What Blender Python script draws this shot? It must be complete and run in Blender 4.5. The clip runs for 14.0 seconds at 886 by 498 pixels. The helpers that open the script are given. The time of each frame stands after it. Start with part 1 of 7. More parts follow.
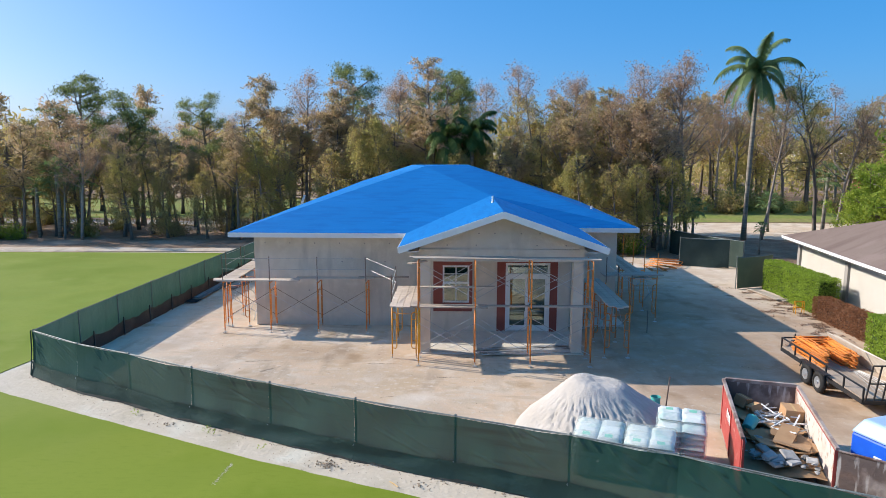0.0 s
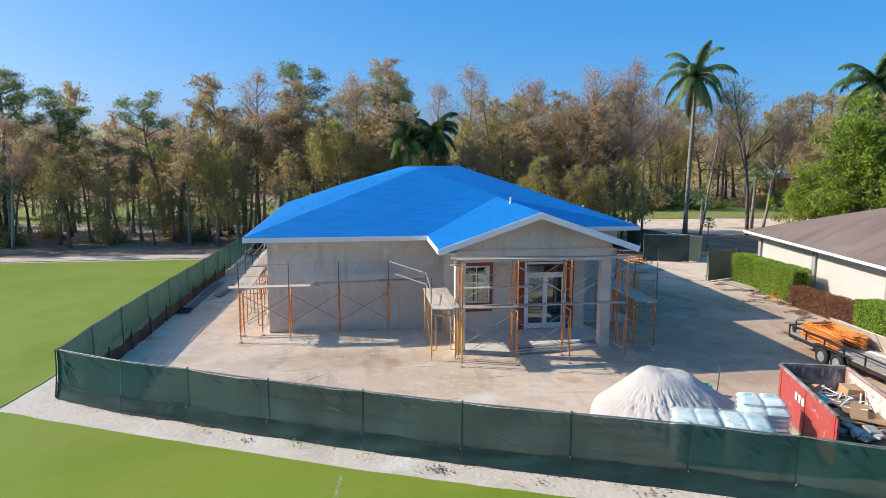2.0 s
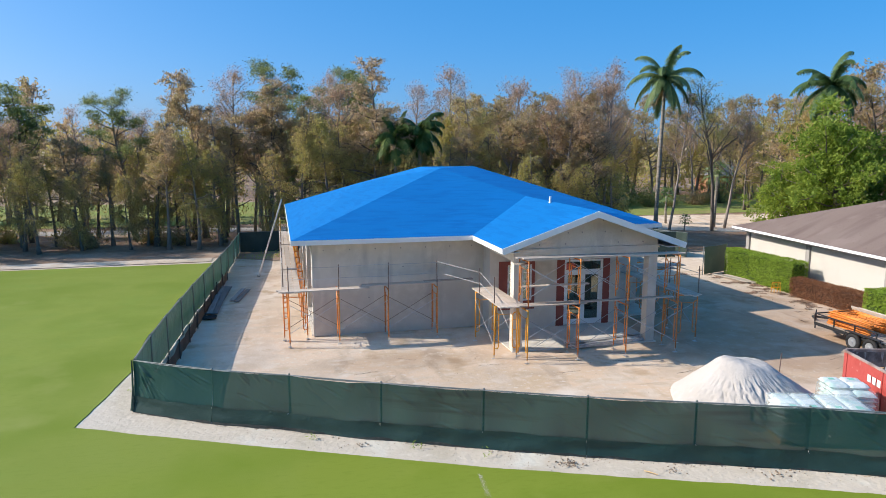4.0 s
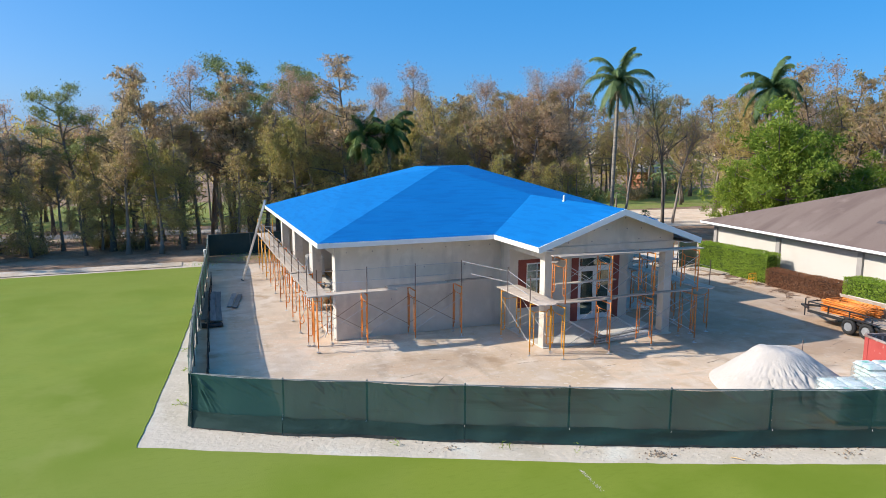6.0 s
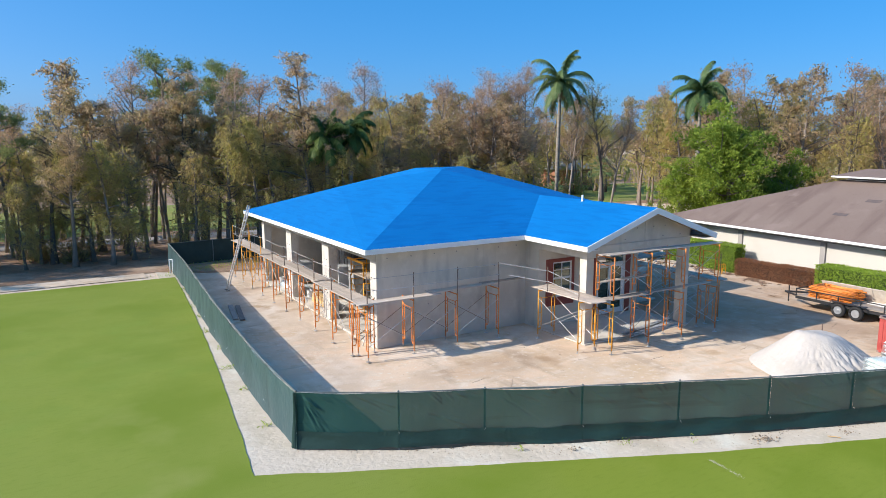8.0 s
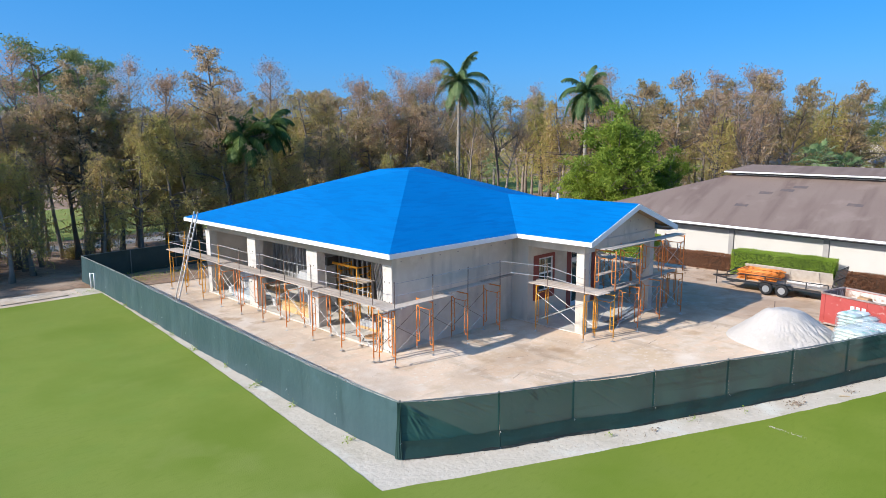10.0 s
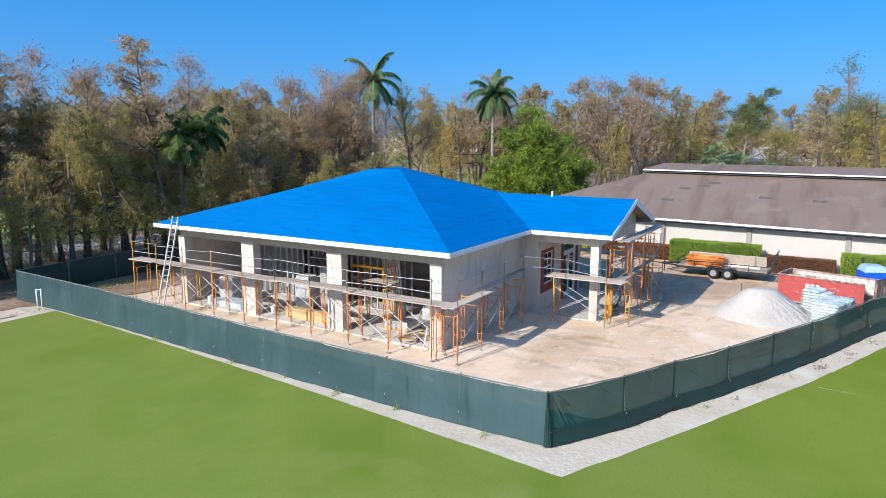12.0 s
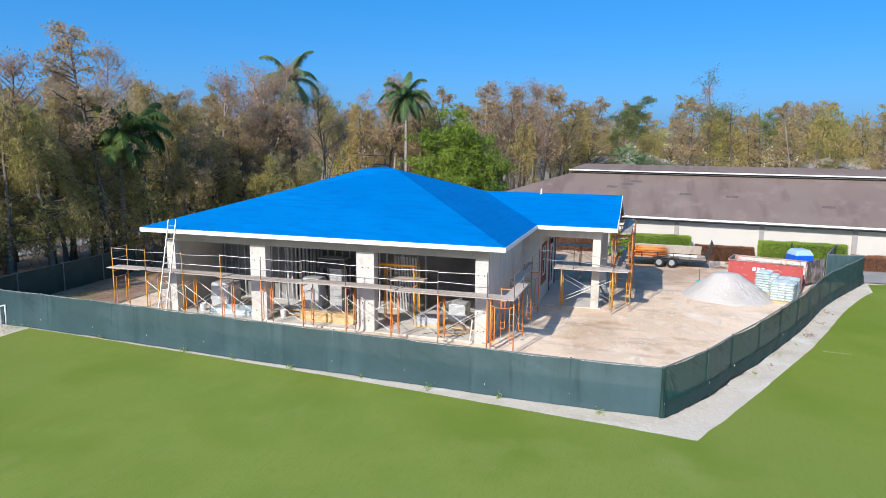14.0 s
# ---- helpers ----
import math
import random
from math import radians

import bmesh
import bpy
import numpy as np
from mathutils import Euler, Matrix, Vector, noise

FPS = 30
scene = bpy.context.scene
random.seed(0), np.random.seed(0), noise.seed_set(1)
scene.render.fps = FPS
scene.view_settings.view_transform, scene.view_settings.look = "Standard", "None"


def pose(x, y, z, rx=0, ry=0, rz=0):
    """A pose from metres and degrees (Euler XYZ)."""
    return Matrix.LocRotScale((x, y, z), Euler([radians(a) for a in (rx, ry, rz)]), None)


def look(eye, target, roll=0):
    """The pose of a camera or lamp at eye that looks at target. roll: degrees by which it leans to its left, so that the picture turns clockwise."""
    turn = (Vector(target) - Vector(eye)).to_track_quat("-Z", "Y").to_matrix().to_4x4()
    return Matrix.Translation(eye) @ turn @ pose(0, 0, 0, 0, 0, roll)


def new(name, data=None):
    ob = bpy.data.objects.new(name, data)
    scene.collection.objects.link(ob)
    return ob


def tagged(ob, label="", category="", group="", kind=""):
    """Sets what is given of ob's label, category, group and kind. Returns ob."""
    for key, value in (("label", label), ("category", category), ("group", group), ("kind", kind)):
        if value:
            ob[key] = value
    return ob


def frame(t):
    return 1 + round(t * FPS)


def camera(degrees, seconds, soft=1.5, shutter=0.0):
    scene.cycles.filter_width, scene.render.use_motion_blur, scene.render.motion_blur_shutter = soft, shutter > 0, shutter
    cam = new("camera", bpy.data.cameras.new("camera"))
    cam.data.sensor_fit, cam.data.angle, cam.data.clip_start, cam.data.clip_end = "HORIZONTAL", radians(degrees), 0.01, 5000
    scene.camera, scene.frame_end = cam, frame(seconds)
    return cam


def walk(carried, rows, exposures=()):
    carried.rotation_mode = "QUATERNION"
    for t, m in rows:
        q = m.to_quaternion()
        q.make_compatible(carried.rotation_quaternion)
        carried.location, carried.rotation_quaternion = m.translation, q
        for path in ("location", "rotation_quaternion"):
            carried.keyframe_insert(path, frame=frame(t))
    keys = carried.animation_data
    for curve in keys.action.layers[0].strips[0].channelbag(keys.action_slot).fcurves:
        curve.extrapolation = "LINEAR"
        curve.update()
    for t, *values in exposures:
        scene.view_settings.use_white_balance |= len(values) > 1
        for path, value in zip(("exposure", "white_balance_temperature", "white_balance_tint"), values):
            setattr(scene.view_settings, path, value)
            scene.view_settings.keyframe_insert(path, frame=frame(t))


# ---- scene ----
cam = camera(67.15, 14.0, soft=0.55)
PATH = [
    (0, (-3.078, -10.730, 7.948), (-3.459, 9.034, 4.909), 0.16),
    (0.5, (-4.302, -10.719, 7.978), (-3.791, 9.043, 4.944), 0.11),
    (1, (-5.561, -10.688, 8.001), (-4.226, 9.034, 4.959), 0.13),
    (1.5, (-6.863, -10.640, 8.009), (-4.819, 9.021, 4.967), 0.10),
    (2, (-8.197, -10.577, 8.013), (-5.626, 9.025, 4.985), 0.11),
    (2.5, (-9.513, -10.423, 7.994), (-6.496, 9.119, 4.990), 0.13),
    (5, (-15.530, -9.303, 8.149), (-9.537, 9.522, 5.038), 0.14),
    (5.5, (-16.546, -8.929, 8.172), (-9.995, 9.707, 5.046), 0.17),
    (6, (-17.629, -8.463, 8.168), (-10.474, 9.950, 5.045), 0.07),
    (6.5, (-18.848, -7.901, 8.179), (-11.058, 10.254, 5.061), -0.01),
    (7, (-20.243, -7.168, 8.247), (-11.787, 10.681, 5.100), 0.04),
    (7.5, (-21.697, -6.368, 8.306), (-12.421, 11.066, 5.144), -0.06),
    (8, (-23.192, -5.588, 8.352), (-13.035, 11.346, 5.174), -0.20),
    (10.5, (-30.330, -0.060, 8.653), (-15.511, 12.954, 5.331), -0.17),
    (11, (-31.760, 1.487, 8.631), (-16.170, 13.567, 5.312), -0.06),
    (11.5, (-33.142, 3.082, 8.643), (-16.865, 14.222, 5.327), 0.04),
    (12, (-34.442, 4.806, 8.659), (-17.520, 14.937, 5.340), 0.03),
    (12.5, (-35.637, 6.557, 8.653), (-18.133, 15.648, 5.344), 0.18),
    (13, (-36.714, 8.344, 8.614), (-18.691, 16.361, 5.315), 0.32),
    (13.5, (-37.686, 10.193, 8.542), (-19.217, 17.129, 5.254), 0.50),
    (14, (-38.557, 12.054, 8.470), (-19.704, 17.902, 5.252), 0.49),
]
walk(cam, [(t, look(eye, target, roll)) for t, eye, target, roll in PATH], [(0.0, 0.59, 6650, 10), (8.0, 0.6, 6500, 10), (11.0, 0.54, 6150, 10), (14.0, 0.48, 6150, 10)])

# ---- light ----
SUN_WAY = Vector((1.54, -0.45, -1.0)).normalized()
world = bpy.data.worlds.new("world")
scene.world = world
world.use_nodes = True
wn = world.node_tree.nodes
sky = wn.new("ShaderNodeTexSky")
sky.sky_type = 'NISHITA'
sky.sun_disc = False
sky.sun_elevation = radians(32)
sky.sun_rotation = math.atan2(-1.54, 0.45)
sky.air_density, sky.dust_density, sky.ozone_density = 0.6, 2.5, 3.0
sky.altitude = 200.0
deep = wn.new("ShaderNodeHueSaturation")
deep.inputs["Saturation"].default_value = 1.35
world.node_tree.links.new(sky.outputs[0], deep.inputs["Color"])
haze = wn.new("ShaderNodeMix")
haze.data_type = 'RGBA'
haze.inputs["Factor"].default_value = 0.5
haze.inputs["B"].default_value = (0.2, 1.84, 4.4, 1)
world.node_tree.links.new(deep.outputs[0], haze.inputs["A"])
world.node_tree.links.new(haze.outputs["Result"], wn["Background"].inputs[0])
wn["Background"].inputs[1].default_value = 0.14
sun = new("sun", bpy.data.lights.new("sun", 'SUN'))
sun.data.energy, sun.data.angle, sun.data.color = 3.9, radians(0.53), (1.0, 0.93, 0.82)
sun.rotation_mode = 'QUATERNION'
sun.rotation_quaternion = SUN_WAY.to_track_quat('-Z', 'Y')
sun.location = (-30, 10, 40)
scene.view_settings.exposure = 0.58


# ---- materials ----
def mat(name, base, rough=0.8, metal=0.0, spots=(), bump=(), island=0.0, per_object=0.0, see=0.0, spec=0.5, glow_through=None):
    """spots: (scale, detail, low, high, colour) layers mixed over the base; bump: (scale, strength) layers."""
    m = bpy.data.materials.new(name)
    m.use_nodes = True
    nt = m.node_tree
    n, l = nt.nodes, nt.links
    bsdf = n["Principled BSDF"]
    bsdf.inputs["Roughness"].default_value = rough
    bsdf.inputs["Metallic"].default_value = metal
    bsdf.inputs["Specular IOR Level"].default_value = spec
    pos = n.new("ShaderNodeTexCoord").outputs["Object"]
    geo = n.new("ShaderNodeNewGeometry")
    rgb = n.new("ShaderNodeRGB")
    rgb.outputs[0].default_value = (*base, 1)
    colour = rgb.outputs[0]
    for scale, detail, low, high, tint in spots:
        tex = n.new("ShaderNodeTexNoise")
        if isinstance(scale, tuple):
            mp = n.new("ShaderNodeMapping")
            mp.inputs["Scale"].default_value = scale
            l.new(geo.outputs["Position"], mp.inputs["Vector"])
            l.new(mp.outputs[0], tex.inputs["Vector"])
            tex.inputs["Scale"].default_value = 1.0
        else:
            l.new(geo.outputs["Position"], tex.inputs["Vector"])
            tex.inputs["Scale"].default_value = scale
        tex.inputs["Detail"].default_value = detail
        ramp = n.new("ShaderNodeMapRange")
        ramp.inputs["From Min"].default_value, ramp.inputs["From Max"].default_value = low, high
        l.new(tex.outputs["Fac"], ramp.inputs["Value"])
        mix = n.new("ShaderNodeMix")
        mix.data_type = 'RGBA'
        l.new(ramp.outputs[0], mix.inputs["Factor"])
        l.new(colour, mix.inputs["A"])
        mix.inputs["B"].default_value = (*tint, 1)
        colour = mix.outputs["Result"]
    for amount, source in ((island, geo.outputs["Random Per Island"]), (per_object, n.new("ShaderNodeObjectInfo").outputs["Random"])):
        if amount:
            ramp = n.new("ShaderNodeMapRange")
            ramp.inputs["To Min"].default_value, ramp.inputs["To Max"].default_value = 1 - amount, 1 + amount
            l.new(source, ramp.inputs["Value"])
            hsv = n.new("ShaderNodeHueSaturation")
            l.new(ramp.outputs[0], hsv.inputs["Value"])
            l.new(colour, hsv.inputs["Color"])
            colour = hsv.outputs[0]
    l.new(colour, bsdf.inputs["Base Color"])
    normal = None
    for scale, strength in bump:
        tex = n.new("ShaderNodeTexNoise")
        tex.inputs["Detail"].default_value = 4.0
        if isinstance(scale, tuple):
            mp = n.new("ShaderNodeMapping")
            mp.inputs["Scale"].default_value = scale
            l.new(geo.outputs["Position"], mp.inputs["Vector"])
            l.new(mp.outputs[0], tex.inputs["Vector"])
            tex.inputs["Scale"].default_value = 1.0
        else:
            l.new(geo.outputs["Position"], tex.inputs["Vector"])
            tex.inputs["Scale"].default_value = scale
        b = n.new("ShaderNodeBump")
        b.inputs["Strength"].default_value, b.inputs["Distance"].default_value = strength, 0.05
        l.new(tex.outputs["Fac"], b.inputs["Height"])
        if normal:
            l.new(normal, b.inputs["Normal"])
        normal = b.outputs[0]
    if normal:
        l.new(normal, bsdf.inputs["Normal"])
    if glow_through:
        tr = n.new("ShaderNodeBsdfTranslucent")
        tr.inputs["Color"].default_value = (*glow_through, 1)
        both = n.new("ShaderNodeAddShader")
        l.new(bsdf.outputs[0], both.inputs[0])
        l.new(tr.outputs[0], both.inputs[1])
        bsdf = both
    if see:
        clear = n.new("ShaderNodeBsdfTransparent")
        mix = n.new("ShaderNodeMixShader")
        mix.inputs[0].default_value = see
        l.new(bsdf.outputs[0], mix.inputs[1])
        l.new(clear.outputs[0], mix.inputs[2])
        l.new(mix.outputs[0], n["Material Output"].inputs["Surface"])
    return m


def leaf_mat(name, colours, through_light=0.25):
    """Foliage: each leaf takes its own colour between those given; some light passes through."""
    m = bpy.data.materials.new(name)
    m.use_nodes = True
    n, l = m.node_tree.nodes, m.node_tree.links
    bsdf = n["Principled BSDF"]
    bsdf.inputs["Roughness"].default_value = 0.5
    bsdf.inputs["Specular IOR Level"].default_value = 0.2
    geo = n.new("ShaderNodeNewGeometry")
    info = n.new("ShaderNodeObjectInfo")
    ramp = n.new("ShaderNodeValToRGB")
    els = ramp.color_ramp.elements
    while len(els) < len(colours):
        els.new(0.5)
    for k, c in enumerate(colours):
        els[k].position = k / (len(colours) - 1)
        els[k].color = (*c, 1)
    big = n.new("ShaderNodeTexNoise")
    big.inputs["Scale"].default_value = 0.55
    l.new(geo.outputs["Position"], big.inputs["Vector"])
    a = n.new("ShaderNodeMath")
    a.operation = 'MULTIPLY_ADD'
    l.new(geo.outputs["Random Per Island"], a.inputs[0])
    a.inputs[1].default_value = 0.5
    b = n.new("ShaderNodeMath")
    b.operation = 'MULTIPLY_ADD'
    l.new(big.outputs["Fac"], b.inputs[0])
    b.inputs[1].default_value = 1.1
    b.inputs[2].default_value = -0.4
    c = n.new("ShaderNodeMath")
    c.operation = 'MULTIPLY_ADD'
    l.new(info.outputs["Random"], c.inputs[0])
    c.inputs[1].default_value = 0.4
    l.new(b.outputs[0], c.inputs[2])
    l.new(c.outputs[0], a.inputs[2])
    l.new(a.outputs[0], ramp.inputs[0])
    l.new(ramp.outputs[0], bsdf.inputs["Base Color"])
    tr = n.new("ShaderNodeBsdfTranslucent")
    l.new(ramp.outputs[0], tr.inputs["Color"])
    mix = n.new("ShaderNodeMixShader")
    mix.inputs[0].default_value = through_light
    l.new(bsdf.outputs[0], mix.inputs[1])
    l.new(tr.outputs[0], mix.inputs[2])
    l.new(mix.outputs[0], n["Material Output"].inputs["Surface"])
    return m


M_SAND = mat("sandy_soil", (0.67, 0.505, 0.365), 0.95, spots=[(0.22, 6, 0.48, 0.66, (0.55, 0.41, 0.27)), (0.13, 5, 0.5, 0.62, (0.68, 0.57, 0.44)), ((0.5, 1.3, 1), 6, 0.52, 0.68, (0.57, 0.455, 0.34)), (0.9, 9, 0.5, 0.68, (0.67, 0.56, 0.45)), (2.2, 10, 0.6, 0.74, (0.49, 0.365, 0.255)), ((1.1, 0.3, 1), 8, 0.55, 0.68, (0.48, 0.37, 0.27)), (0.1, 3, 0.5, 0.7, (0.62, 0.5, 0.39)), (5, 9, 0.58, 0.7, (0.68, 0.59, 0.49)), (0.38, 8, 0.55, 0.68, (0.72, 0.62, 0.52)), (0.45, 10, 0.5, 0.68, (0.56, 0.425, 0.31)), (1.1, 9, 0.56, 0.7, (0.69, 0.58, 0.47)), (0.62, 9, 0.57, 0.7, (0.47, 0.335, 0.215)), ((0.3, 1.6, 1), 9, 0.62, 0.74, (0.49, 0.375, 0.275))], bump=[(0.7, 0.7), (2.5, 0.4), (7, 0.28), (20, 0.15)])


def loose(m, amount):
    """A surface of loose grains, which throws light back towards its source."""
    m.node_tree.nodes["Principled BSDF"].inputs["Diffuse Roughness"].default_value = amount


def stain(m, centre, size, tint, amount):
    """A broad patch of darker soil with a soft uneven edge."""
    n, l = m.node_tree.nodes, m.node_tree.links
    base = n["Principled BSDF"].inputs["Base Color"]
    before = base.links[0].from_socket
    geo = n.new("ShaderNodeNewGeometry")
    mp = n.new("ShaderNodeMapping")
    mp.vector_type = 'POINT'
    mp.inputs["Location"].default_value = [-c / s for c, s in zip(centre, size)]
    mp.inputs["Scale"].default_value = [1 / s for s in size]
    l.new(geo.outputs["Position"], mp.inputs["Vector"])
    patch = n.new("ShaderNodeTexGradient")
    patch.gradient_type = 'SPHERICAL'
    l.new(mp.outputs[0], patch.inputs["Vector"])
    cloud = n.new("ShaderNodeTexNoise")
    cloud.inputs["Scale"].default_value, cloud.inputs["Detail"].default_value = 0.7, 8.0
    l.new(geo.outputs["Position"], cloud.inputs["Vector"])
    both = n.new("ShaderNodeMath")
    both.operation = 'MULTIPLY_ADD'
    l.new(cloud.outputs["Fac"], both.inputs[0])
    both.inputs[1].default_value = 0.5
    l.new(patch.outputs["Fac"], both.inputs[2])
    ramp = n.new("ShaderNodeMapRange")
    ramp.inputs["From Min"].default_value, ramp.inputs["From Max"].default_value, ramp.inputs["To Max"].default_value = 0.3, 0.75, amount
    l.new(both.outputs[0], ramp.inputs["Value"])
    mix = n.new("ShaderNodeMix")
    mix.data_type = 'RGBA'
    mix.blend_type = 'MULTIPLY'
    l.new(ramp.outputs[0], mix.inputs["Factor"])
    l.new(before, mix.inputs["A"])
    mix.inputs["B"].default_value = (*tint, 1)
    l.new(mix.outputs["Result"], base)


stain(M_SAND, (7.5, 17.0, 0.0), (9.0, 15.0, 9.0), (0.64, 0.57, 0.52), 0.95)
stain(M_SAND, (-4.0, 11.5, 0.0), (10.0, 4.5, 9.0), (0.82, 0.77, 0.71), 0.4)
stain(M_SAND, (-9.0, 14.2, 0.0), (4.0, 1.6, 9.0), (0.76, 0.7, 0.64), 0.7)
M_FOREST = mat("forest_floor", (0.26, 0.155, 0.095), 0.95, spots=[(0.5, 6, 0.45, 0.7, (0.36, 0.25, 0.18)), (3, 6, 0.5, 0.8, (0.1, 0.085, 0.055)), (0.15, 4, 0.55, 0.75, (0.46, 0.37, 0.28))], bump=[(4, 0.8)])
M_TURF = mat("mown_turf", (0.178, 0.23, 0.033), 0.9, spots=[(0.12, 4, 0.42, 0.62, (0.222, 0.275, 0.047)), (0.32, 5, 0.5, 0.68, (0.16, 0.222, 0.032)), (0.6, 6, 0.5, 0.8, (0.17, 0.25, 0.04)), ((0.16, 0.3, 1), 4, 0.48, 0.72, (0.21, 0.268, 0.046)), (25, 4, 0.5, 0.9, (0.14, 0.19, 0.03)), (0.5, 5, 0.68, 0.8, (0.26, 0.3, 0.1)), ((0.35, 1.2, 1), 6, 0.5, 0.75, (0.2, 0.25, 0.045)), (0.06, 3, 0.42, 0.66, (0.192, 0.238, 0.042)), ((3, 9, 1), 8, 0.52, 0.8, (0.165, 0.215, 0.032)), (0.21, 6, 0.5, 0.66, (0.155, 0.212, 0.026)), (0.4, 8, 0.6, 0.8, (0.222, 0.26, 0.06))], bump=[(30, 0.15)], spec=0.15)
stain(M_TURF, (-8.0, 1.0, 0.0), (17.0, 10.0, 9.0), (0.98, 1.0, 0.55), 0.65)
M_ROUGH_GRASS = mat("rough_grass", (0.22, 0.26, 0.065), 0.95, spots=[(0.2, 5, 0.45, 0.7, (0.28, 0.25, 0.1)), (2, 6, 0.5, 0.8, (0.1, 0.14, 0.04))], bump=[(12, 0.6)], spec=0.15)
M_STRIP = mat("pale_edging_sand", (0.56, 0.49, 0.4), 0.95, spots=[(0.9, 6, 0.48, 0.7, (0.47, 0.41, 0.32)), (0.6, 7, 0.56, 0.68, (0.62, 0.59, 0.51)), (5, 6, 0.55, 0.8, (0.64, 0.58, 0.5)), (16, 4, 0.66, 0.8, (0.16, 0.15, 0.1))], bump=[(6, 0.6)])
M_ROAD = mat("pale_asphalt_path", (0.3, 0.28, 0.26), 0.9, spots=[(0.8, 5, 0.4, 0.7, (0.36, 0.33, 0.3))], bump=[(30, 0.3)])
M_BLUE = mat("blue_roof_underlayment", (0.001, 0.152, 0.44), 0.7, spots=[(0.4, 5, 0.45, 0.75, (0.002, 0.17, 0.49)), ((0.8, 0.8, 11.0), 4, 0.48, 0.62, (0.001, 0.135, 0.41)), (5, 7, 0.66, 0.82, (0.01, 0.2, 0.54))], bump=[((0.7, 0.7, 9.0), 0.4), (5, 0.15)], spec=0.12)
M_WHITE = mat("white_fascia_metal", (0.8, 0.8, 0.79), 0.45, spots=[(2, 4, 0.5, 0.8, (0.72, 0.72, 0.71))])
M_STUCCO = mat("grey_concrete_render", (0.63, 0.565, 0.48), 0.9, spots=[(0.5, 6, 0.42, 0.7, (0.53, 0.475, 0.4)), (2.2, 8, 0.5, 0.8, (0.69, 0.63, 0.545)), ((1.2, 1.2, 0.25), 5, 0.55, 0.8, (0.38, 0.35, 0.31))], bump=[(9, 0.25), (40, 0.2)])
# same concrete as M_STUCCO, its colour darkened for the shade on the beam
M_SHADEDBEAM = mat("shade_toned_tie_beam", (0.42, 0.375, 0.325), 0.9, spots=[(1.2, 6, 0.45, 0.7, (0.34, 0.3, 0.26))], bump=[(12, 0.3)])
M_PILLAR = mat("pale_concrete_pillar", (0.57, 0.54, 0.5), 0.9, spots=[(2.6, 6, 0.54, 0.66, (0.49, 0.46, 0.425)), (6, 8, 0.58, 0.66, (0.45, 0.42, 0.39)), (1.2, 6, 0.45, 0.75, (0.6, 0.57, 0.52)), (6, 5, 0.6, 0.8, (0.5, 0.47, 0.43))], bump=[(12, 0.3)])
M_SLAB = mat("concrete_slab", (0.62, 0.58, 0.52), 0.9, spots=[(0.7, 6, 0.45, 0.75, (0.5, 0.46, 0.41)), (4, 6, 0.55, 0.8, (0.7, 0.66, 0.6))], bump=[(15, 0.2)])
M_STUD = mat("galvanised_stud", (0.6, 0.6, 0.6), 0.5, 0.4, spots=[(3, 4, 0.45, 0.7, (0.38, 0.39, 0.4))], per_object=0.2)
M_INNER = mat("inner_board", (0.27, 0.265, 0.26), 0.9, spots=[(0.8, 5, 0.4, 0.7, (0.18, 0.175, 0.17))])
M_RED = mat("red_brown_primer", (0.24, 0.06, 0.045), 0.8, spots=[(1.5, 5, 0.45, 0.75, (0.3, 0.085, 0.06))])
M_FRAMEWHITE = mat("white_frame", (0.78, 0.78, 0.77), 0.4, spots=[(5, 3, 0.5, 0.8, (0.7, 0.7, 0.69))])


def glass(name, tint, gloss):
    """Coated window glass: part mirror, part tinted see-through."""
    m = bpy.data.materials.new(name)
    m.use_nodes = True
    n, l = m.node_tree.nodes, m.node_tree.links
    n.remove(n["Principled BSDF"])
    clear, shine, mix = n.new("ShaderNodeBsdfTransparent"), n.new("ShaderNodeBsdfGlossy"), n.new("ShaderNodeMixShader")
    clear.inputs["Color"].default_value = (*tint, 1)
    shine.inputs["Roughness"].default_value = 0.03
    shine.inputs["Color"].default_value = (0.85, 1.0, 0.93, 1)
    mix.inputs[0].default_value = gloss
    l.new(clear.outputs[0], mix.inputs[1])
    l.new(shine.outputs[0], mix.inputs[2])
    l.new(mix.outputs[0], n["Material Output"].inputs["Surface"])
    return m


M_GLASS = glass("window_glass", (0.17, 0.23, 0.22), 0.2)
M_ORANGE = mat("orange_scaffold_paint", (0.76, 0.245, 0.04), 0.5, spots=[(4, 5, 0.5, 0.75, (0.62, 0.17, 0.02)), (14, 5, 0.58, 0.7, (0.3, 0.17, 0.1))], per_object=0.25)
M_YELLOW = mat("yellow_scaffold_paint", (0.8, 0.36, 0.02), 0.5, spots=[(6, 5, 0.55, 0.75, (0.5, 0.2, 0.03))], per_object=0.15)
M_GALV = mat("galvanised_tube", (0.52, 0.51, 0.5), 0.5, 0.5, spots=[(6, 4, 0.5, 0.75, (0.36, 0.34, 0.32))], per_object=0.25)
M_DARKTUBE = mat("weathered_dark_tube", (0.17, 0.125, 0.105), 0.6, 0.3, spots=[(6, 4, 0.5, 0.75, (0.2, 0.12, 0.08))])
M_PLANK = mat("weathered_plank", (0.5, 0.42, 0.35), 0.85, spots=[((1, 12, 12), 5, 0.45, 0.75, (0.38, 0.31, 0.25)), (3, 5, 0.6, 0.8, (0.6, 0.55, 0.5))], bump=[((2, 25, 25), 0.3)], per_object=0.22)
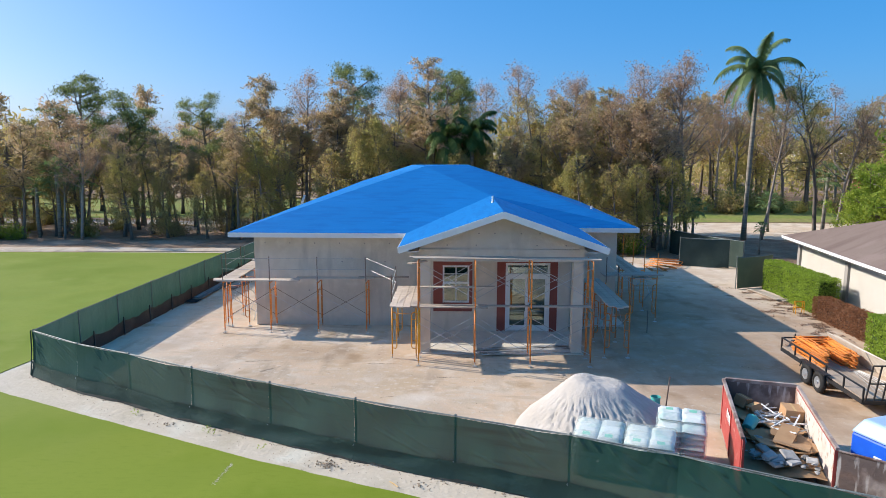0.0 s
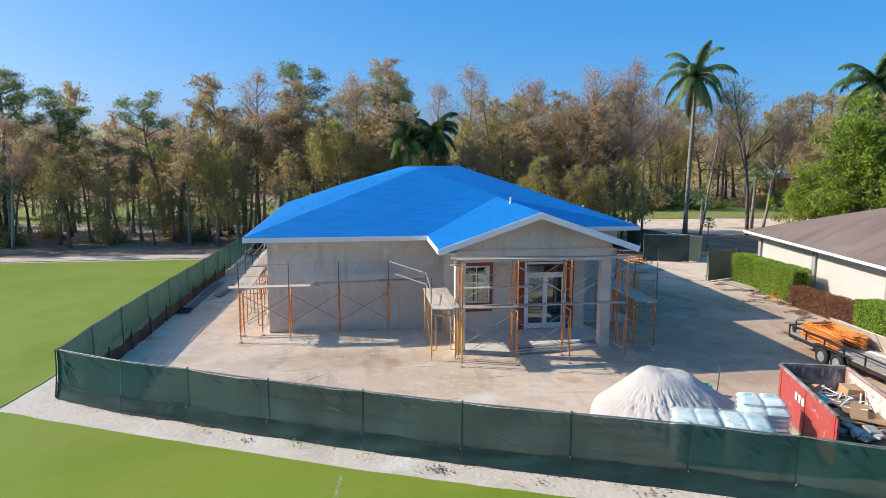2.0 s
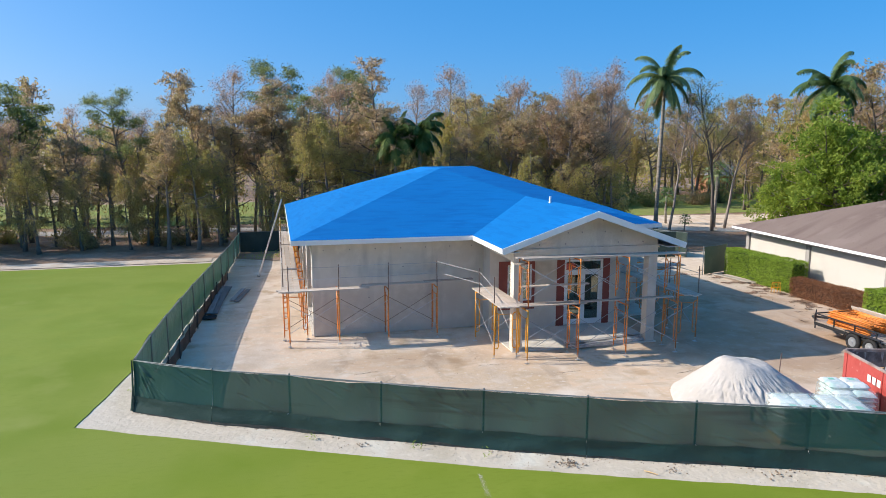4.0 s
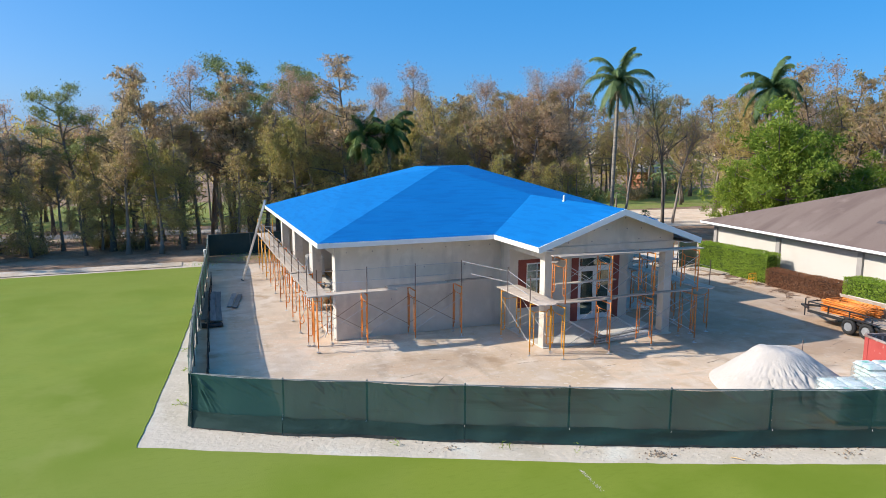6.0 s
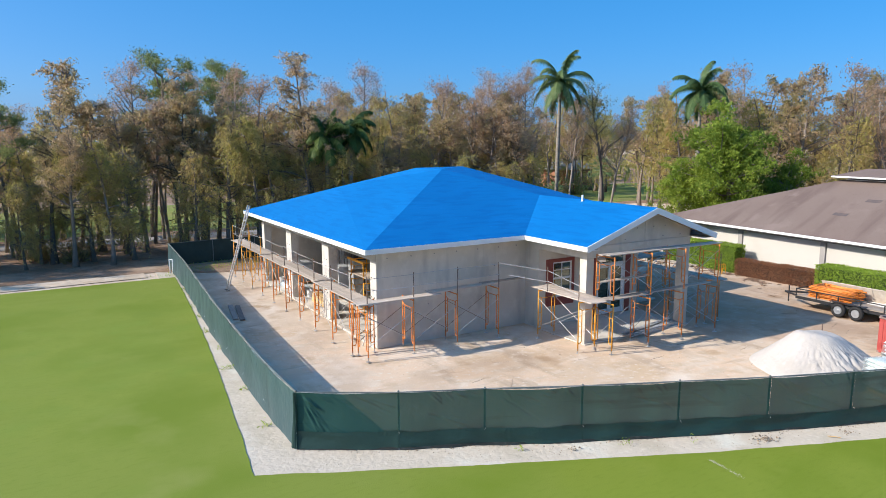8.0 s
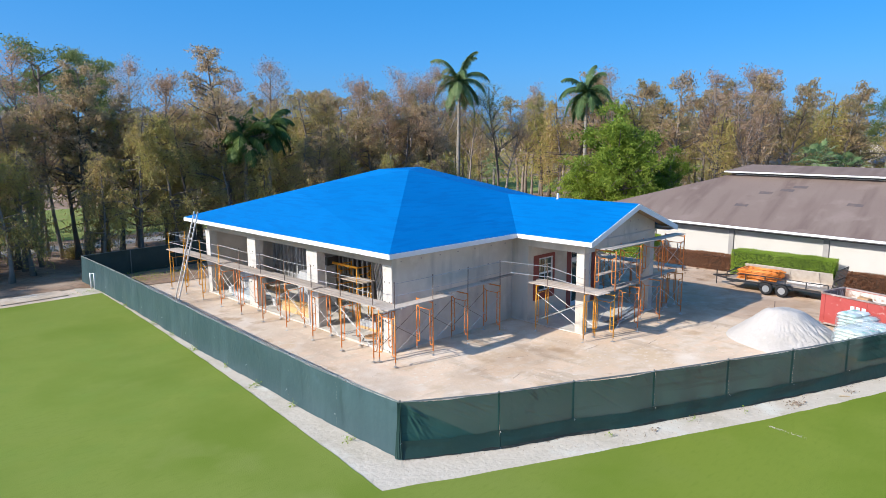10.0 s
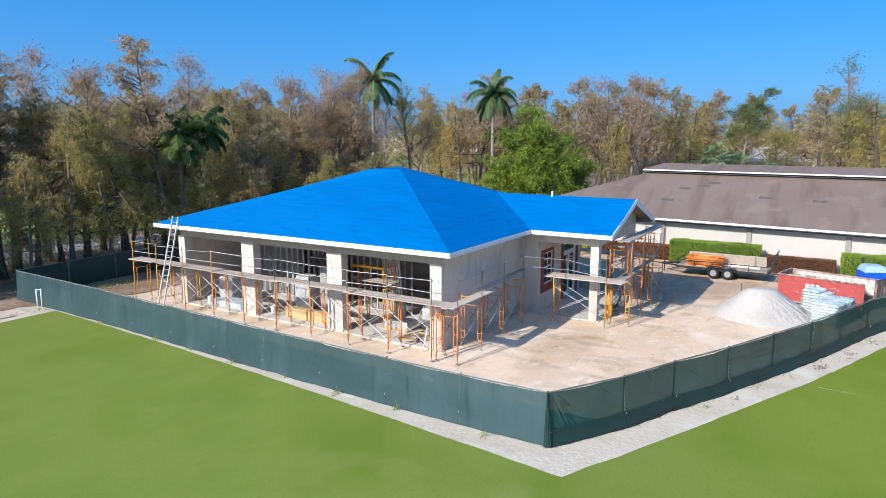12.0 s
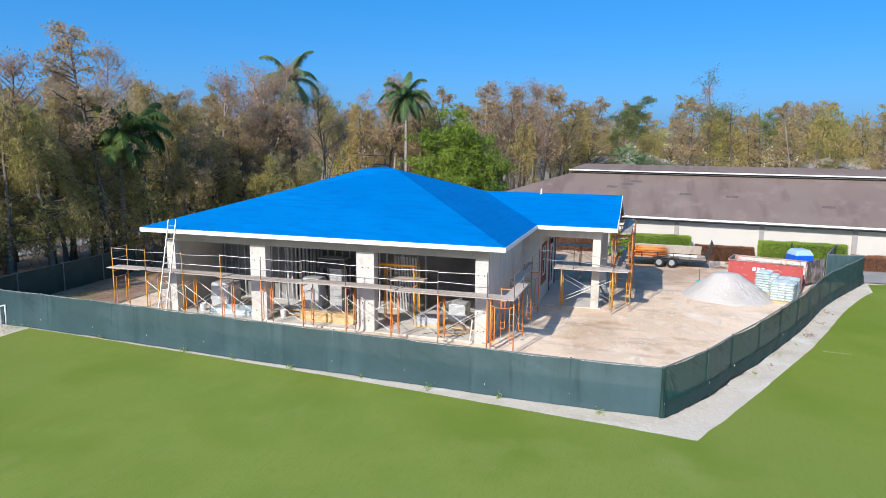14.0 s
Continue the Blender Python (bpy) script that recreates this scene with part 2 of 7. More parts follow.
M_SCREEN = mat("green_windscreen", (0.033, 0.068, 0.077), 0.5, spots=[(0.5, 5, 0.42, 0.7, (0.048, 0.088, 0.098)), ((0.9, 0.9, 0.12), 4, 0.5, 0.68, (0.052, 0.098, 0.11)), ((3.0, 3.0, 0.25), 5, 0.6, 0.72, (0.026, 0.055, 0.062)), (7, 5, 0.7, 0.82, (0.075, 0.13, 0.135))], bump=[(1.3, 0.5), ((2, 2, 0.6), 0.4), (7, 0.2)], see=0.035, spec=0.4, glow_through=(0.006, 0.022, 0.018))
M_SCREENF = mat("green_windscreen_mesh", (0.021, 0.074, 0.062), 0.6, spots=[(0.9, 5, 0.45, 0.75, (0.026, 0.08, 0.067)), ((0.25, 0.25, 3), 5, 0.58, 0.72, (0.011, 0.042, 0.034)), (7, 5, 0.68, 0.85, (0.03, 0.068, 0.06))], bump=[(1.3, 0.5), ((2, 2, 0.6), 0.4), (7, 0.2)], see=0.05, spec=0.2)
M_SCREEN2 = mat("green_windscreen_double", (0.011, 0.042, 0.036), 0.6, spots=[(1.2, 5, 0.45, 0.75, (0.018, 0.055, 0.047))], bump=[(1.6, 0.5), (7, 0.2)], see=0.012, spec=0.4)
M_POST = mat("fence_post_metal", (0.17, 0.19, 0.18), 0.6, 0.2)
M_ROOFBROWN = mat("brown_shingle", (0.195, 0.145, 0.125), 0.95, spots=[(0.25, 5, 0.4, 0.7, (0.215, 0.165, 0.142)), ((0.12, 0.9, 0.3), 5, 0.5, 0.68, (0.158, 0.115, 0.1)), (0.6, 5, 0.56, 0.7, (0.235, 0.18, 0.157)), (12, 4, 0.6, 0.85, (0.13, 0.093, 0.08))], bump=[(16, 0.2)], spec=0.15)
M_CREAM = mat("cream_painted_wall", (0.55, 0.52, 0.475), 0.85, spots=[(0.6, 5, 0.45, 0.75, (0.5, 0.47, 0.425))], bump=[(25, 0.2)])
M_GREYTRIM = mat("grey_pilaster", (0.3, 0.28, 0.27), 0.85, spots=[(1, 4, 0.45, 0.7, (0.35, 0.33, 0.31))])
M_DARKEAVE = mat("dark_soffit_and_eave_shade", (0.14, 0.13, 0.13), 0.8)
M_PILE = mat("white_sand", (0.49, 0.45, 0.415), 0.95, spots=[(0.9, 6, 0.45, 0.75, (0.43, 0.39, 0.35)), ((4, 4, 0.8), 5, 0.55, 0.8, (0.55, 0.515, 0.48))], bump=[(3, 0.4), (9, 0.35), (22, 0.25)])
M_BAG = mat("white_cement_bag", (0.62, 0.66, 0.645), 0.55, spots=[(2.5, 5, 0.5, 0.7, (0.42, 0.56, 0.53)), (9, 5, 0.62, 0.8, (0.4, 0.44, 0.44))], bump=[(12, 0.5)], per_object=0.12)
M_FILM = mat("clear_plastic_film", (0.75, 0.84, 0.82), 0.2, spots=[(3, 4, 0.45, 0.7, (0.6, 0.74, 0.71))], bump=[(9, 0.7)], see=0.76, spec=0.6)
M_BAGGREEN = mat("green_bag_print", (0.22, 0.55, 0.42), 0.6)
M_BARGREY = mat("grey_print", (0.2, 0.22, 0.23), 0.7)
M_REDSTEEL = mat("red_skip_paint", (0.43, 0.075, 0.065), 0.55, spots=[(1.4, 6, 0.5, 0.72, (0.36, 0.05, 0.04)), (5, 7, 0.63, 0.75, (0.55, 0.38, 0.34)), (9, 6, 0.66, 0.78, (0.1, 0.04, 0.03))], bump=[(6, 0.2)])
M_RUST = mat("scraped_rusty_steel", (0.42, 0.34, 0.3), 0.7, 0.2, spots=[(1.3, 7, 0.45, 0.65, (0.16, 0.08, 0.06)), (4, 7, 0.55, 0.75, (0.52, 0.46, 0.42))], bump=[(7, 0.3)])
M_PALERUST = mat("pale_scraped_lining", (0.6, 0.54, 0.49), 0.75, spots=[((0.9, 0.9, 0.5), 8, 0.5, 0.62, (0.3, 0.17, 0.12)), (5, 8, 0.56, 0.66, (0.38, 0.26, 0.2)), (1.2, 5, 0.55, 0.7, (0.68, 0.64, 0.6))], bump=[(7, 0.3)])
M_DARKPLATE = mat("dark_scuffed_plate", (0.14, 0.105, 0.095), 0.7, 0.1, spots=[(1.6, 8, 0.5, 0.64, (0.36, 0.31, 0.29)), (0.8, 6, 0.52, 0.7, (0.26, 0.15, 0.11)), ((7, 7, 1.2), 8, 0.55, 0.66, (0.5, 0.47, 0.45))], bump=[(7, 0.3)])
M_CARD = mat("brown_cardboard", (0.42, 0.25, 0.13), 0.9, spots=[(3, 5, 0.45, 0.75, (0.34, 0.19, 0.1))], per_object=0.25)
M_RUBBLE = mat("grey_rubble", (0.36, 0.35, 0.34), 0.95, spots=[(3, 6, 0.4, 0.7, (0.22, 0.21, 0.2))], bump=[(9, 0.5)], per_object=0.3)
M_TYRE = mat("black_rubber", (0.015, 0.015, 0.016), 0.8, bump=[(30, 0.2)])
M_RIM = mat("silver_wheel_rim", (0.6, 0.6, 0.61), 0.35, 0.7)
M_BLACKSTEEL = mat("black_trailer_steel", (0.03, 0.03, 0.032), 0.5, 0.2, spots=[(5, 5, 0.6, 0.8, (0.12, 0.06, 0.04))])
M_DECK = mat("trailer_deck_wood", (0.4, 0.32, 0.25), 0.9, spots=[((14, 2, 2), 4, 0.45, 0.75, (0.3, 0.23, 0.17))], per_object=0.2)
M_BLUEPLASTIC = mat("blue_plastic", (0.01, 0.1, 0.62), 0.4, spots=[(3, 4, 0.5, 0.75, (0.012, 0.13, 0.7))])
M_PALEBLUE = mat("pale_blue_plastic", (0.35, 0.5, 0.75), 0.4)
M_LUMBER = mat("new_lumber", (0.62, 0.42, 0.2), 0.8, spots=[((2, 14, 14), 4, 0.45, 0.75, (0.52, 0.33, 0.15))], per_object=0.2)
M_PALEPLY = mat("pale_plywood", (0.6, 0.53, 0.45), 0.8, spots=[((1, 5, 5), 5, 0.45, 0.7, (0.52, 0.44, 0.36)), (2.5, 5, 0.55, 0.75, (0.66, 0.6, 0.53))], bump=[((2, 20, 20), 0.2)], per_object=0.12)
M_WRAP = mat("plastic_wrap", (0.48, 0.49, 0.5), 0.25, spots=[(4, 5, 0.45, 0.7, (0.4, 0.42, 0.45))], bump=[(8, 0.6)])
M_DARK = mat("dark_machine", (0.04, 0.04, 0.042), 0.5)
M_BARK = mat("grey_bark", (0.18, 0.145, 0.12), 0.95, spots=[((5, 5, 1.2), 5, 0.45, 0.7, (0.16, 0.13, 0.11)), (1.2, 4, 0.5, 0.8, (0.24, 0.205, 0.175))], bump=[((10, 10, 2), 0.6)], per_object=0.3)
M_PALEBARK = mat("pale_bare_bark", (0.3, 0.25, 0.215), 0.95, spots=[((4, 4, 1), 5, 0.45, 0.7, (0.22, 0.19, 0.165))], bump=[((10, 10, 2), 0.5)], per_object=0.25)
M_PALMTRUNK = mat("palm_trunk", (0.3, 0.27, 0.23), 0.95, spots=[((1, 1, 7), 4, 0.45, 0.65, (0.2, 0.17, 0.14))], bump=[((1, 1, 9), 0.6)])
L_CYPRESS = leaf_mat("russet_cypress_foliage", [(0.25, 0.235, 0.09), (0.38, 0.325, 0.14), (0.46, 0.36, 0.18), (0.51, 0.365, 0.21), (0.6, 0.46, 0.33)], 0.6)
L_OLIVE = leaf_mat("olive_cypress_foliage", [(0.25, 0.26, 0.085), (0.41, 0.38, 0.125), (0.54, 0.445, 0.16), (0.56, 0.4, 0.205)], 0.6)
L_PINE = leaf_mat("pine_needles", [(0.1, 0.14, 0.05), (0.19, 0.235, 0.085), (0.31, 0.34, 0.13)], 0.5)
L_GREEN = leaf_mat("bright_green_leaves", [(0.055, 0.1, 0.018), (0.185, 0.275, 0.038), (0.4, 0.47, 0.08)], 0.5)
L_PALM = leaf_mat("palm_fronds", [(0.07, 0.135, 0.055), (0.14, 0.23, 0.09), (0.29, 0.37, 0.17)], 0.45)
L_PINK = leaf_mat("pinkish_dry_foliage", [(0.33, 0.22, 0.135), (0.47, 0.31, 0.2), (0.58, 0.42, 0.31)], 0.55)
L_DARKPALM = leaf_mat("dark_palm_fronds", [(0.05, 0.1, 0.03), (0.11, 0.18, 0.05), (0.24, 0.3, 0.09)], 0.45)
L_HEDGE = leaf_mat("hedge_leaves", [(0.15, 0.23, 0.03), (0.29, 0.41, 0.05), (0.42, 0.54, 0.09)], 0.45)
L_REDHEDGE = leaf_mat("red_hedge_leaves", [(0.13, 0.07, 0.035), (0.28, 0.125, 0.065), (0.4, 0.21, 0.12)], 0.45)


loose(M_SAND, 0.3)
loose(M_STRIP, 0.1)


# ---- builders ----
class Build:
    """Collects verts and faces for one mesh."""

    def __init__(self):
        self.v, self.f = [], []

    def quad(self, *pts):
        k = len(self.v)
        self.v += [tuple(p) for p in pts]
        self.f.append(tuple(range(k, k + len(pts))))
        return self

    def block(self, lo, hi, turn=0.0, about=None):
        """An axis box from corner to corner, turned about its middle by degrees."""
        x0, y0, z0 = lo
        x1, y1, z1 = hi
        pts = [(x0, y0, z0), (x1, y0, z0), (x1, y1, z0), (x0, y1, z0), (x0, y0, z1), (x1, y0, z1), (x1, y1, z1), (x0, y1, z1)]
        if turn:
            cx, cy = about or ((x0 + x1) / 2, (y0 + y1) / 2)
            c, s = math.cos(radians(turn)), math.sin(radians(turn))
            pts = [(cx + (x - cx) * c - (y - cy) * s, cy + (x - cx) * s + (y - cy) * c, z) for x, y, z in pts]
        return self.hexa(pts)

    def hexa(self, pts):
        k = len(self.v)
        self.v += [tuple(p) for p in pts]
        self.f += [tuple(k + i for i in q) for q in ((3, 2, 1, 0), (4, 5, 6, 7), (0, 1, 5, 4), (1, 2, 6, 5), (2, 3, 7, 6), (3, 0, 4, 7))]
        return self

    def tube(self, a, b, r, n=6, r2=None, caps=True):
        a, b = Vector(a), Vector(b)
        d = (b - a)
        if d.length < 1e-6:
            return self
        d.normalize()
        u = d.orthogonal().normalized()
        w = d.cross(u)
        k = len(self.v)
        r2 = r if r2 is None else r2
        for p, rr in ((a, r), (b, r2)):
            for i in range(n):
                t = 2 * math.pi * i / n
                self.v.append(tuple(p + rr * (math.cos(t) * u + math.sin(t) * w)))
        for i in range(n):
            j = (i + 1) % n
            self.f.append((k + i, k + j, k + n + j, k + n + i))
        if caps:
            self.f.append(tuple(k + i for i in reversed(range(n))))
            self.f.append(tuple(k + n + i for i in range(n)))
        return self

    def bent(self, pts, radii, n=6):
        """A tube along many points with a radius at each."""
        k = len(self.v)
        pts = [Vector(p) for p in pts]
        u = None
        for i, p in enumerate(pts):
            d = (pts[min(i + 1, len(pts) - 1)] - pts[max(i - 1, 0)]).normalized()
            u = d.orthogonal().normalized() if u is None else (u - d * u.dot(d)).normalized()
            w = d.cross(u)
            for j in range(n):
                t = 2 * math.pi * j / n
                self.v.append(tuple(p + radii[i] * (math.cos(t) * u + math.sin(t) * w)))
        for i in range(len(pts) - 1):
            for j in range(n):
                a, b = k + i * n + j, k + i * n + (j + 1) % n
                self.f.append((a, b, b + n, a + n))
        self.f.append(tuple(k + j for j in reversed(range(n))))
        self.f.append(tuple(k + (len(pts) - 1) * n + j for j in range(n)))
        return self

    def beam(self, a, b, wide, high, lift=0.0):
        """A rectangular bar from a to b; high is measured upright, wide across."""
        a, b = Vector(a), Vector(b)
        d = (b - a).normalized()
        side = Vector((-d.y, d.x, 0))
        side = side.normalized() * wide / 2 if side.length > 1e-4 else Vector((wide / 2, 0, 0))
        up = d.cross(side).normalized()
        up = up if up.z > 0 else -up
        if abs(d.z) > 0.99:
            up = d.cross(side).normalized()
        up = up * high / 2
        off = Vector((0, 0, lift))
        pts = [p + s * side + t * up + off for t in (-1, 1) for p, s in ((a, -1), (a, 1), (b, 1), (b, -1))]
        return self.hexa(pts)

    def mesh(self, name, smooth=False):
        me = bpy.data.meshes.new(name)
        me.from_pydata(self.v, [], self.f)
        me.update()
        if smooth:
            me.shade_smooth()
        return me


def part(name, build, material, parent=None, label="", smooth=False, bevel=0.0):
    me = build.mesh(name, smooth) if isinstance(build, Build) else build
    ob = new(name, me)
    if material and not me.materials:
        me.materials.append(material)
    if bevel:
        mod = ob.modifiers.new("edge", 'BEVEL')
        mod.width, mod.segments, mod.limit_method = bevel, 2, 'ANGLE'
    if parent:
        ob.parent = parent
    return tagged(ob, label)


def thing(name, label, category, at=(0, 0, 0), group="", kind=""):
    """An Empty at a thing's base, to carry its parts."""
    ob = new(name)
    ob.empty_display_size = 0.2
    ob.matrix_basis = Matrix.Translation(at)
    return tagged(ob, label, category, group, kind)


M_HEM = mat("pale_rope_hem", (0.16, 0.18, 0.165), 0.8, spots=[(3, 4, 0.45, 0.6, (0.34, 0.35, 0.33)), (5, 4, 0.55, 0.65, (0.1, 0.14, 0.12))])
M_RAGGED = mat("frayed_black_hem", (0.012, 0.018, 0.017), 0.9, spots=[(6, 4, 0.5, 0.7, (0.03, 0.04, 0.038))])
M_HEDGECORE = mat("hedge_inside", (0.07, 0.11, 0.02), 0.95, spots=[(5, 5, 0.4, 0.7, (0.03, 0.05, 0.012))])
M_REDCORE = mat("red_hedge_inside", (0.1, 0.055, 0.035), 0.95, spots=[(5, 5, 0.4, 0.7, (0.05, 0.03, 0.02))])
M_SHINGLE = mat("newer_shingle", (0.12, 0.1, 0.098), 0.95, spots=[(3, 5, 0.45, 0.7, (0.17, 0.125, 0.11))], spec=0.15)
M_DARKBOARD = mat("dark_grey_board", (0.27, 0.25, 0.235), 0.8, spots=[((8, 1, 1), 4, 0.45, 0.7, (0.18, 0.17, 0.165))], per_object=0.4)
M_GABLEWOOD = mat("bare_soffit_board", (0.45, 0.3, 0.18), 0.85, spots=[((12, 2, 2), 4, 0.45, 0.75, (0.34, 0.22, 0.13))])
M_REDROOF = mat("orange_tile_roof", (0.42, 0.2, 0.12), 0.85, spots=[(1.0, 5, 0.45, 0.75, (0.34, 0.16, 0.1))], bump=[((1, 1, 12), 0.4)])


# ---- ground ----
def sheet(name, outline, z, material, label, category, thick=0.0, cut=0.0, kind="structure", rag=0.04, pace=0.9):
    """A flat piece of ground with an uneven edge; cut: the length of its edge steps, thick: the depth of its edge."""
    pts = []
    for i, a in enumerate(outline):
        b = outline[(i + 1) % len(outline)]
        a, b = Vector(a), Vector(b)
        steps = max(1, int((b - a).length / cut)) if cut and (b - a).length < 80 * cut else 1
        for k in range(steps):
            p = a.lerp(b, k / steps)
            if cut and k:
                p += Vector((noise.noise((p.x * pace, p.y * pace, 3)) + 0.4 * noise.noise((p.x * pace * 4, p.y * pace * 4, 3)), noise.noise((p.x * pace, p.y * pace, 7)) + 0.4 * noise.noise((p.x * pace * 4, p.y * pace * 4, 7)))) * rag
            pts.append(p)
    b = Build()
    n = len(pts)
    b.v = [(p.x, p.y, z) for p in pts] + [(p.x, p.y, z - thick) for p in pts]
    b.f = [tuple(range(n))]
    if thick:
        b.f += [(i, i + n, (i + 1) % n + n, (i + 1) % n) for i in range(n)]
    ob = part(name, b, material)
    return tagged(ob, label, category, kind=kind)


def ground_height(x, y):
    """Small unevenness of the trodden site."""
    return 0.05 * noise.noise((x * 0.35, y * 0.35, 0)) + 0.02 * noise.noise((x * 1.3, y * 1.3, 5))


def site_ground():
    """One sheet out to the horizon, finer and uneven inside the site."""
    b = Build()
    xs = [-3000, -400, -120, -60, -30] + [-24 + 0.5 * i for i in range(97)] + [30, 45, 70, 130, 400, 3000]
    ys = [-3000, -400, -120, -60, -20] + [-4 + 0.5 * i for i in range(97)] + [50, 62, 80, 120, 400, 3000]
    for y in ys:
        for x in xs:
            dip = min(1, max(0, min(x + 16.4, 12.8 - x, y - 3.6 + 0.51 * x, 38.5 - y) / 2))
            b.v.append((x, y, ground_height(x, y) * dip - 0.01))
    w = len(xs)
    b.f = [(j * w + i, j * w + i + 1, (j + 1) * w + i + 1, (j + 1) * w + i) for j in range(len(ys) - 1) for i in range(w - 1)]
    ob = part("ground", b, M_SAND, smooth=True)
    tagged(ob, "trodden pale sandy soil of a building site", "ground", kind="structure")


site_ground()
sheet("forest_floor", [(-300, 40.3), (-24, 40.6), (-17.2, 40.6), (-16.2, 39.8), (-14.2, 38.6), (-11.5, 38.0), (-6, 38.2), (2, 38.6), (8, 38.0), (12.4, 36.9), (15.4, 35.4), (22, 35.0), (34, 35.5), (60, 34), (300, 60), (300, 500), (-300, 500)], 0.02, M_FOREST, "dark leaf litter and bare earth under the trees", "ground", cut=3)
LAWN_FRONT = [(-19.2, 10.38), (-16.0, 8.82), (-14.0, 7.87), (-12.0, 6.95), (-10.0, 6.02), (-8.0, 5.1), (-6.0, 4.3), (-4.0, 3.5), (-2.0, 2.72), (0.0, 1.9), (3.3, 0.3), (4.7, -0.5), (6.95, -0.85)]
LAWN_LEFT = [(-16.5, 38.2), (-16.85, 33.0), (-17.55, 25.0), (-17.95, 21.0), (-18.5, 16.0)]
sheet("lawn", LAWN_FRONT + [(7.5, -2.1), (12, -14), (60, -150), (60, -300), (-300, -300), (-300, 36.2), (-26.5, 38.2)] + LAWN_LEFT, 0.034, M_TURF, "smooth mown golf green with a cut edge", "lawn", thick=0.06, cut=0.2)
sheet("edging_sand", [(x - 0.1, y - 0.25) for x, y in LAWN_FRONT] + [(7.4, -0.9), (7.5, -0.55), (2.9, 2.0), (-0.6, 3.5), (-5.6, 5.45), (-10.8, 7.8), (-15.4, 10.1), (-17.6, 11.5), (-17.5, 20), (-16.2, 42), (-17.2, 42), (-18.8, 16)], 0.012, M_STRIP, "pale sandy strip between fence and lawn", "ground", cut=0.8)
sheet("path", [(-300, 37), (-40, 38.6), (-18, 39.0), (-18, 40.6), (-40, 40.6), (-300, 41)], 0.03, M_SAND, "pale sandy path along the wood", "path", cut=1.2)
sheet("far_lawn", [(-70, 62), (-20, 62), (8, 60), (70, 62), (140, 90), (-160, 90)], 0.04, M_ROUGH_GRASS, "sunlit grass beyond the trees", "lawn", cut=4)
sheet("cart_path", [(-70, 57.5), (-10, 55.5), (8, 54), (17, 53.5), (17.4, 56.5), (8, 57), (-10, 58.5), (-70, 61)], 0.045, M_ROAD, "pale cart path beyond the trees", "path", cut=3)
sheet("clearing", [(23.2, 47.8), (18, 50.5), (14.5, 54), (16, 59.6), (31, 60), (46, 58), (52, 50), (38, 43.5), (29, 44.5)], 0.05, M_SAND, "bare sandy clearing with tyre marks", "ground", cut=2)
sheet("asphalt_lane", [(7.5, -0.75), (12.9, 1.2), (14.2, -6), (34, -60), (26, -60), (12.05, -14.1), (7.55, -2.1)], 0.055, M_ROAD, "strip of pale grey asphalt beside the fence", "road", cut=1)

# ---- the house under construction ----
ZE = 4.28
E1, E2, E3, ER = (-12.84, 17.44, ZE), (-12.84, 35.1, ZE), (5.3, 35.1, ZE), (5.3, 19.7, ZE)
VL, VR, GL, GR = (-5.2, 17.44, ZE), (2.54, 19.7, ZE), (-5.2, 13.48, ZE), (2.54, 13.53, ZE)
GT, MEET, P1, P2, KN, Q1 = (-1.33, 13.5, 5.62), (-1.42, 21.1, 5.64), (-5.5, 26.75, 6.94), (-2.4, 26.85, 6.95), (-8.75, 29.8, 5.87), (-4.75, 25.2, 6.9)
house = thing("house", "unfinished single-storey house with blue underlayment roof and bare concrete walls", "house", (-4, 24, 0))
house.matrix_basis = Matrix.Identity(4)


def roof_plane(name, faces, label=""):
    """A roof face with a deck thickness, from triangles or quads."""
    b = Build()
    for f in faces:
        top = [Vector(p) for p in f]
        low = [p - Vector((0, 0, 0.05)) for p in top]
        n, k = len(f), len(b.v)
        b.v += [tuple(p) for p in top + low]
        b.f.append(tuple(k + i for i in range(n)))
        b.f.append(tuple(k + n + i for i in reversed(range(n))))
        b.f += [(k + i, k + n + i, k + n + (i + 1) % n, k + (i + 1) % n) for i in range(n)]
    me = b.mesh(name)
    bm = bmesh.new()
    bm.from_mesh(me)
    bmesh.ops.remove_doubles(bm, verts=bm.verts, dist=0.001)
    for e in bm.edges:
        e.smooth = len(e.link_faces) == 2 and e.calc_face_angle() < 0.3
    bm.to_mesh(me)
    bm.free()
    me.shade_smooth()
    return part(name, me, M_BLUE, roof, label)


roof = part("roof", Build().block((-12.5, 17.7, 4.06), (-5.2, 34.9, 4.1)), M_WHITE, house, "hip roof laid with bright blue underlayment")
roof_plane("roof_face", [(E1, VL, Q1), (VL, MEET, Q1)])
roof_plane("roof_face", [(Q1, MEET, P2), (Q1, P2, P1), (MEET, ER, P2), (MEET, VR, ER)])
roof_plane("roof_face", [(ER, E3, P2)])
roof_plane("roof_face", [(E3, E2, KN), (E3, KN, P1, P2)])
roof_plane("roof_face", [(E2, E1, KN), (KN, E1, Q1), (KN, Q1, P1)])
roof_plane("roof_face", [(GL, GT, MEET, VL)])
roof_plane("roof_face", [(GT, GR, VR, MEET)])
def fascia(a, c, high=0.2, wide=0.03):
    part("fascia", Build().beam(a, c, wide, high, -high / 2 - 0.005), M_WHITE, house, "white metal fascia")


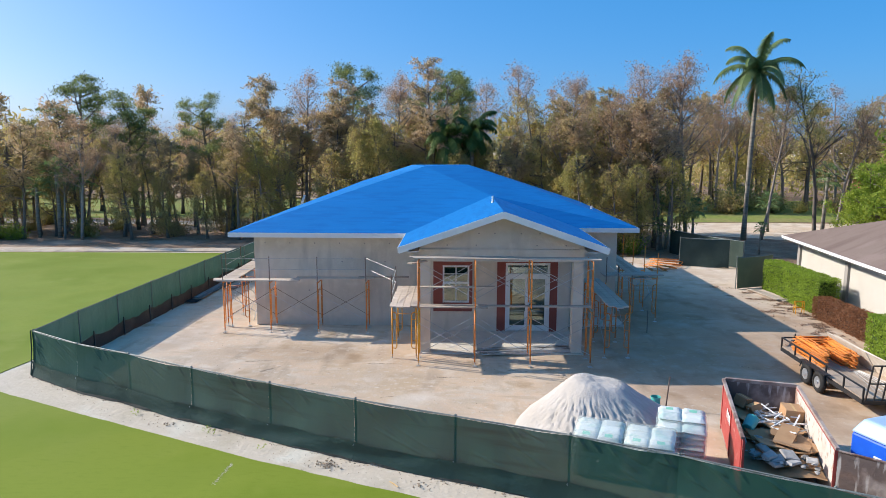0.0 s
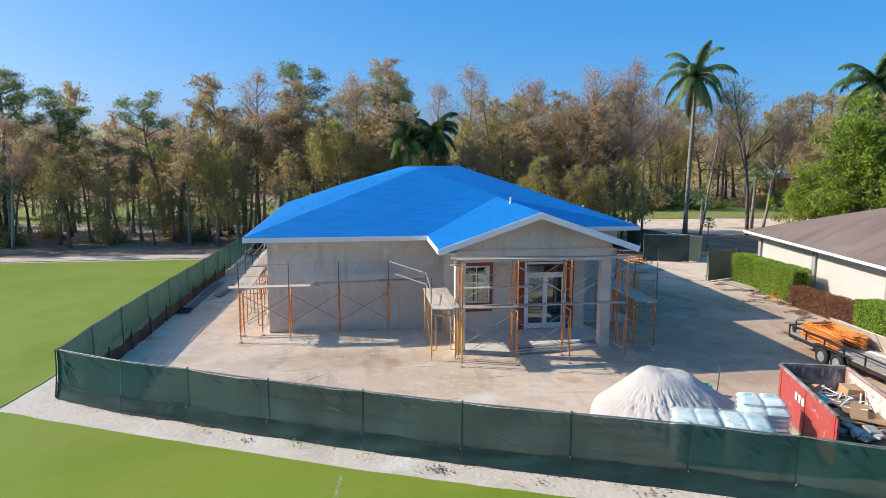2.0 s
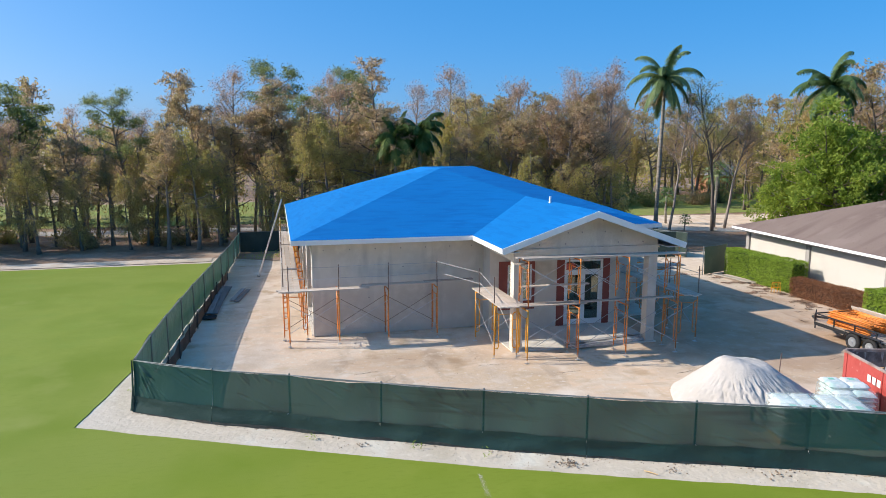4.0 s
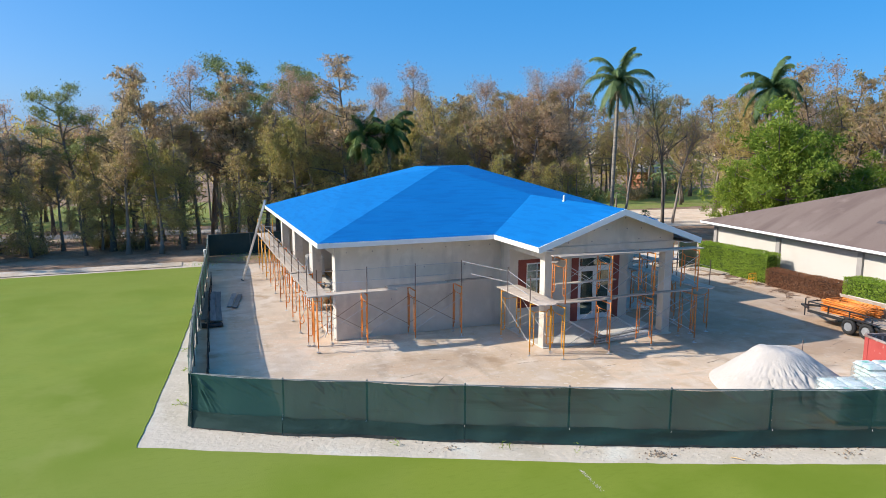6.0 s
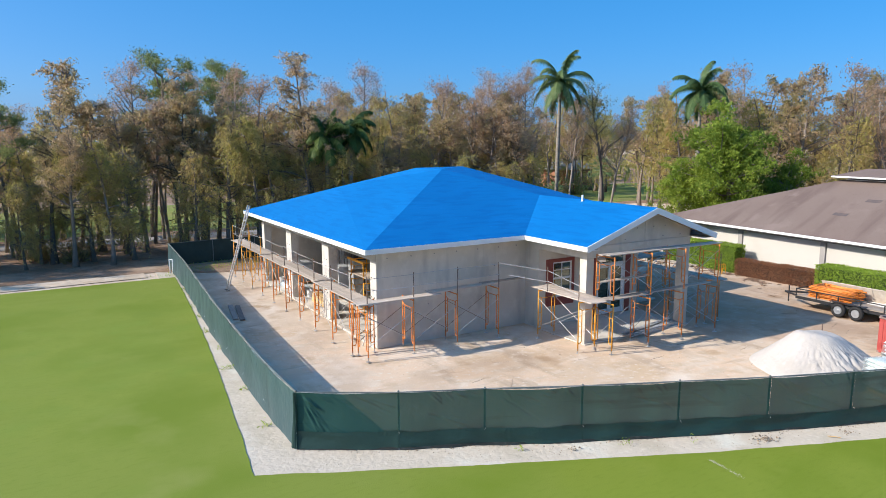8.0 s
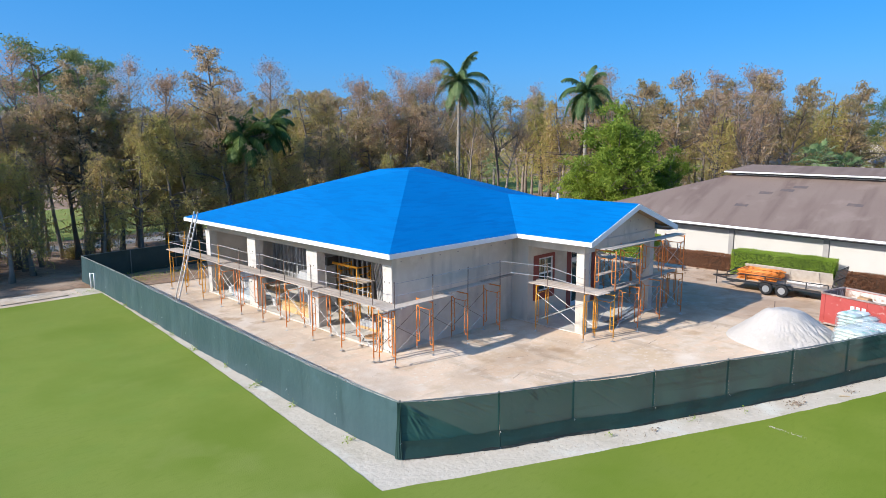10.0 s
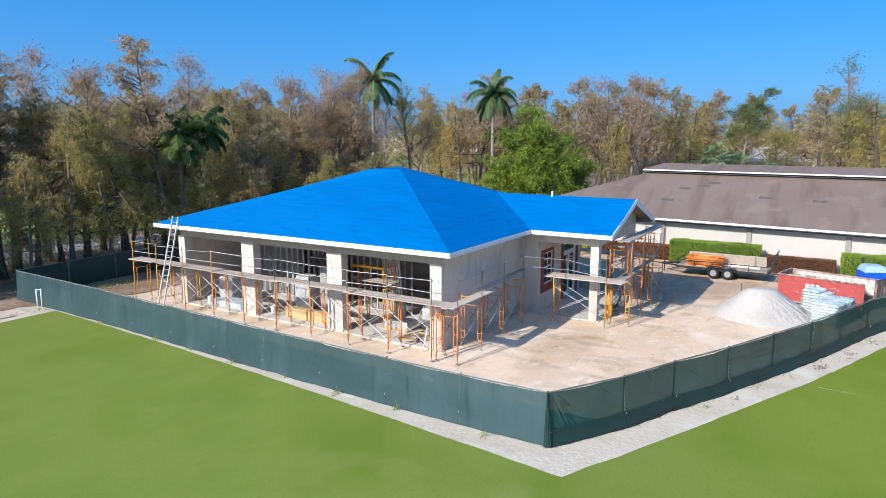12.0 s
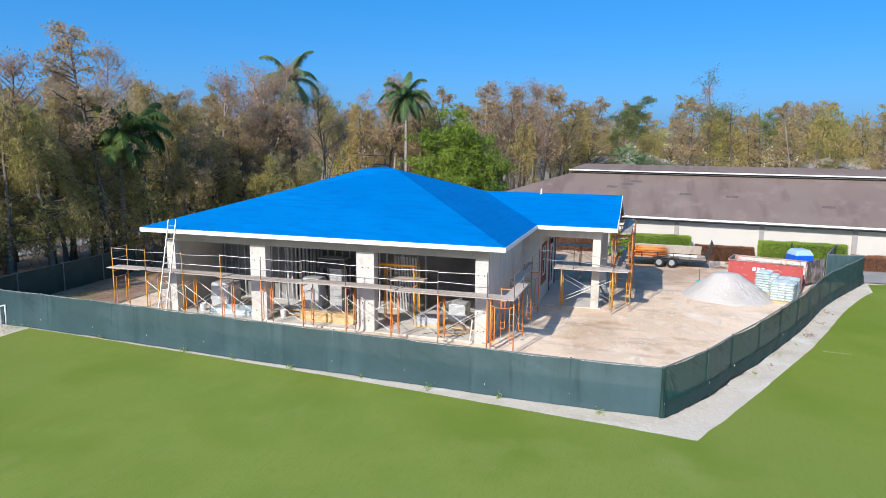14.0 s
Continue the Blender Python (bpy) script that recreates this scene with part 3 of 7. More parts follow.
for a, c in ((E1, VL), (E1, E2), (E2, E3), (E3, ER), (ER, VR), (VL, GL), (VR, GR)):
    fascia(a, c)
fascia((GL[0], 13.49, GL[2]), (GT[0] + 0.02, 13.49, GT[2]), 0.24, 0.04)
fascia((GR[0], 13.487, GR[2]), (GT[0] - 0.02, 13.487, GT[2]), 0.24, 0.04)
part("soffit", Build().block((-12.8, 17.48, 4.085), (1.8, 20.4, 4.11)), M_WHITE, house)
part("soffit", Build().block((-12.8, 20.4, 4.085), (5.26, 35.06, 4.11)), M_WHITE, house)
part("soffit", Build().block((-5.16, 13.6, 4.085), (-4.46, 17.46, 4.11)), M_WHITE, house)
part("soffit", Build().block((1.81, 13.6, 4.085), (2.5, 20.38, 4.11)), M_WHITE, house)
part("soffit", Build().block((2.6, 19.74, 4.085), (5.26, 20.38, 4.11)), M_WHITE, house)
# pillars and beam of the open long side
for y0, y1 in ((18.312, 18.87), (23.45, 24.3), (28.88, 29.7), (33.86, 34.34)):
    part("pillar", Build().block((-12.0, y0, 0), (-11.55, y1, 3.6)), M_PILLAR, house, "pale concrete pillar", bevel=0.015)
part("beam", Build().block((-12.0, 18.31, 3.6), (-11.6, 34.1, 4.02)), M_SHADEDBEAM, house, "grey concrete tie beam with shade in its colour")
part("slab", Build().block((-12.05, 18.5, -0.2), (4.5, 34.3, 0.06)).block((-4.5, 14.2, -0.2), (1.85, 18.5, 0.05)), M_SLAB, house, "dusty concrete floor slab")
part("front_wall", Build().block((-11.985, 18.3, 0), (-4.447, 18.52, 4.015)), M_STUCCO, house, "grey rendered concrete wall", bevel=0.01)
part("back_wall", Build().block((-11.54, 34.12, 0), (4.5, 34.34, 4.02)), M_STUCCO, house)
part("right_wall", Build().block((4.28, 20.5, 0), (4.5, 34.12, 4.02)), M_STUCCO, house)
part("side_front_wall", Build().block((1.8, 20.5, 0), (4.28, 20.72, 4.02)), M_STUCCO, house)
part("entry_side_wall", Build().block((-4.447, 17.57, 0), (-4.23, 18.52, 4.012)), M_STUCCO, house)


def wall_with_openings(name, x0, x1, y0, y1, z1, holes, material):
    """A wall along x with rectangular holes (x0, x1, z0, z1) that go through it."""
    b = Build()
    x = x0
    for hx0, hx1, hz0, hz1 in sorted(holes):
        b.block((x, y0, 0), (hx0, y1, z1))
        if hz0 > 0.02:
            b.block((hx0, y0, 0), (hx1, y1, hz0))
        b.block((hx0, y0, hz1), (hx1, y1, z1))
        x = hx1
    b.block((x, y0, 0), (x1, y1, z1))
    return part(name, b, material, house, "grey rendered entry wall")


WIN = (-3.63, -2.49, 1.3, 2.93)
DOOR = (-0.94, 0.96, 0.05, 3.05)
wall_with_openings("entry_wall", -4.45, 1.8, 17.35, 17.57, 4.02, [WIN, DOOR], M_STUCCO)
part("entry_return_wall", Build().block((1.58, 17.57, 0), (1.8, 18.0, 4.02)).block((1.58, 19.6, 0), (1.8, 20.5, 4.02)).block((1.58, 18.0, 0), (1.8, 19.6, 0.9)).block((1.58, 18.0, 2.9), (1.8, 19.6, 4.02)), M_STUCCO, house)
# portico: columns, beams, gable
for x in (-4.25, 1.6):
    part("column", Build().block((x - 0.2, 14.3, 0), (x + 0.2, 14.7, 3.62)), M_STUCCO, house, "square grey concrete column", bevel=0.012)
part("portico_beam", Build().block((-4.45, 14.3, 3.62), (1.8, 14.52, 4.06)), M_STUCCO, house)
part("portico_beam", Build().block((-4.45, 14.52, 3.62), (-4.23, 17.35, 4.02)), M_STUCCO, house)
part("portico_beam", Build().block((1.58, 14.52, 3.62), (1.8, 17.35, 4.02)), M_STUCCO, house)
part("portico_ceiling", Build().block((-4.23, 14.52, 3.98), (1.58, 17.35, 4.015)), M_PLANK, house)
gz = lambda x: 5.62 - abs(x + 1.33) * (5.62 - ZE) / 3.87 - 0.07
b = Build()
front = [(-4.45, 4.06), (1.8, 4.06), (1.8, gz(1.8)), (-1.33, gz(-1.33)), (-4.45, gz(-4.45))]
b.v = [(x, 14.32, z) for x, z in front] + [(x, 14.5, z) for x, z in front]
b.f = [(0, 1, 2, 3, 4), (9, 8, 7, 6, 5)] + [(i, i + 5, (i + 1) % 5 + 5, (i + 1) % 5) for i in range(5)]
part("gable_wall", b, M_STUCCO, house, "grey concrete gable with tie holes")
for xa, xb in ((-5.16, -1.33), (-1.33, 2.5)):
    za, zb = gz(xa) - 0.02, gz(xb) - 0.02
    part("gable_soffit", Build().hexa([(xa, 13.53, za - 0.02), (xb, 13.53, zb - 0.02), (xb, 14.3, zb - 0.02), (xa, 14.3, za - 0.02), (xa, 13.53, za), (xb, 13.53, zb), (xb, 14.3, zb), (xa, 14.3, za)]), M_GABLEWOOD, house, "bare wooden soffit boards")
part("gable_band", Build().block((-4.5, 14.285, 3.98), (1.85, 14.315, 4.1)), M_STUCCO, house)
part("gable_joint", Build().block((-1.13, 14.31, 4.1), (-1.09, 14.318, 5.3)), M_STUCCO, house)


def tie_holes():
    """Dark form-tie holes in the concrete."""
    pts = [(x, 18.296, z) for z in (3.72,) for x in (-11.5, -10.4, -9.3, -8.2, -7.1, -6.0, -5.0)]
    pts += [(x, 18.296, z) for z, xs in ((1.6, (-9.6, -6.9)), (2.9, (-8.1, -6.2))) for x in xs]
    pts += [(x, 14.316, z) for z, xs in ((4.25, (-3.4, -2.3, 0.0, 1.1)), (4.7, (-2.2, -1.6, -0.6, 0.1)), (5.15, (-1.6, -0.7))) for x in xs]
    for x, y, z in pts:
        part("tie_hole", Build().tube((x, y - 0.012, z), (x, y + 0.01, z), 0.03, 8), M_GREYTRIM, house)
    for y0 in (18.6, 23.87, 29.3):
        for k in range(4):
            for s in (-0.14, 0.14):
                z = 0.5 + 0.8 * k
                part("tie_hole", Build().tube((-12.012, y0 + s, z), (-11.99, y0 + s, z), 0.028, 8), M_DARK, house)


tie_holes()


def entry_door():
    d = part("door", Build().block((DOOR[0], 17.37, 0.05), (DOOR[0] + 0.1, 17.5, 3.05)).block((DOOR[1] - 0.1, 17.37, 0.05), (DOOR[1], 17.5, 3.05)).block((DOOR[0] + 0.1, 17.37, 2.95), (DOOR[1] - 0.1, 17.5, 3.05)).block((DOOR[0] + 0.1, 17.37, 2.46), (DOOR[1] - 0.1, 17.5, 2.58)), M_FRAMEWHITE, house, "white-framed double glazed entry door with transom")
    part("transom_pane", Build().block((DOOR[0] + 0.1, 17.43, 2.58), (DOOR[1] - 0.1, 17.445, 2.95)), M_GLASS, d)
    mid = (DOOR[0] + DOOR[1]) / 2
    for x0, x1 in ((DOOR[0] + 0.1, mid - 0.005), (mid + 0.005, DOOR[1] - 0.1)):
        b = Build().block((x0, 17.4, 0.06), (x0 + 0.1, 17.46, 2.46)).block((x1 - 0.1, 17.4, 0.06), (x1, 17.46, 2.46))
        b.block((x0 + 0.1, 17.4, 0.06), (x1 - 0.1, 17.46, 0.3)).block((x0 + 0.1, 17.4, 2.34), (x1 - 0.1, 17.46, 2.46))
        part("door_leaf", b, M_FRAMEWHITE, d, bevel=0.006)
        part("door_pane", Build().block((x0 + 0.1, 17.425, 0.3), (x1 - 0.1, 17.435, 2.34)), M_GLASS, d)
    for s in (-0.1, 0.1):
        part("door_handle", Build().tube((mid + s, 17.36, 0.95), (mid + s, 17.36, 1.25), 0.014).tube((mid + s, 17.36, 0.97), (mid + s, 17.41, 0.97), 0.01).tube((mid + s, 17.36, 1.23), (mid + s, 17.41, 1.23), 0.01), M_DARK, d)
    part("door_surround", Build().block((-1.3, 17.32, 0.05), (DOOR[0], 17.352, 3.12)).block((DOOR[1], 17.32, 0.05), (1.28, 17.352, 3.12)).block((DOOR[0], 17.32, 3.05), (DOOR[1], 17.352, 3.12)), M_RED, house, "red-brown waterproofed surround")


def window_unit(x0, x1, z0, z1, y=17.35):
    w = part("window", Build().block((x0, y + 0.02, z0), (x0 + 0.07, y + 0.14, z1)).block((x1 - 0.07, y + 0.02, z0), (x1, y + 0.14, z1)).block((x0 + 0.07, y + 0.02, z0), (x1 - 0.07, y + 0.14, z0 + 0.07)).block((x0 + 0.07, y + 0.02, z1 - 0.07), (x1 - 0.07, y + 0.14, z1)), M_FRAMEWHITE, house, "white double-hung window")
    zm, xm = (z0 + z1) / 2 + 0.05, (x0 + x1) / 2
    part("window_rail", Build().block((x0 + 0.07, y + 0.03, zm - 0.045), (x1 - 0.07, y + 0.1, zm + 0.045)), M_FRAMEWHITE, w)
    part("glazing_bar", Build().block((xm - 0.02, y + 0.04, zm + 0.045), (xm + 0.02, y + 0.08, z1 - 0.07)).block((xm - 0.02, y + 0.04, z0 + 0.07), (xm + 0.02, y + 0.08, zm - 0.045)), M_FRAMEWHITE, w)
    part("glazing_bar", Build().block((x0 + 0.07, y + 0.042, (zm + z1) / 2 - 0.015), (x1 - 0.07, y + 0.078, (zm + z1) / 2 + 0.015)), M_FRAMEWHITE, w)
    part("pane", Build().block((x0 + 0.07, y + 0.055, zm + 0.045), (x1 - 0.07, y + 0.065, z1 - 0.07)), M_GLASS, w)
    part("pane", Build().block((x0 + 0.07, y + 0.055, z0 + 0.07), (x1 - 0.07, y + 0.065, zm - 0.045)), M_GLASS, w)
    part("window_surround", Build().block((x0 - 0.4, y - 0.03, z0 - 0.38), (x0, y + 0.002, z1 + 0.16)).block((x1, y - 0.03, z0 - 0.38), (x1 + 0.13, y + 0.002, z1 + 0.16)).block((x0, y - 0.03, z0 - 0.38), (x1, y + 0.002, z0)).block((x0, y - 0.03, z1), (x1, y + 0.002, z1 + 0.16)), M_RED, house, "red-brown waterproofed surround")


entry_door()
window_unit(*WIN)


def inside():
    """Inner partitions of metal studs and boards seen through the open side."""
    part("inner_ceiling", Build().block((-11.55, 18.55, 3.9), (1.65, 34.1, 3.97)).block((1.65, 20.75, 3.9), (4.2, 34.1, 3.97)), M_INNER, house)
    stud = Build().block((-0.046, -0.02, 0.06), (0.046, 0.02, 3.9)).mesh("stud")
    y = 22.4
    while y < 34.0:
        o = part("stud", stud, M_STUD, house, "galvanised wall stud")
        o.matrix_basis = Matrix.Translation((-8.0, y, 0))
        y += 0.41
    for k in range(10):
        o = part("stud", stud, M_STUD, house, "galvanised wall stud")
        o.matrix_basis = Matrix.Translation((-9.3 + 0.4 * k, 29.3, 0)) @ Matrix.Rotation(radians(90), 4, 'Z')
    part("stud_track", Build().block((-8.06, 22.3, 0.06), (-7.94, 34.0, 0.1)), M_STUD, house)
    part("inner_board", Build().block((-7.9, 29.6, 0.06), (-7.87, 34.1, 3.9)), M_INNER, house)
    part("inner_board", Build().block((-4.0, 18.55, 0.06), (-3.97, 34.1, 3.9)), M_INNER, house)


inside()


def vent_pipe(x, y, z):
    p = part("vent_pipe", Build().tube((x, y, z - 0.15), (x, y, z + 0.28), 0.05, 10), M_FRAMEWHITE, house, "white plastic vent pipe")
    part("flashing", Build().tube((x, y, z - 0.1), (x, y, z + 0.05), 0.11, 10, 0.055), M_GALV, p)


vent_pipe(-1.5, 17.85, 5.58)
vent_pipe(2.4, 23.0, 4.95)
vent_pipe(4.0, 24.2, 4.62)


M_OLIVECLOTH = mat("olive_screen_cloth", (0.1, 0.13, 0.075), 0.7, spots=[(1.2, 5, 0.45, 0.7, (0.13, 0.16, 0.095))], bump=[(3, 0.4)], glow_through=(0.08, 0.1, 0.05))
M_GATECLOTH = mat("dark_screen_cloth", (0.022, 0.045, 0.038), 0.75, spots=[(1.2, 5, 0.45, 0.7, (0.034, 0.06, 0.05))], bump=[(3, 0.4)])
M_SILT = mat("brown_silt_fabric", (0.075, 0.052, 0.04), 0.9, spots=[(1.5, 5, 0.45, 0.7, (0.11, 0.08, 0.06)), (6, 5, 0.55, 0.75, (0.05, 0.04, 0.03))], bump=[(3, 0.5)])


# ---- fence ----
FRONT = [(-17.7, 11.4), (-15.32, 9.93), (-13.15, 8.93), (-10.7, 7.68), (-8.1, 6.5), (-5.6, 5.38), (-3.06, 4.38), (-0.5, 3.4), (1.6, 2.45), (4.1, 1.15), (7.5, -0.6)]
LEFT = [(-17.7, 11.4), (-17.7, 14.2), (-17.6, 17.0), (-17.45, 19.9), (-17.3, 22.8), (-17.1, 25.7), (-16.9, 28.6), (-16.7, 31.5), (-16.5, 34.5), (-16.35, 37.5), (-16.25, 40.0), (-16.15, 42.3)]
BACK = [(-16.15, 42.3), (-13.2, 42.6), (-10.2, 42.8), (-7.2, 43.0), (-4.4, 43.1)]
TURN_IN = [(7.5, -0.6), (7.4, 1.4), (9.8, 0.6), (12.3, -0.3)]
GATE = [(12.1, 34.2), (15.0, 33.2)]
GATE2 = [(12.8, 26.7), (15.2, 27.7)]


def fence(name, pts, high, label, flap=True, crease=1.0, seed=3, cloth=None):
    rng = random.Random(seed)
    f = thing(name, label, "fence")
    for i, (x, y) in enumerate(pts):
        part("post", Build().tube((x, y, 0), (x, y, high + 0.04), 0.028, 8).tube((x, y, high + 0.04), (x, y, high + 0.06), 0.034, 8, 0.01), M_POST, f)
    for i in range(len(pts) - 1):
        a, c = Vector((*pts[i], 0)), Vector((*pts[i + 1], 0))
        d = (c - a)
        side = Vector((d.y, -d.x, 0)).normalized()
        part("top_rail", Build().tube(a + Vector((0, 0, high)), c + Vector((0, 0, high)), 0.02, 6), M_POST, f)
        for rows, off, z0, z1, material, pname in ((54 if flap else 16, 0.062, 0.03, high + 0.01, cloth or (M_SCREENF if flap or name == "gate" else M_SCREEN), "screen"), (14, 0.13, 0.02, high * 0.33, M_SCREEN2, "screen_flap")):
            if pname == "screen_flap" and not flap:
                continue
            b = Build()
            cols = 92 if flap else 50
            long = d.length
            creases = [(rng.uniform(-0.4, long), rng.uniform(0.2, 1.05) * high, rng.uniform(-0.8, -0.25), rng.uniform(0.5, 1.8), rng.choice((-1, 1, 1)) * rng.uniform(0.018, 0.04)) for _ in range(7)]
            creases += [(rng.uniform(0, long), high * 1.02, rng.uniform(-1.1, -0.5), rng.uniform(0.2, 0.6), rng.uniform(0.02, 0.035)) for _ in range(5)]
            if flap and i == 0 and pname == "screen":
                creases += [(rng.uniform(0.0, 0.5), rng.uniform(0.45, 1.0) * high, rng.uniform(-2.2, -0.7), rng.uniform(0.3, 0.9), rng.uniform(0.03, 0.06)) for _ in range(12)]
            for r in range(rows + 1):
                v = r / rows
                for k in range(cols + 1):
                    u = k / cols
                    here = a + d * u
                    sag = (0.035 + 0.03 * noise.noise((here.x * 0.9, here.y * 0.9, 2))) * math.sin(math.pi * u) * v
                    wave = 0.045 * noise.noise((here.x, here.y, v * 1.5)) + 0.03 * math.sin((here.x - here.y) * 2.2 - v * 6) * (1 - v) * noise.noise((here.x * 0.7, here.y * 0.7, 3))
                    bell = (0.05 + 0.04 * noise.noise((here.x * 0.8, here.y * 0.8, 1.0))) * (1 - v) ** 2
                    top = z1 - sag + (0.05 * noise.noise((here.x * 1.4, here.y * 1.4, 8)) if pname == "screen_flap" else 0)
                    low = z0 + max(0, 0.05 * noise.noise((here.x * 1.7, here.y * 1.7, 4)))
                    fold = 0.0
                    for cx, cz, cs, cl, ca in creases:
                        along = u * long - cx
                        if 0 < along < cl:
                            away = v * high - (cz + cs * along)
                            fold += crease * min(1, 0.35 + 1.2 * max(0, v - 0.25)) * (0.35 if pname == "screen_flap" else 1) * ca * math.exp(-(away / 0.034) ** 2) * math.sin(math.pi * along / cl)
                    p = here + side * (off + wave + bell + fold * min(1, 9 * min(u, 1 - u)))
                    b.v.append((p.x, p.y, low + (top - low) * v))
            w = cols + 1
            b.f = [(r * w + k, r * w + k + 1, (r + 1) * w + k + 1, (r + 1) * w + k) for r in range(rows) for k in range(cols)]
            part(pname, b, material, f, smooth=True)
        hem = [a + d * (k / 8) + side * 0.04 + Vector((0, 0, high + 0.012 - 0.03 * math.sin(math.pi * k / 8))) for k in range(9)]
        part("hem", Build().bent(hem, [0.011] * 9, 5), M_HEM, f)
        rag = Build()
        n = int(d.length / 0.09)
        for k in range(n + 1):
            p = a + d * (k / n)
            inner = p + side * 0.15
            outer = p + side * (0.2 + 0.05 * noise.noise((p.x * 1.3, p.y * 1.3, 1)) + rng.uniform(-0.008, 0.012))
            rag.v += [(inner.x, inner.y, 0.09), (outer.x, outer.y, 0.02 + max(0, 0.04 * noise.noise((p.x * 3, p.y * 3, 6))))]
        rag.f = [(2 * k, 2 * k + 1, 2 * k + 3, 2 * k + 2) for k in range(n)]
        if flap:
            part("bottom_hem", rag, M_RAGGED, f, "black frayed bottom edge")
        tie = a + side * 0.13 + Vector((0, 0, high * rng.uniform(0.28, 0.36)))
        part("tie", Build().bent([tie, tie + side * 0.02 + Vector((0, 0, -0.02)), tie + side * 0.02 + Vector((rng.uniform(-0.03, 0.03), 0, -0.05))], [0.004] * 3, 4), M_FRAMEWHITE, f)
    return f


fence("fence", FRONT, 1.6, "chain-link fence hung with a sagging dark green windscreen")
fence("fence", LEFT[::-1], 1.6, "long chain-link fence hung with a dark green windscreen beside the lawn", flap=False, crease=0.85, seed=5)
corner = thing("corner_screen", "dark green screen wrapped and tied round the corner post", "screen", (FRONT[0][0], FRONT[0][1], 0))
b = Build()
for r in range(25):
    v = r / 24
    for k in range(15):
        a = math.radians(172 + 74 * k / 14)
        rad = 0.085 + 0.1 * (1 - v) ** 2 + 0.018 * noise.noise((k * 0.35, v * 3.2, 4)) + 0.014 * math.sin(k * 1.6 + 5 * v)
        b.v.append((rad * math.cos(a), rad * math.sin(a), 0.04 + 1.57 * v))
b.f = [(r * 15 + k, r * 15 + k + 1, r * 15 + 16 + k, r * 15 + 15 + k) for r in range(24) for k in range(14)]
part("wrap", b, M_SCREEN2, corner, smooth=True)
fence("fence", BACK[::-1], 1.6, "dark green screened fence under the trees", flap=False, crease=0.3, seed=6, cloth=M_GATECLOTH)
fence("fence", TURN_IN[::-1], 1.7, "short green screened fence beside the skip", flap=False, seed=7)
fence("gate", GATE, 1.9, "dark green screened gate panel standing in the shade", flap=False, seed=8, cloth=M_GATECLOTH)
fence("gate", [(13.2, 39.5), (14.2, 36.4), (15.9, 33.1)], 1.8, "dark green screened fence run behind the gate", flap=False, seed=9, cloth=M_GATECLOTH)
fence("gate", GATE2, 1.8, "olive green screened gate panel beside the hedge", flap=False, seed=10, cloth=M_OLIVECLOTH)


def silt_fence(pts, high):
    """A low fabric barrier on stakes along the inside of the fence."""
    f = thing("silt_fence", "low sagging brown silt fence on dark stakes along the fence", "silt fence")
    for x, y in pts:
        part("stake", Build().block((x - 0.022, y - 0.022, -0.02), (x + 0.022, y + 0.022, high + 0.16)), M_DARK, f)
    for (x0, y0), (x1, y1) in zip(pts, pts[1:]):
        b = Build()
        for k in range(13):
            u = k / 12
            x, y = x0 + (x1 - x0) * u, y0 + (y1 - y0) * u
            top = high - 0.1 * math.sin(math.pi * u) + 0.05 * noise.noise((x * 2, y * 2, 1))
            for v in (0, 0.3, 0.65, 1):
                b.v.append((x - 0.04 + 0.09 * noise.noise((x * 1.7, y * 1.7, v * 2)) * (1 - v * 0.4), y, 0.0 + top * v))
        b.f = [(4 * k + v, 4 * k + 4 + v, 4 * k + 5 + v, 4 * k + 1 + v) for k in range(12) for v in range(3)]
        part("fabric", b, M_SILT, f, smooth=True)


silt_fence([(-17.2, 12.1), (-17.2, 14.3), (-17.12, 16.5), (-17.02, 18.7), (-16.95, 20.9), (-16.85, 23.1), (-16.75, 25.3), (-16.65, 27.5), (-16.5, 29.7), (-16.4, 31.9)], 0.62)


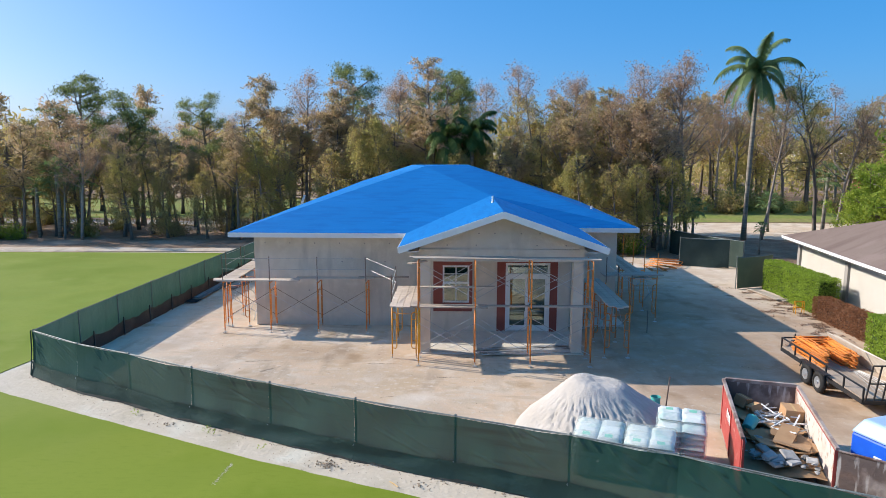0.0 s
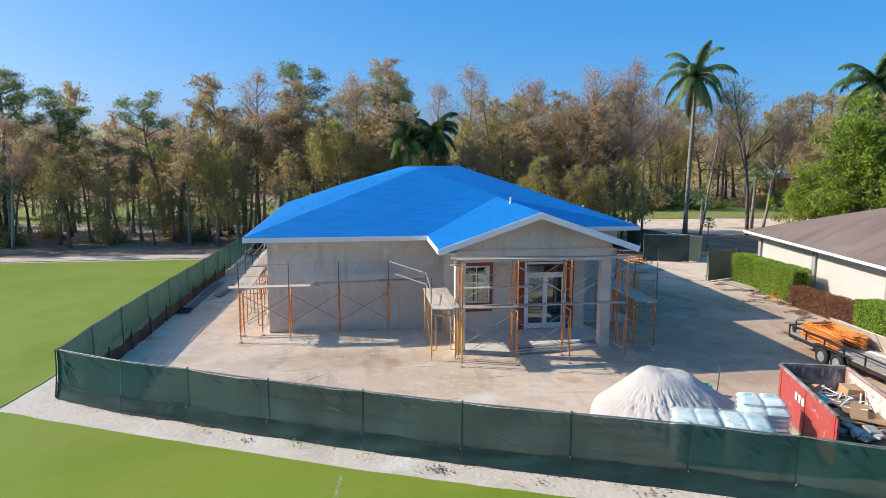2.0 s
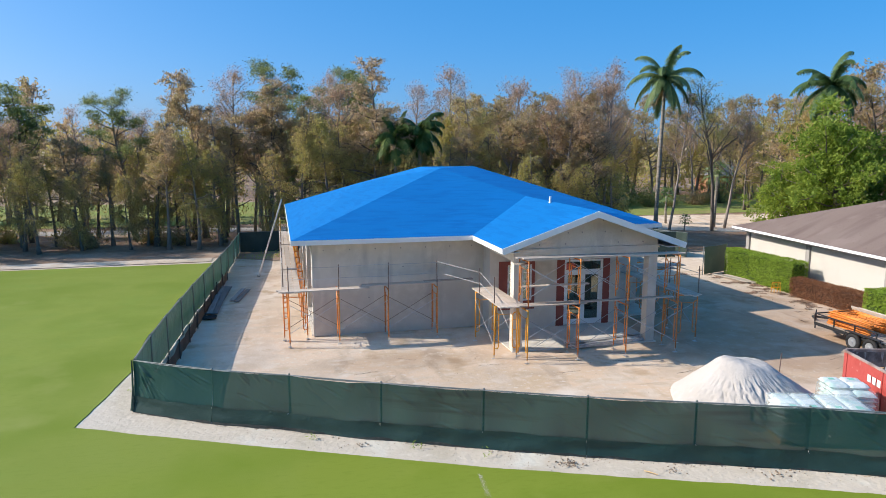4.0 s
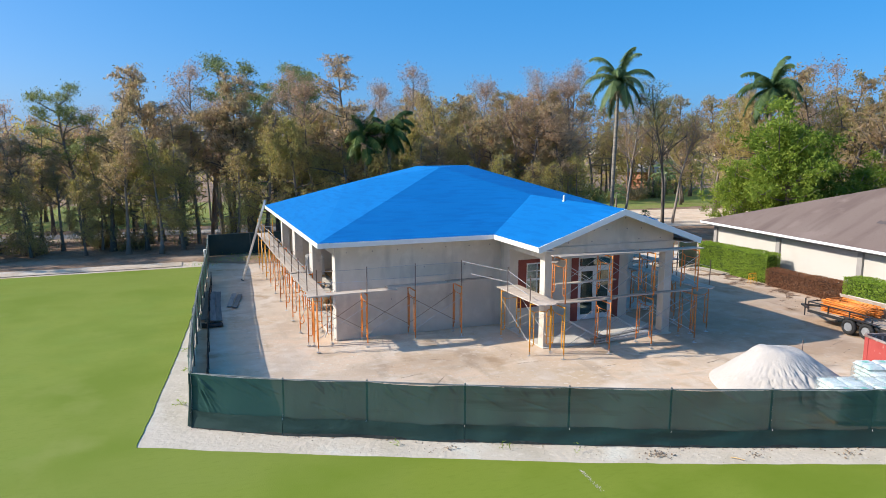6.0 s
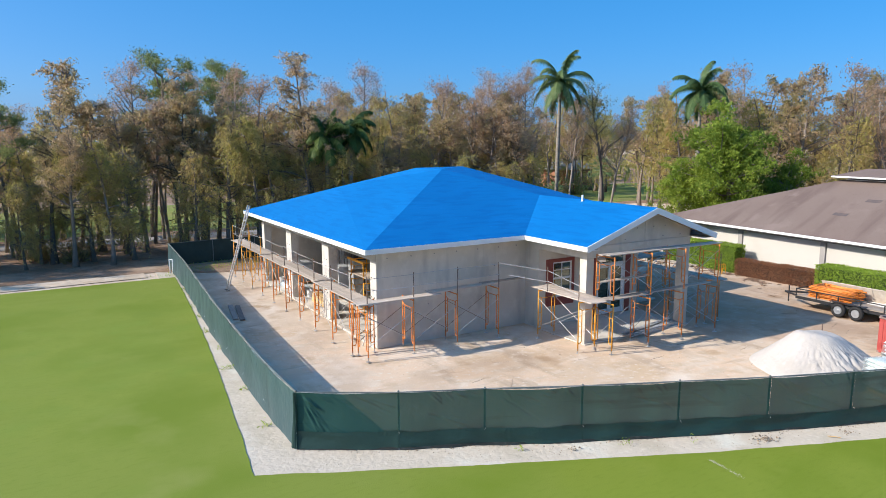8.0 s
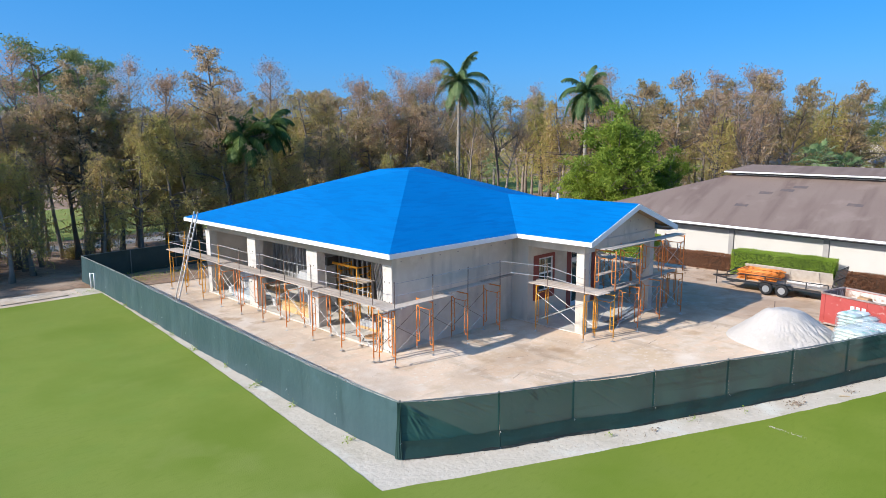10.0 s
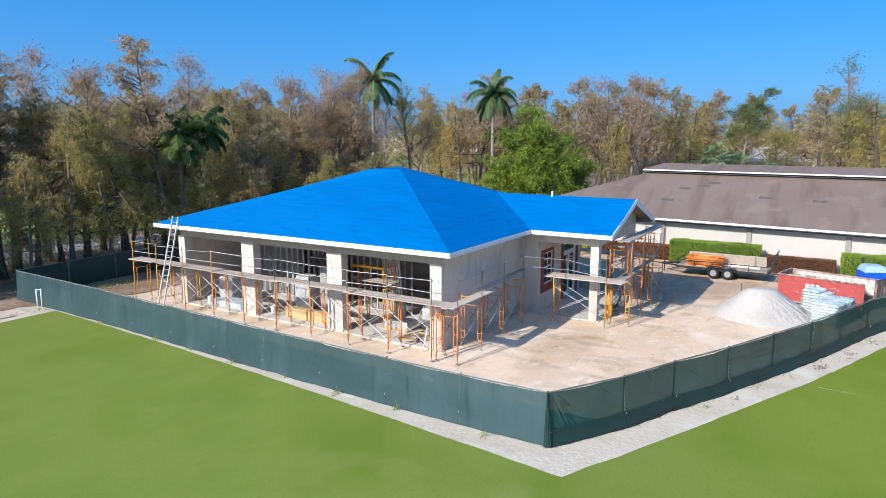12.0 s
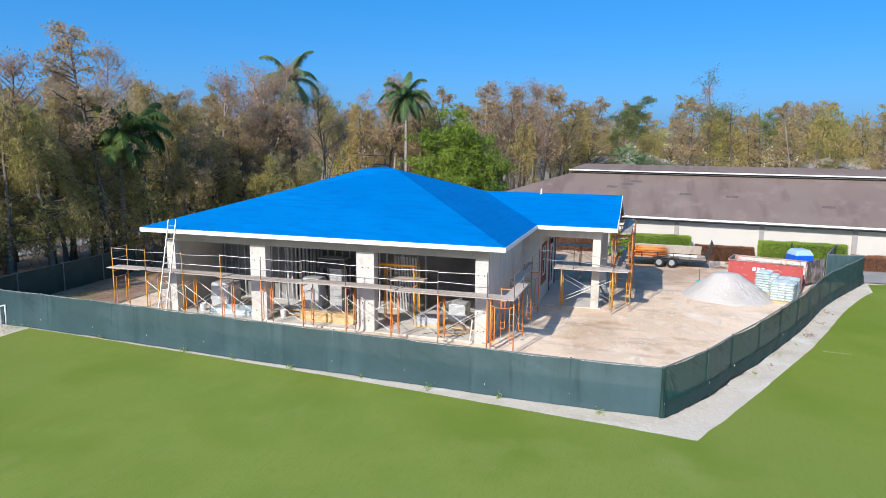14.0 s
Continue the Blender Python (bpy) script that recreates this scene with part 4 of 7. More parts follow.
# ---- neighbouring building ----
def neighbour():
    nb = thing("clubhouse", "long cream building with a brown shingle hip roof", "building")
    # local frame: u runs along the eave from its far corner towards the viewer, v away from the site
    o = Vector((16.0, 28.3, 0))
    u = Vector((-0.108, -1.0, 0)).normalized()
    v = Vector((1.0, -0.108, 0)).normalized()
    P = lambda a, c, z: o + u * a + v * c + Vector((0, 0, z))
    L, W, ze, zr = 62.8, 17.0, 2.88, 6.05
    b = Build()
    b.quad(P(0, 0, ze), P(L, 0, ze), P(L, 7, zr - 0.25), P(9, 7, zr - 0.25))
    b.quad(P(0, 0, ze), P(9, 7, zr - 0.25), P(9, W - 7, zr - 0.25), P(0, W, ze))
    b.quad(P(0, W, ze), P(9, W - 7, zr - 0.25), P(L, W - 7, zr - 0.25), P(L, W, ze))
    b.quad(P(L, 0, ze), P(L, W, ze), P(L, W - 7, zr - 0.25), P(L, 7, zr - 0.25))
    b.quad(P(9, 7, zr - 0.25), P(L, 7, zr - 0.25), P(L, W - 7, zr - 0.25), P(9, W - 7, zr - 0.25))
    rf = part("roof", b, M_ROOFBROWN, nb, "weathered brown shingle roof")
    part("roof_monitor", Build().hexa([P(9.3, 7, zr - 0.3), P(L, 7, zr - 0.3), P(L, W - 7, zr - 0.3), P(9.3, W - 7, zr - 0.3), P(9.3, 7, zr), P(L, 7, zr), P(L, W - 7, zr), P(9.3, W - 7, zr)]), M_DARKEAVE, rf)
    b = Build()
    b.quad(P(8.6, 6.4, zr), P(L, 6.4, zr), P(L, W / 2, zr + 0.45), P(9.6, W / 2, zr + 0.45))
    b.quad(P(8.6, W - 6.4, zr), P(9.6, W / 2, zr + 0.45), P(L, W / 2, zr + 0.45), P(L, W - 6.4, zr))
    b.quad(P(8.6, 6.4, zr), P(9.6, W / 2, zr + 0.45), P(8.6, W - 6.4, zr))
    part("monitor_roof", b, M_ROOFBROWN, rf)
    part("monitor_fascia", Build().beam(P(8.6, 6.38, zr - 0.05), P(L, 6.38, zr - 0.05), 0.04, 0.1), M_WHITE, rf)
    part("monitor_flashing", Build().beam(P(9.3, 6.9, zr - 0.24), P(L, 6.9, zr - 0.24), 0.2, 0.03), M_WHITE, rf)
    part("fascia", Build().beam(P(-0.02, -0.02, ze - 0.07), P(L, -0.02, ze - 0.07), 0.04, 0.14), M_WHITE, nb)
    part("fascia", Build().beam(P(-0.02, -0.02, ze - 0.07), P(-0.02, W, ze - 0.07), 0.04, 0.14), M_WHITE, nb)
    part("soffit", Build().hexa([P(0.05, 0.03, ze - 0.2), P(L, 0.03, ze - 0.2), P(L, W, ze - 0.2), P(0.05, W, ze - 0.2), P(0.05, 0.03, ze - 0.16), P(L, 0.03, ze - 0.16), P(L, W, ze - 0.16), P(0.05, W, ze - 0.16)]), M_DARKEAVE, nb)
    # dark band at the wall top: the eave's shadow, put into colour
    part("eave_shade_band", Build().beam(P(0.7, 0.78, ze - 0.28), P(L, 0.78, ze - 0.28), 0.06, 0.17), M_DARKEAVE, nb)
    part("wall", Build().hexa([P(0.7, 0.8, 0), P(L - 1, 0.8, 0), P(L - 1, W - 0.8, 0), P(0.7, W - 0.8, 0), P(0.7, 0.8, ze - 0.2), P(L - 1, 0.8, ze - 0.2), P(L - 1, W - 0.8, ze - 0.2), P(0.7, W - 0.8, ze - 0.2)]), M_CREAM, nb, "cream painted wall")
    k = 0.75
    while k < L - 2:
        part("pilaster", Build().beam(P(k - 0.16, 0.76, 1.3), P(k + 0.16, 0.76, 1.3), 0.16, 2.58), M_GREYTRIM, nb, "grey pilaster")
        k += 5.85
    rng = random.Random(8)
    for k in range(16):
        a, c = rng.uniform(10, 28), rng.uniform(1.5, 5.5)
        z = ze + (zr - 0.25 - ze) * c / 7
        s = (zr - 0.25 - ze) / 7
        b = Build().quad(P(a, c, z + 0.012), P(a + 0.9, c, z + 0.012), P(a + 0.9, c + 0.35, z + 0.012 + 0.35 * s), P(a, c + 0.35, z + 0.012 + 0.35 * s))
        if k < 7:
            part("shingle_patch", b, M_SHINGLE, rf)


neighbour()


def leaf_cloud(points, size, rng, flat=0.0, droop=0.0, slim=0.42):
    """Small leaf blades at points, turned at random."""
    pts = np.asarray(points, float)
    n = len(pts)
    r = np.random.RandomState(rng.randrange(1 << 30))
    a = r.normal(size=(n, 3))
    a[:, 2] *= 1 - flat
    if droop:
        a[:, 2] -= droop
    a /= np.linalg.norm(a, axis=1)[:, None] + 1e-9
    c = r.normal(size=(n, 3))
    c -= (c * a).sum(1)[:, None] * a
    c /= np.linalg.norm(c, axis=1)[:, None] + 1e-9
    s = size * r.uniform(0.55, 1.35, n)[:, None]
    L, W = a * s, c * s * slim
    v = np.stack([pts - L, pts + W * 1.3 - L * 0.2, pts + L], 1).reshape(-1, 3)
    me = bpy.data.meshes.new("leaves")
    me.vertices.add(3 * n)
    me.vertices.foreach_set("co", v.ravel())
    me.loops.add(3 * n)
    me.loops.foreach_set("vertex_index", np.arange(3 * n))
    me.polygons.add(n)
    me.polygons.foreach_set("loop_start", np.arange(0, 3 * n, 3))
    me.update()
    return me


def hedge(x0, x1, y0, y1, high, material, label, seed):
    rng = random.Random(seed)
    r = np.random.RandomState(seed)
    h = thing("hedge", label, "hedge", group="clipped hedges")
    w, d = x1 - x0, y1 - y0
    dens = 700
    pts = []
    for lo, ext, axis in (((x0, y0, 0), (w, d), 'top'), ((x0, y0, 0), (d, high), 'l'), ((x1, y0, 0), (d, high), 'r'), ((x0, y0, 0), (w, high), 'f'), ((x0, y1, 0), (w, high), 'b')):
        n = int(ext[0] * ext[1] * dens)
        a, c = r.uniform(0, ext[0], n), r.uniform(0, ext[1], n)
        e = np.abs(r.normal(0, 0.05, n)) - 0.02
        bumpy = np.array([0.09 * noise.noise((p * 1.1 + seed, q * 1.1, ord(axis[0]))) for p, q in zip(a, c)])
        e = e - bumpy
        if axis == 'top':
            pts.append(np.c_[x0 + a, y0 + c, high - e])
        elif axis == 'l':
            pts.append(np.c_[x0 + e, y0 + a, c])
        elif axis == 'r':
            pts.append(np.c_[x1 - e, y0 + a, c])
        elif axis == 'f':
            pts.append(np.c_[x0 + a, y0 + e, c])
        else:
            pts.append(np.c_[x0 + a, y1 - e, c])
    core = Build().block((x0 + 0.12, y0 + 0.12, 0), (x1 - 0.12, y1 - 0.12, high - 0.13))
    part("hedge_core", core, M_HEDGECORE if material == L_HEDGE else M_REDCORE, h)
    part("foliage", leaf_cloud(np.concatenate(pts), 0.06, rng), material, h)


def hx(y):
    return 15.9 - 0.108 * (27.5 - y)


hedge(hx(23) - 1.25, hx(23) - 0.2, 20.7, 26.4, 1.72, L_HEDGE, "clipped bright green box hedge along the cream wall", 11)
hedge(hx(17) - 0.95, hx(17) - 0.15, 15.1, 20.4, 1.0, L_REDHEDGE, "low reddish-brown clipped hedge along the cream wall", 12)
hedge(hx(11) - 1.2, hx(11) - 0.1, 9.1, 14.8, 1.6, L_HEDGE, "clipped bright green box hedge along the cream wall", 13)
hedge(hx(7) - 1.0, hx(7) - 0.1, 4.8, 8.7, 1.05, L_REDHEDGE, "low reddish-brown clipped hedge along the cream wall", 14)
hedge(hx(2) - 1.0, hx(2) + 0.1, -0.9, 4.5, 1.6, L_HEDGE, "clipped bright green box hedge along the cream wall", 15)
hedge(hx(-4) - 0.9, hx(-4) + 0.1, -7, -1.2, 1.0, L_REDHEDGE, "low reddish-brown clipped hedge along the cream wall", 16)


# ---- trees ----
def wander(rng, start, way, length, steps, bend, lift=0.0):
    """A line of points that wanders from start along way."""
    p, d = Vector(start), Vector(way).normalized()
    pts = [p.copy()]
    for _ in range(steps):
        d = (d + Vector((rng.uniform(-bend, bend), rng.uniform(-bend, bend), rng.uniform(-bend, bend) + lift))).normalized()
        p = p + d * (length / steps)
        pts.append(p.copy())
    return pts


def around(rng, centre, spread, n, r):
    return r.normal(size=(n, 3)) * np.array(spread) + np.array(centre)


def spray(r, start, way, length, fall, n, thick):
    """Leaf points along one drooping twig."""
    u = r.uniform(0.05, 1, n)[:, None]
    w = np.array(way, float)
    w /= np.linalg.norm(w) + 1e-9
    pts = np.array(start) + u * w * length + r.normal(0, thick, (n, 3))
    pts[:, 2] -= fall * length * u[:, 0] ** 2
    return pts


def tree_meshes(kind, seed, high, fine=True):
    """Trunk and crown meshes of one tree of a kind; fine: with its small twigs."""
    rng = random.Random(seed)
    r = np.random.RandomState(seed)
    t = Build()
    leaves = []
    if kind in ("cypress", "moss"):
        light = kind == "cypress"
        lean = (rng.uniform(-0.05, 0.05), rng.uniform(-0.05, 0.05), 1)
        trunk = wander(rng, (0, 0, -0.1), lean, high, 10, 0.07)
        base = 0.19 * high / 13
        t.bent(trunk, [base * 1.9, base * 1.15] + [base * (1 - 0.9 * i / 10) + 0.012 for i in range(2, 11)], 6)
        for k in range(40 if light else 36):
            f = (0.35 if light else 0.24) + (0.64 if light else 0.74) * rng.random() ** 0.85
            i = min(9, int(f * 10))
            p = trunk[i].lerp(trunk[i + 1], f * 10 - i)
            ang = rng.uniform(0, 6.28)
            reach = (0.055 + 0.2 * max(0.0, 1.02 - f) ** 0.75) * high * rng.uniform(0.55, 1.25)
            d = (math.cos(ang), math.sin(ang), rng.uniform(0.15, 1.0) if light else rng.uniform(-0.1, 0.5))
            limb = wander(rng, p, d, reach, 5, 0.22, 0.0)
            t.bent(limb, [(0.075 if light else 0.05) * (1.15 - f) + 0.022 - 0.0036 * j for j in range(6)], 3)
            bare = rng.random() < 0.18
            for j in (2, 3, 4, 5):
                for _ in range(4 if light else 5):
                    turn = ang + rng.uniform(-1.5, 1.5)
                    if light:
                        way = Vector((math.cos(turn), math.sin(turn), rng.uniform(-0.25, 0.45)))
                        long, fall, n, thick = rng.uniform(0.35, 0.95), 0.35, 11, 0.08
                    else:
                        way = Vector((math.cos(turn) * 0.5, math.sin(turn) * 0.5, rng.uniform(-0.7, 0.1)))
                        long, fall, n, thick = rng.uniform(0.5, 1.5), 0.9, 11, 0.085
                    tip = limb[j] + way.normalized() * long - Vector((0, 0, fall * long * 0.6))
                    if fine:
                        t.quad(limb[j], limb[j] + Vector((0.0, 0.0, 0.025)), tip)
                    if not bare or rng.random() < 0.25:
                        leaves.append(spray(r, limb[j], way, long, fall, n, thick))
            twig = wander(rng, limb[3], (d[0] + rng.uniform(-1, 1), d[1] + rng.uniform(-1, 1), 0.6), reach * 0.5, 3, 0.3)
            if fine:
                t.bent(twig, [0.02, 0.016, 0.012, 0.008], 3)
            for _ in range(3):
                turn = rng.uniform(0, 6.28)
                leaves.append(spray(r, twig[-1], (math.cos(turn), math.sin(turn), 0.3), 0.55, 0.2, 9, 0.08))
        return t, np.concatenate(leaves), 0.105 if light else 0.125, 0.6 if light else 1.3
    if kind == "bare":
        trunk = wander(rng, (0, 0, -0.1), (rng.uniform(-0.1, 0.1), rng.uniform(-0.1, 0.1), 1), high, 10, 0.09)
        t.bent(trunk, [0.16 * (1 - 0.88 * i / 10) + 0.015 for i in range(11)], 7)
        for k in range(24):
            f = rng.uniform(0.4, 0.99)
            i = min(9, int(f * 10))
            p = trunk[i].lerp(trunk[i + 1], f * 10 - i)
            ang = rng.uniform(0, 6.28)
            reach = (1.25 - f) * high * 0.3 * rng.uniform(0.6, 1.2)
            limb = wander(rng, p, (math.cos(ang), math.sin(ang), rng.uniform(0.7, 1.4)), reach, 5, 0.2, 0.05)
            t.bent(limb, [0.055 * (1.3 - f) + 0.015 - 0.002 * j for j in range(6)], 3)
            for j in (2, 3, 4, 5):
                tw = wander(rng, limb[j], (rng.uniform(-1, 1), rng.uniform(-1, 1), rng.uniform(0.2, 1)), reach * 0.4, 3, 0.3)
                t.bent(tw, [0.014, 0.011, 0.008, 0.006], 3)
                leaves.append(around(rng, tw[-1], (0.3, 0.3, 0.25), int(rng.uniform(26, 66)), r))
        return t, np.concatenate(leaves), 0.085, 0.2
    if kind == "pine":
        trunk = wander(rng, (0, 0, -0.1), (rng.uniform(-0.08, 0.08), rng.uniform(-0.08, 0.08), 1), high * 0.94, 10, 0.07)
        t.bent(trunk, [0.2 * (1 - 0.75 * i / 10) + 0.01 for i in range(11)], 8)
        for k in range(13):
            f = 0.55 + 0.45 * (k + rng.random() * 0.7) / 13
            i = min(9, int(f * 10))
            p = trunk[i].lerp(trunk[i + 1], min(1, f * 10 - i))
            ang = k * 2.4 + rng.uniform(-0.5, 0.5)
            reach = rng.uniform(0.13, 0.25) * high * (1.25 - 0.55 * f)
            limb = wander(rng, p, (math.cos(ang), math.sin(ang), rng.uniform(0.15, 0.7)), reach, 6, 0.26, 0.05)
            t.bent(limb, [0.085 - 0.0105 * j for j in range(7)], 5)
            for j in (4, 5, 6):
                for s in range(2 if j < 6 else 3):
                    c = limb[j] + Vector((rng.uniform(-0.75, 0.75), rng.uniform(-0.75, 0.75), rng.uniform(0.1, 0.6)))
                    t.bent([limb[j], (limb[j] + c) / 2 + Vector((0, 0, -0.06)), c], [0.03, 0.022, 0.012], 3)
                    leaves.append(around(rng, c, (0.32, 0.32, 0.22), 85, r))
                    leaves.append(around(rng, c + Vector((rng.uniform(-0.35, 0.35), rng.uniform(-0.35, 0.35), 0.12)), (0.2, 0.2, 0.1), 40, r))
        return t, np.concatenate(leaves), 0.1, -0.2
    if kind == "broadleaf":
        trunk = wander(rng, (0, 0, -0.1), (0, 0, 1), high * 0.55, 6, 0.12)
        t.bent(trunk, [0.25 - 0.025 * i for i in range(7)], 8)
        for k in range(38):
            f = rng.uniform(0.12, 1.0)
            i = min(5, int(f * 6))
            p = trunk[i].lerp(trunk[i + 1], f * 6 - i)
            ang = rng.uniform(0, 6.28)
            up = rng.uniform(-0.1, 1.6) if f > 0.5 else rng.uniform(-0.1, 0.6)
            reach = high * rng.uniform(0.22, 0.42) if up > 0.6 else high * rng.uniform(0.2, 0.33)
            limb = wander(rng, p, (math.cos(ang), math.sin(ang), up), reach, 5, 0.3, 0.04)
            t.bent(limb, [0.07 - 0.011 * j for j in range(6)], 5)
            for j in (2, 3, 4, 5):
                for s in range(2):
                    c = limb[j] + Vector((rng.uniform(-0.7, 0.7), rng.uniform(-0.7, 0.7), rng.uniform(-0.4, 0.5)))
                    leaves.append(around(rng, c, (0.24, 0.24, 0.15), 56, r))
        return t, np.concatenate(leaves), 0.14, 0.1
    if kind == "shrub":
        for k in range(26):
            ang = rng.uniform(0, 6.28)
            limb = wander(rng, (rng.uniform(-0.6, 0.6), rng.uniform(-0.6, 0.6), 0), (math.cos(ang), math.sin(ang), rng.uniform(0.4, 2.5)), high * rng.uniform(0.6, 1.1), 4, 0.3)
            t.bent(limb, [0.03, 0.024, 0.018, 0.012, 0.008], 4)
            for j in (1, 2, 3, 4):
                leaves.append(around(rng, limb[j], (0.32, 0.32, 0.26), 34, r))
        return t, np.concatenate(leaves), 0.12, 0.2


def frond(b, rng, base, ang, rise, length, leaflets, width, fall):
    """One feather frond: an arching rib with leaflets on both sides."""
    p = Vector(base)
    d = Vector((math.cos(ang) * math.cos(rise), math.sin(ang) * math.cos(rise), math.sin(rise)))
    side = Vector((-math.sin(ang), math.cos(ang), 0))
    steps = leaflets
    rib = [p.copy()]
    for k in range(steps):
        d = (d + Vector((0, 0, -fall / steps * (0.5 + k / steps)))).normalized()
        p = p + d * (length / steps)
        rib.append(p.copy())
        u = k / steps
        w = width * math.sin(math.pi * min(1, 0.18 + 0.8 * u)) * rng.uniform(0.85, 1.1)
        for s in (-1, 1):
            tip = p + side * s * w * 0.85 + d * w * 0.45 + Vector((0, 0, -w * rng.uniform(0.35, 0.75)))
            b.quad(p, p + d * 0.12, tip)
            b.quad(p + d * 0.05, p + d * 0.16, tip + Vector((rng.uniform(-0.14, 0.14), rng.uniform(-0.14, 0.14), -rng.uniform(0.1, 0.35))))
    b.bent(rib[::3], [0.03] * len(rib[::3]), 3)


def royal_palm(x, y, high, seed, label, lean=(0, 0), leaf=None, reach=3.5):
    rng = random.Random(seed)
    p = thing("royal_palm", label, "palm tree", (x, y, 0))
    top = (lean[0], lean[1], high)
    line = [Vector((lean[0] * (i / 8) ** 1.5, lean[1] * (i / 8) ** 1.5, high * i / 8)) for i in range(9)]
    part("trunk", Build().bent(line, [0.26, 0.2, 0.18, 0.19, 0.2, 0.19, 0.17, 0.15, 0.14], 12), M_PALMTRUNK, p, smooth=True)
    part("crownshaft", Build().bent([top, (top[0], top[1], high + 0.7), (top[0], top[1], high + 1.3)], [0.19, 0.16, 0.08], 10), L_PALM, p, smooth=True)
    b = Build()
    for k in range(20):
        ang = k * 2.4 + rng.uniform(-0.3, 0.3)
        rise = 1.3 - 1.9 * (k / 19) + rng.uniform(-0.2, 0.2)
        frond(b, rng, (top[0], top[1], high + 1.1), ang, rise, reach * rng.uniform(0.9, 1.12), 64, 0.72, rng.uniform(1.8, 2.6))
    part("crown", b, leaf or L_PALM, p)
    d = Build()
    for k in range(5):
        ang = rng.uniform(0, 6.28)
        frond(d, rng, (top[0], top[1], high + 0.3), ang, -0.9, rng.uniform(0.9, 1.6), 9, 0.25, 0.6)
    part("dead_fronds", d, L_CYPRESS, p, "hanging brown dead fronds")
    return p


def fan_palm_mesh(seed, high):
    rng = random.Random(seed)
    t = Build().bent([(0, 0, 0), (0.1, 0, high * 0.5), (0.05, 0.1, high)], [0.19, 0.16, 0.15], 8)
    b = Build()
    for k in range(26):
        ang = k * 2.4 + rng.uniform(-0.2, 0.2)
        rise = 1.4 - 2.1 * (k / 25)
        d = Vector((math.cos(ang) * math.cos(rise), math.sin(ang) * math.cos(rise), math.sin(rise)))
        side = Vector((-math.sin(ang), math.cos(ang), 0))
        upw = d.cross(side)
        p = Vector((0.05, 0.1, high))
        hub = p + d * rng.uniform(0.8, 1.1)
        b.tube(p, hub, 0.02, 3)
        for j in range(15):
            a = -1.5 + 3.0 * j / 14
            w = d * math.cos(a) + side * math.sin(a)
            tip = hub + w * rng.uniform(0.75, 0.95) + Vector((0, 0, -0.3 * rng.random() - 0.12))
            mid = hub + w * 0.45
            b.quad(hub, mid + upw * 0.03 + side * 0.035, tip, mid - side * 0.035)
    return t, b


WOODS = {}


def tree_kind(key, kind, seed, high, leaf, bark, name, label, category, thin=1):
    """thin: keep one leaf in so many, and make it larger, for trees that stand far off."""
    made = tree_meshes(kind, seed, high, thin < 3)
    t, pts, size, droop = made
    pts, size = pts[::thin], size * (1 + 0.32 * (thin - 1))
    rng = random.Random(seed)
    WOODS[key] = (t.mesh("trunk", True), leaf_cloud(pts, size, rng, droop=max(0, droop), slim=(0.3 if droop > 1 else 0.42) if droop > 0.5 else 0.5), leaf, bark, name, label, category)


for k, hgt in enumerate((13.0, 12.0, 14.0, 11.0)):
    tree_kind("russet%d" % k, "cypress", 20 + k, hgt, L_CYPRESS, M_BARK, "cypress_tree", "tall cypress with feathery russet winter foliage", "tree")
for k, hgt in enumerate((11.0, 12.0, 10.0, 9.0)):
    tree_kind("olive%d" % k, "moss", 40 + k, hgt, L_OLIVE, M_BARK, "cypress_tree", "cypress with drooping olive-brown foliage and moss", "tree")
for k, hgt in enumerate((14.0, 13.0, 15.0)):
    tree_kind("bare%d" % k, "bare", 60 + k, hgt, L_PINK, M_PALEBARK, "bare_tree", "slender half-bare tree with pinkish dry twigs", "tree")
for k in range(3):
    tree_kind("farR%d" % k, "cypress", 26 + k, 13.0, L_CYPRESS, M_BARK, "cypress_tree", "distant cypress with feathery russet foliage", "tree", 3)
    tree_kind("farO%d" % k, "moss", 46 + k, 11.5, L_OLIVE, M_BARK, "cypress_tree", "distant cypress with olive-brown foliage", "tree", 3)
    tree_kind("midR%d" % k, "cypress", 36 + k, 12.5, L_CYPRESS, M_BARK, "cypress_tree", "cypress with feathery russet foliage deep in the wood", "tree", 3)
    tree_kind("midO%d" % k, "moss", 56 + k, 11.5, L_OLIVE, M_BARK, "cypress_tree", "cypress with olive-brown foliage deep in the wood", "tree", 4)
    tree_kind("farB%d" % k, "bare", 66 + k, 13.0, L_PINK, M_PALEBARK, "bare_tree", "distant half-bare tree with pinkish twigs", "tree", 2)
for k, hgt in enumerate((14.0, 13.0, 12.0)):
    tree_kind("pine%d" % k, "pine", 80 + k, hgt, L_PINE, M_BARK, "pine_tree", "tall slash pine with a clumped high crown", "tree")
for k, leaf in enumerate((L_OLIVE, L_PINE)):
    tree_kind("airy%d" % k, "bare", 70 + k, 14.0, leaf, M_BARK, "open_crowned_tree", "tall open-crowned tree with thin olive foliage", "tree")
for k, hgt in enumerate((11.0, 9.0)):
    tree_kind("green%d" % k, "broadleaf", 100 + k, hgt, L_GREEN, M_BARK, "broadleaf_tree", "dense bright green broadleaf tree", "tree")
for k, hgt in enumerate((2.4, 3.0)):
    tree_kind("shrub%d" % k, "shrub", 120 + k, hgt, (L_OLIVE, L_CYPRESS)[k], M_BARK, "shrub", ("olive brown undergrowth shrub among tree trunks", "brown undergrowth shrub among tree trunks")[k], "shrub", 2)
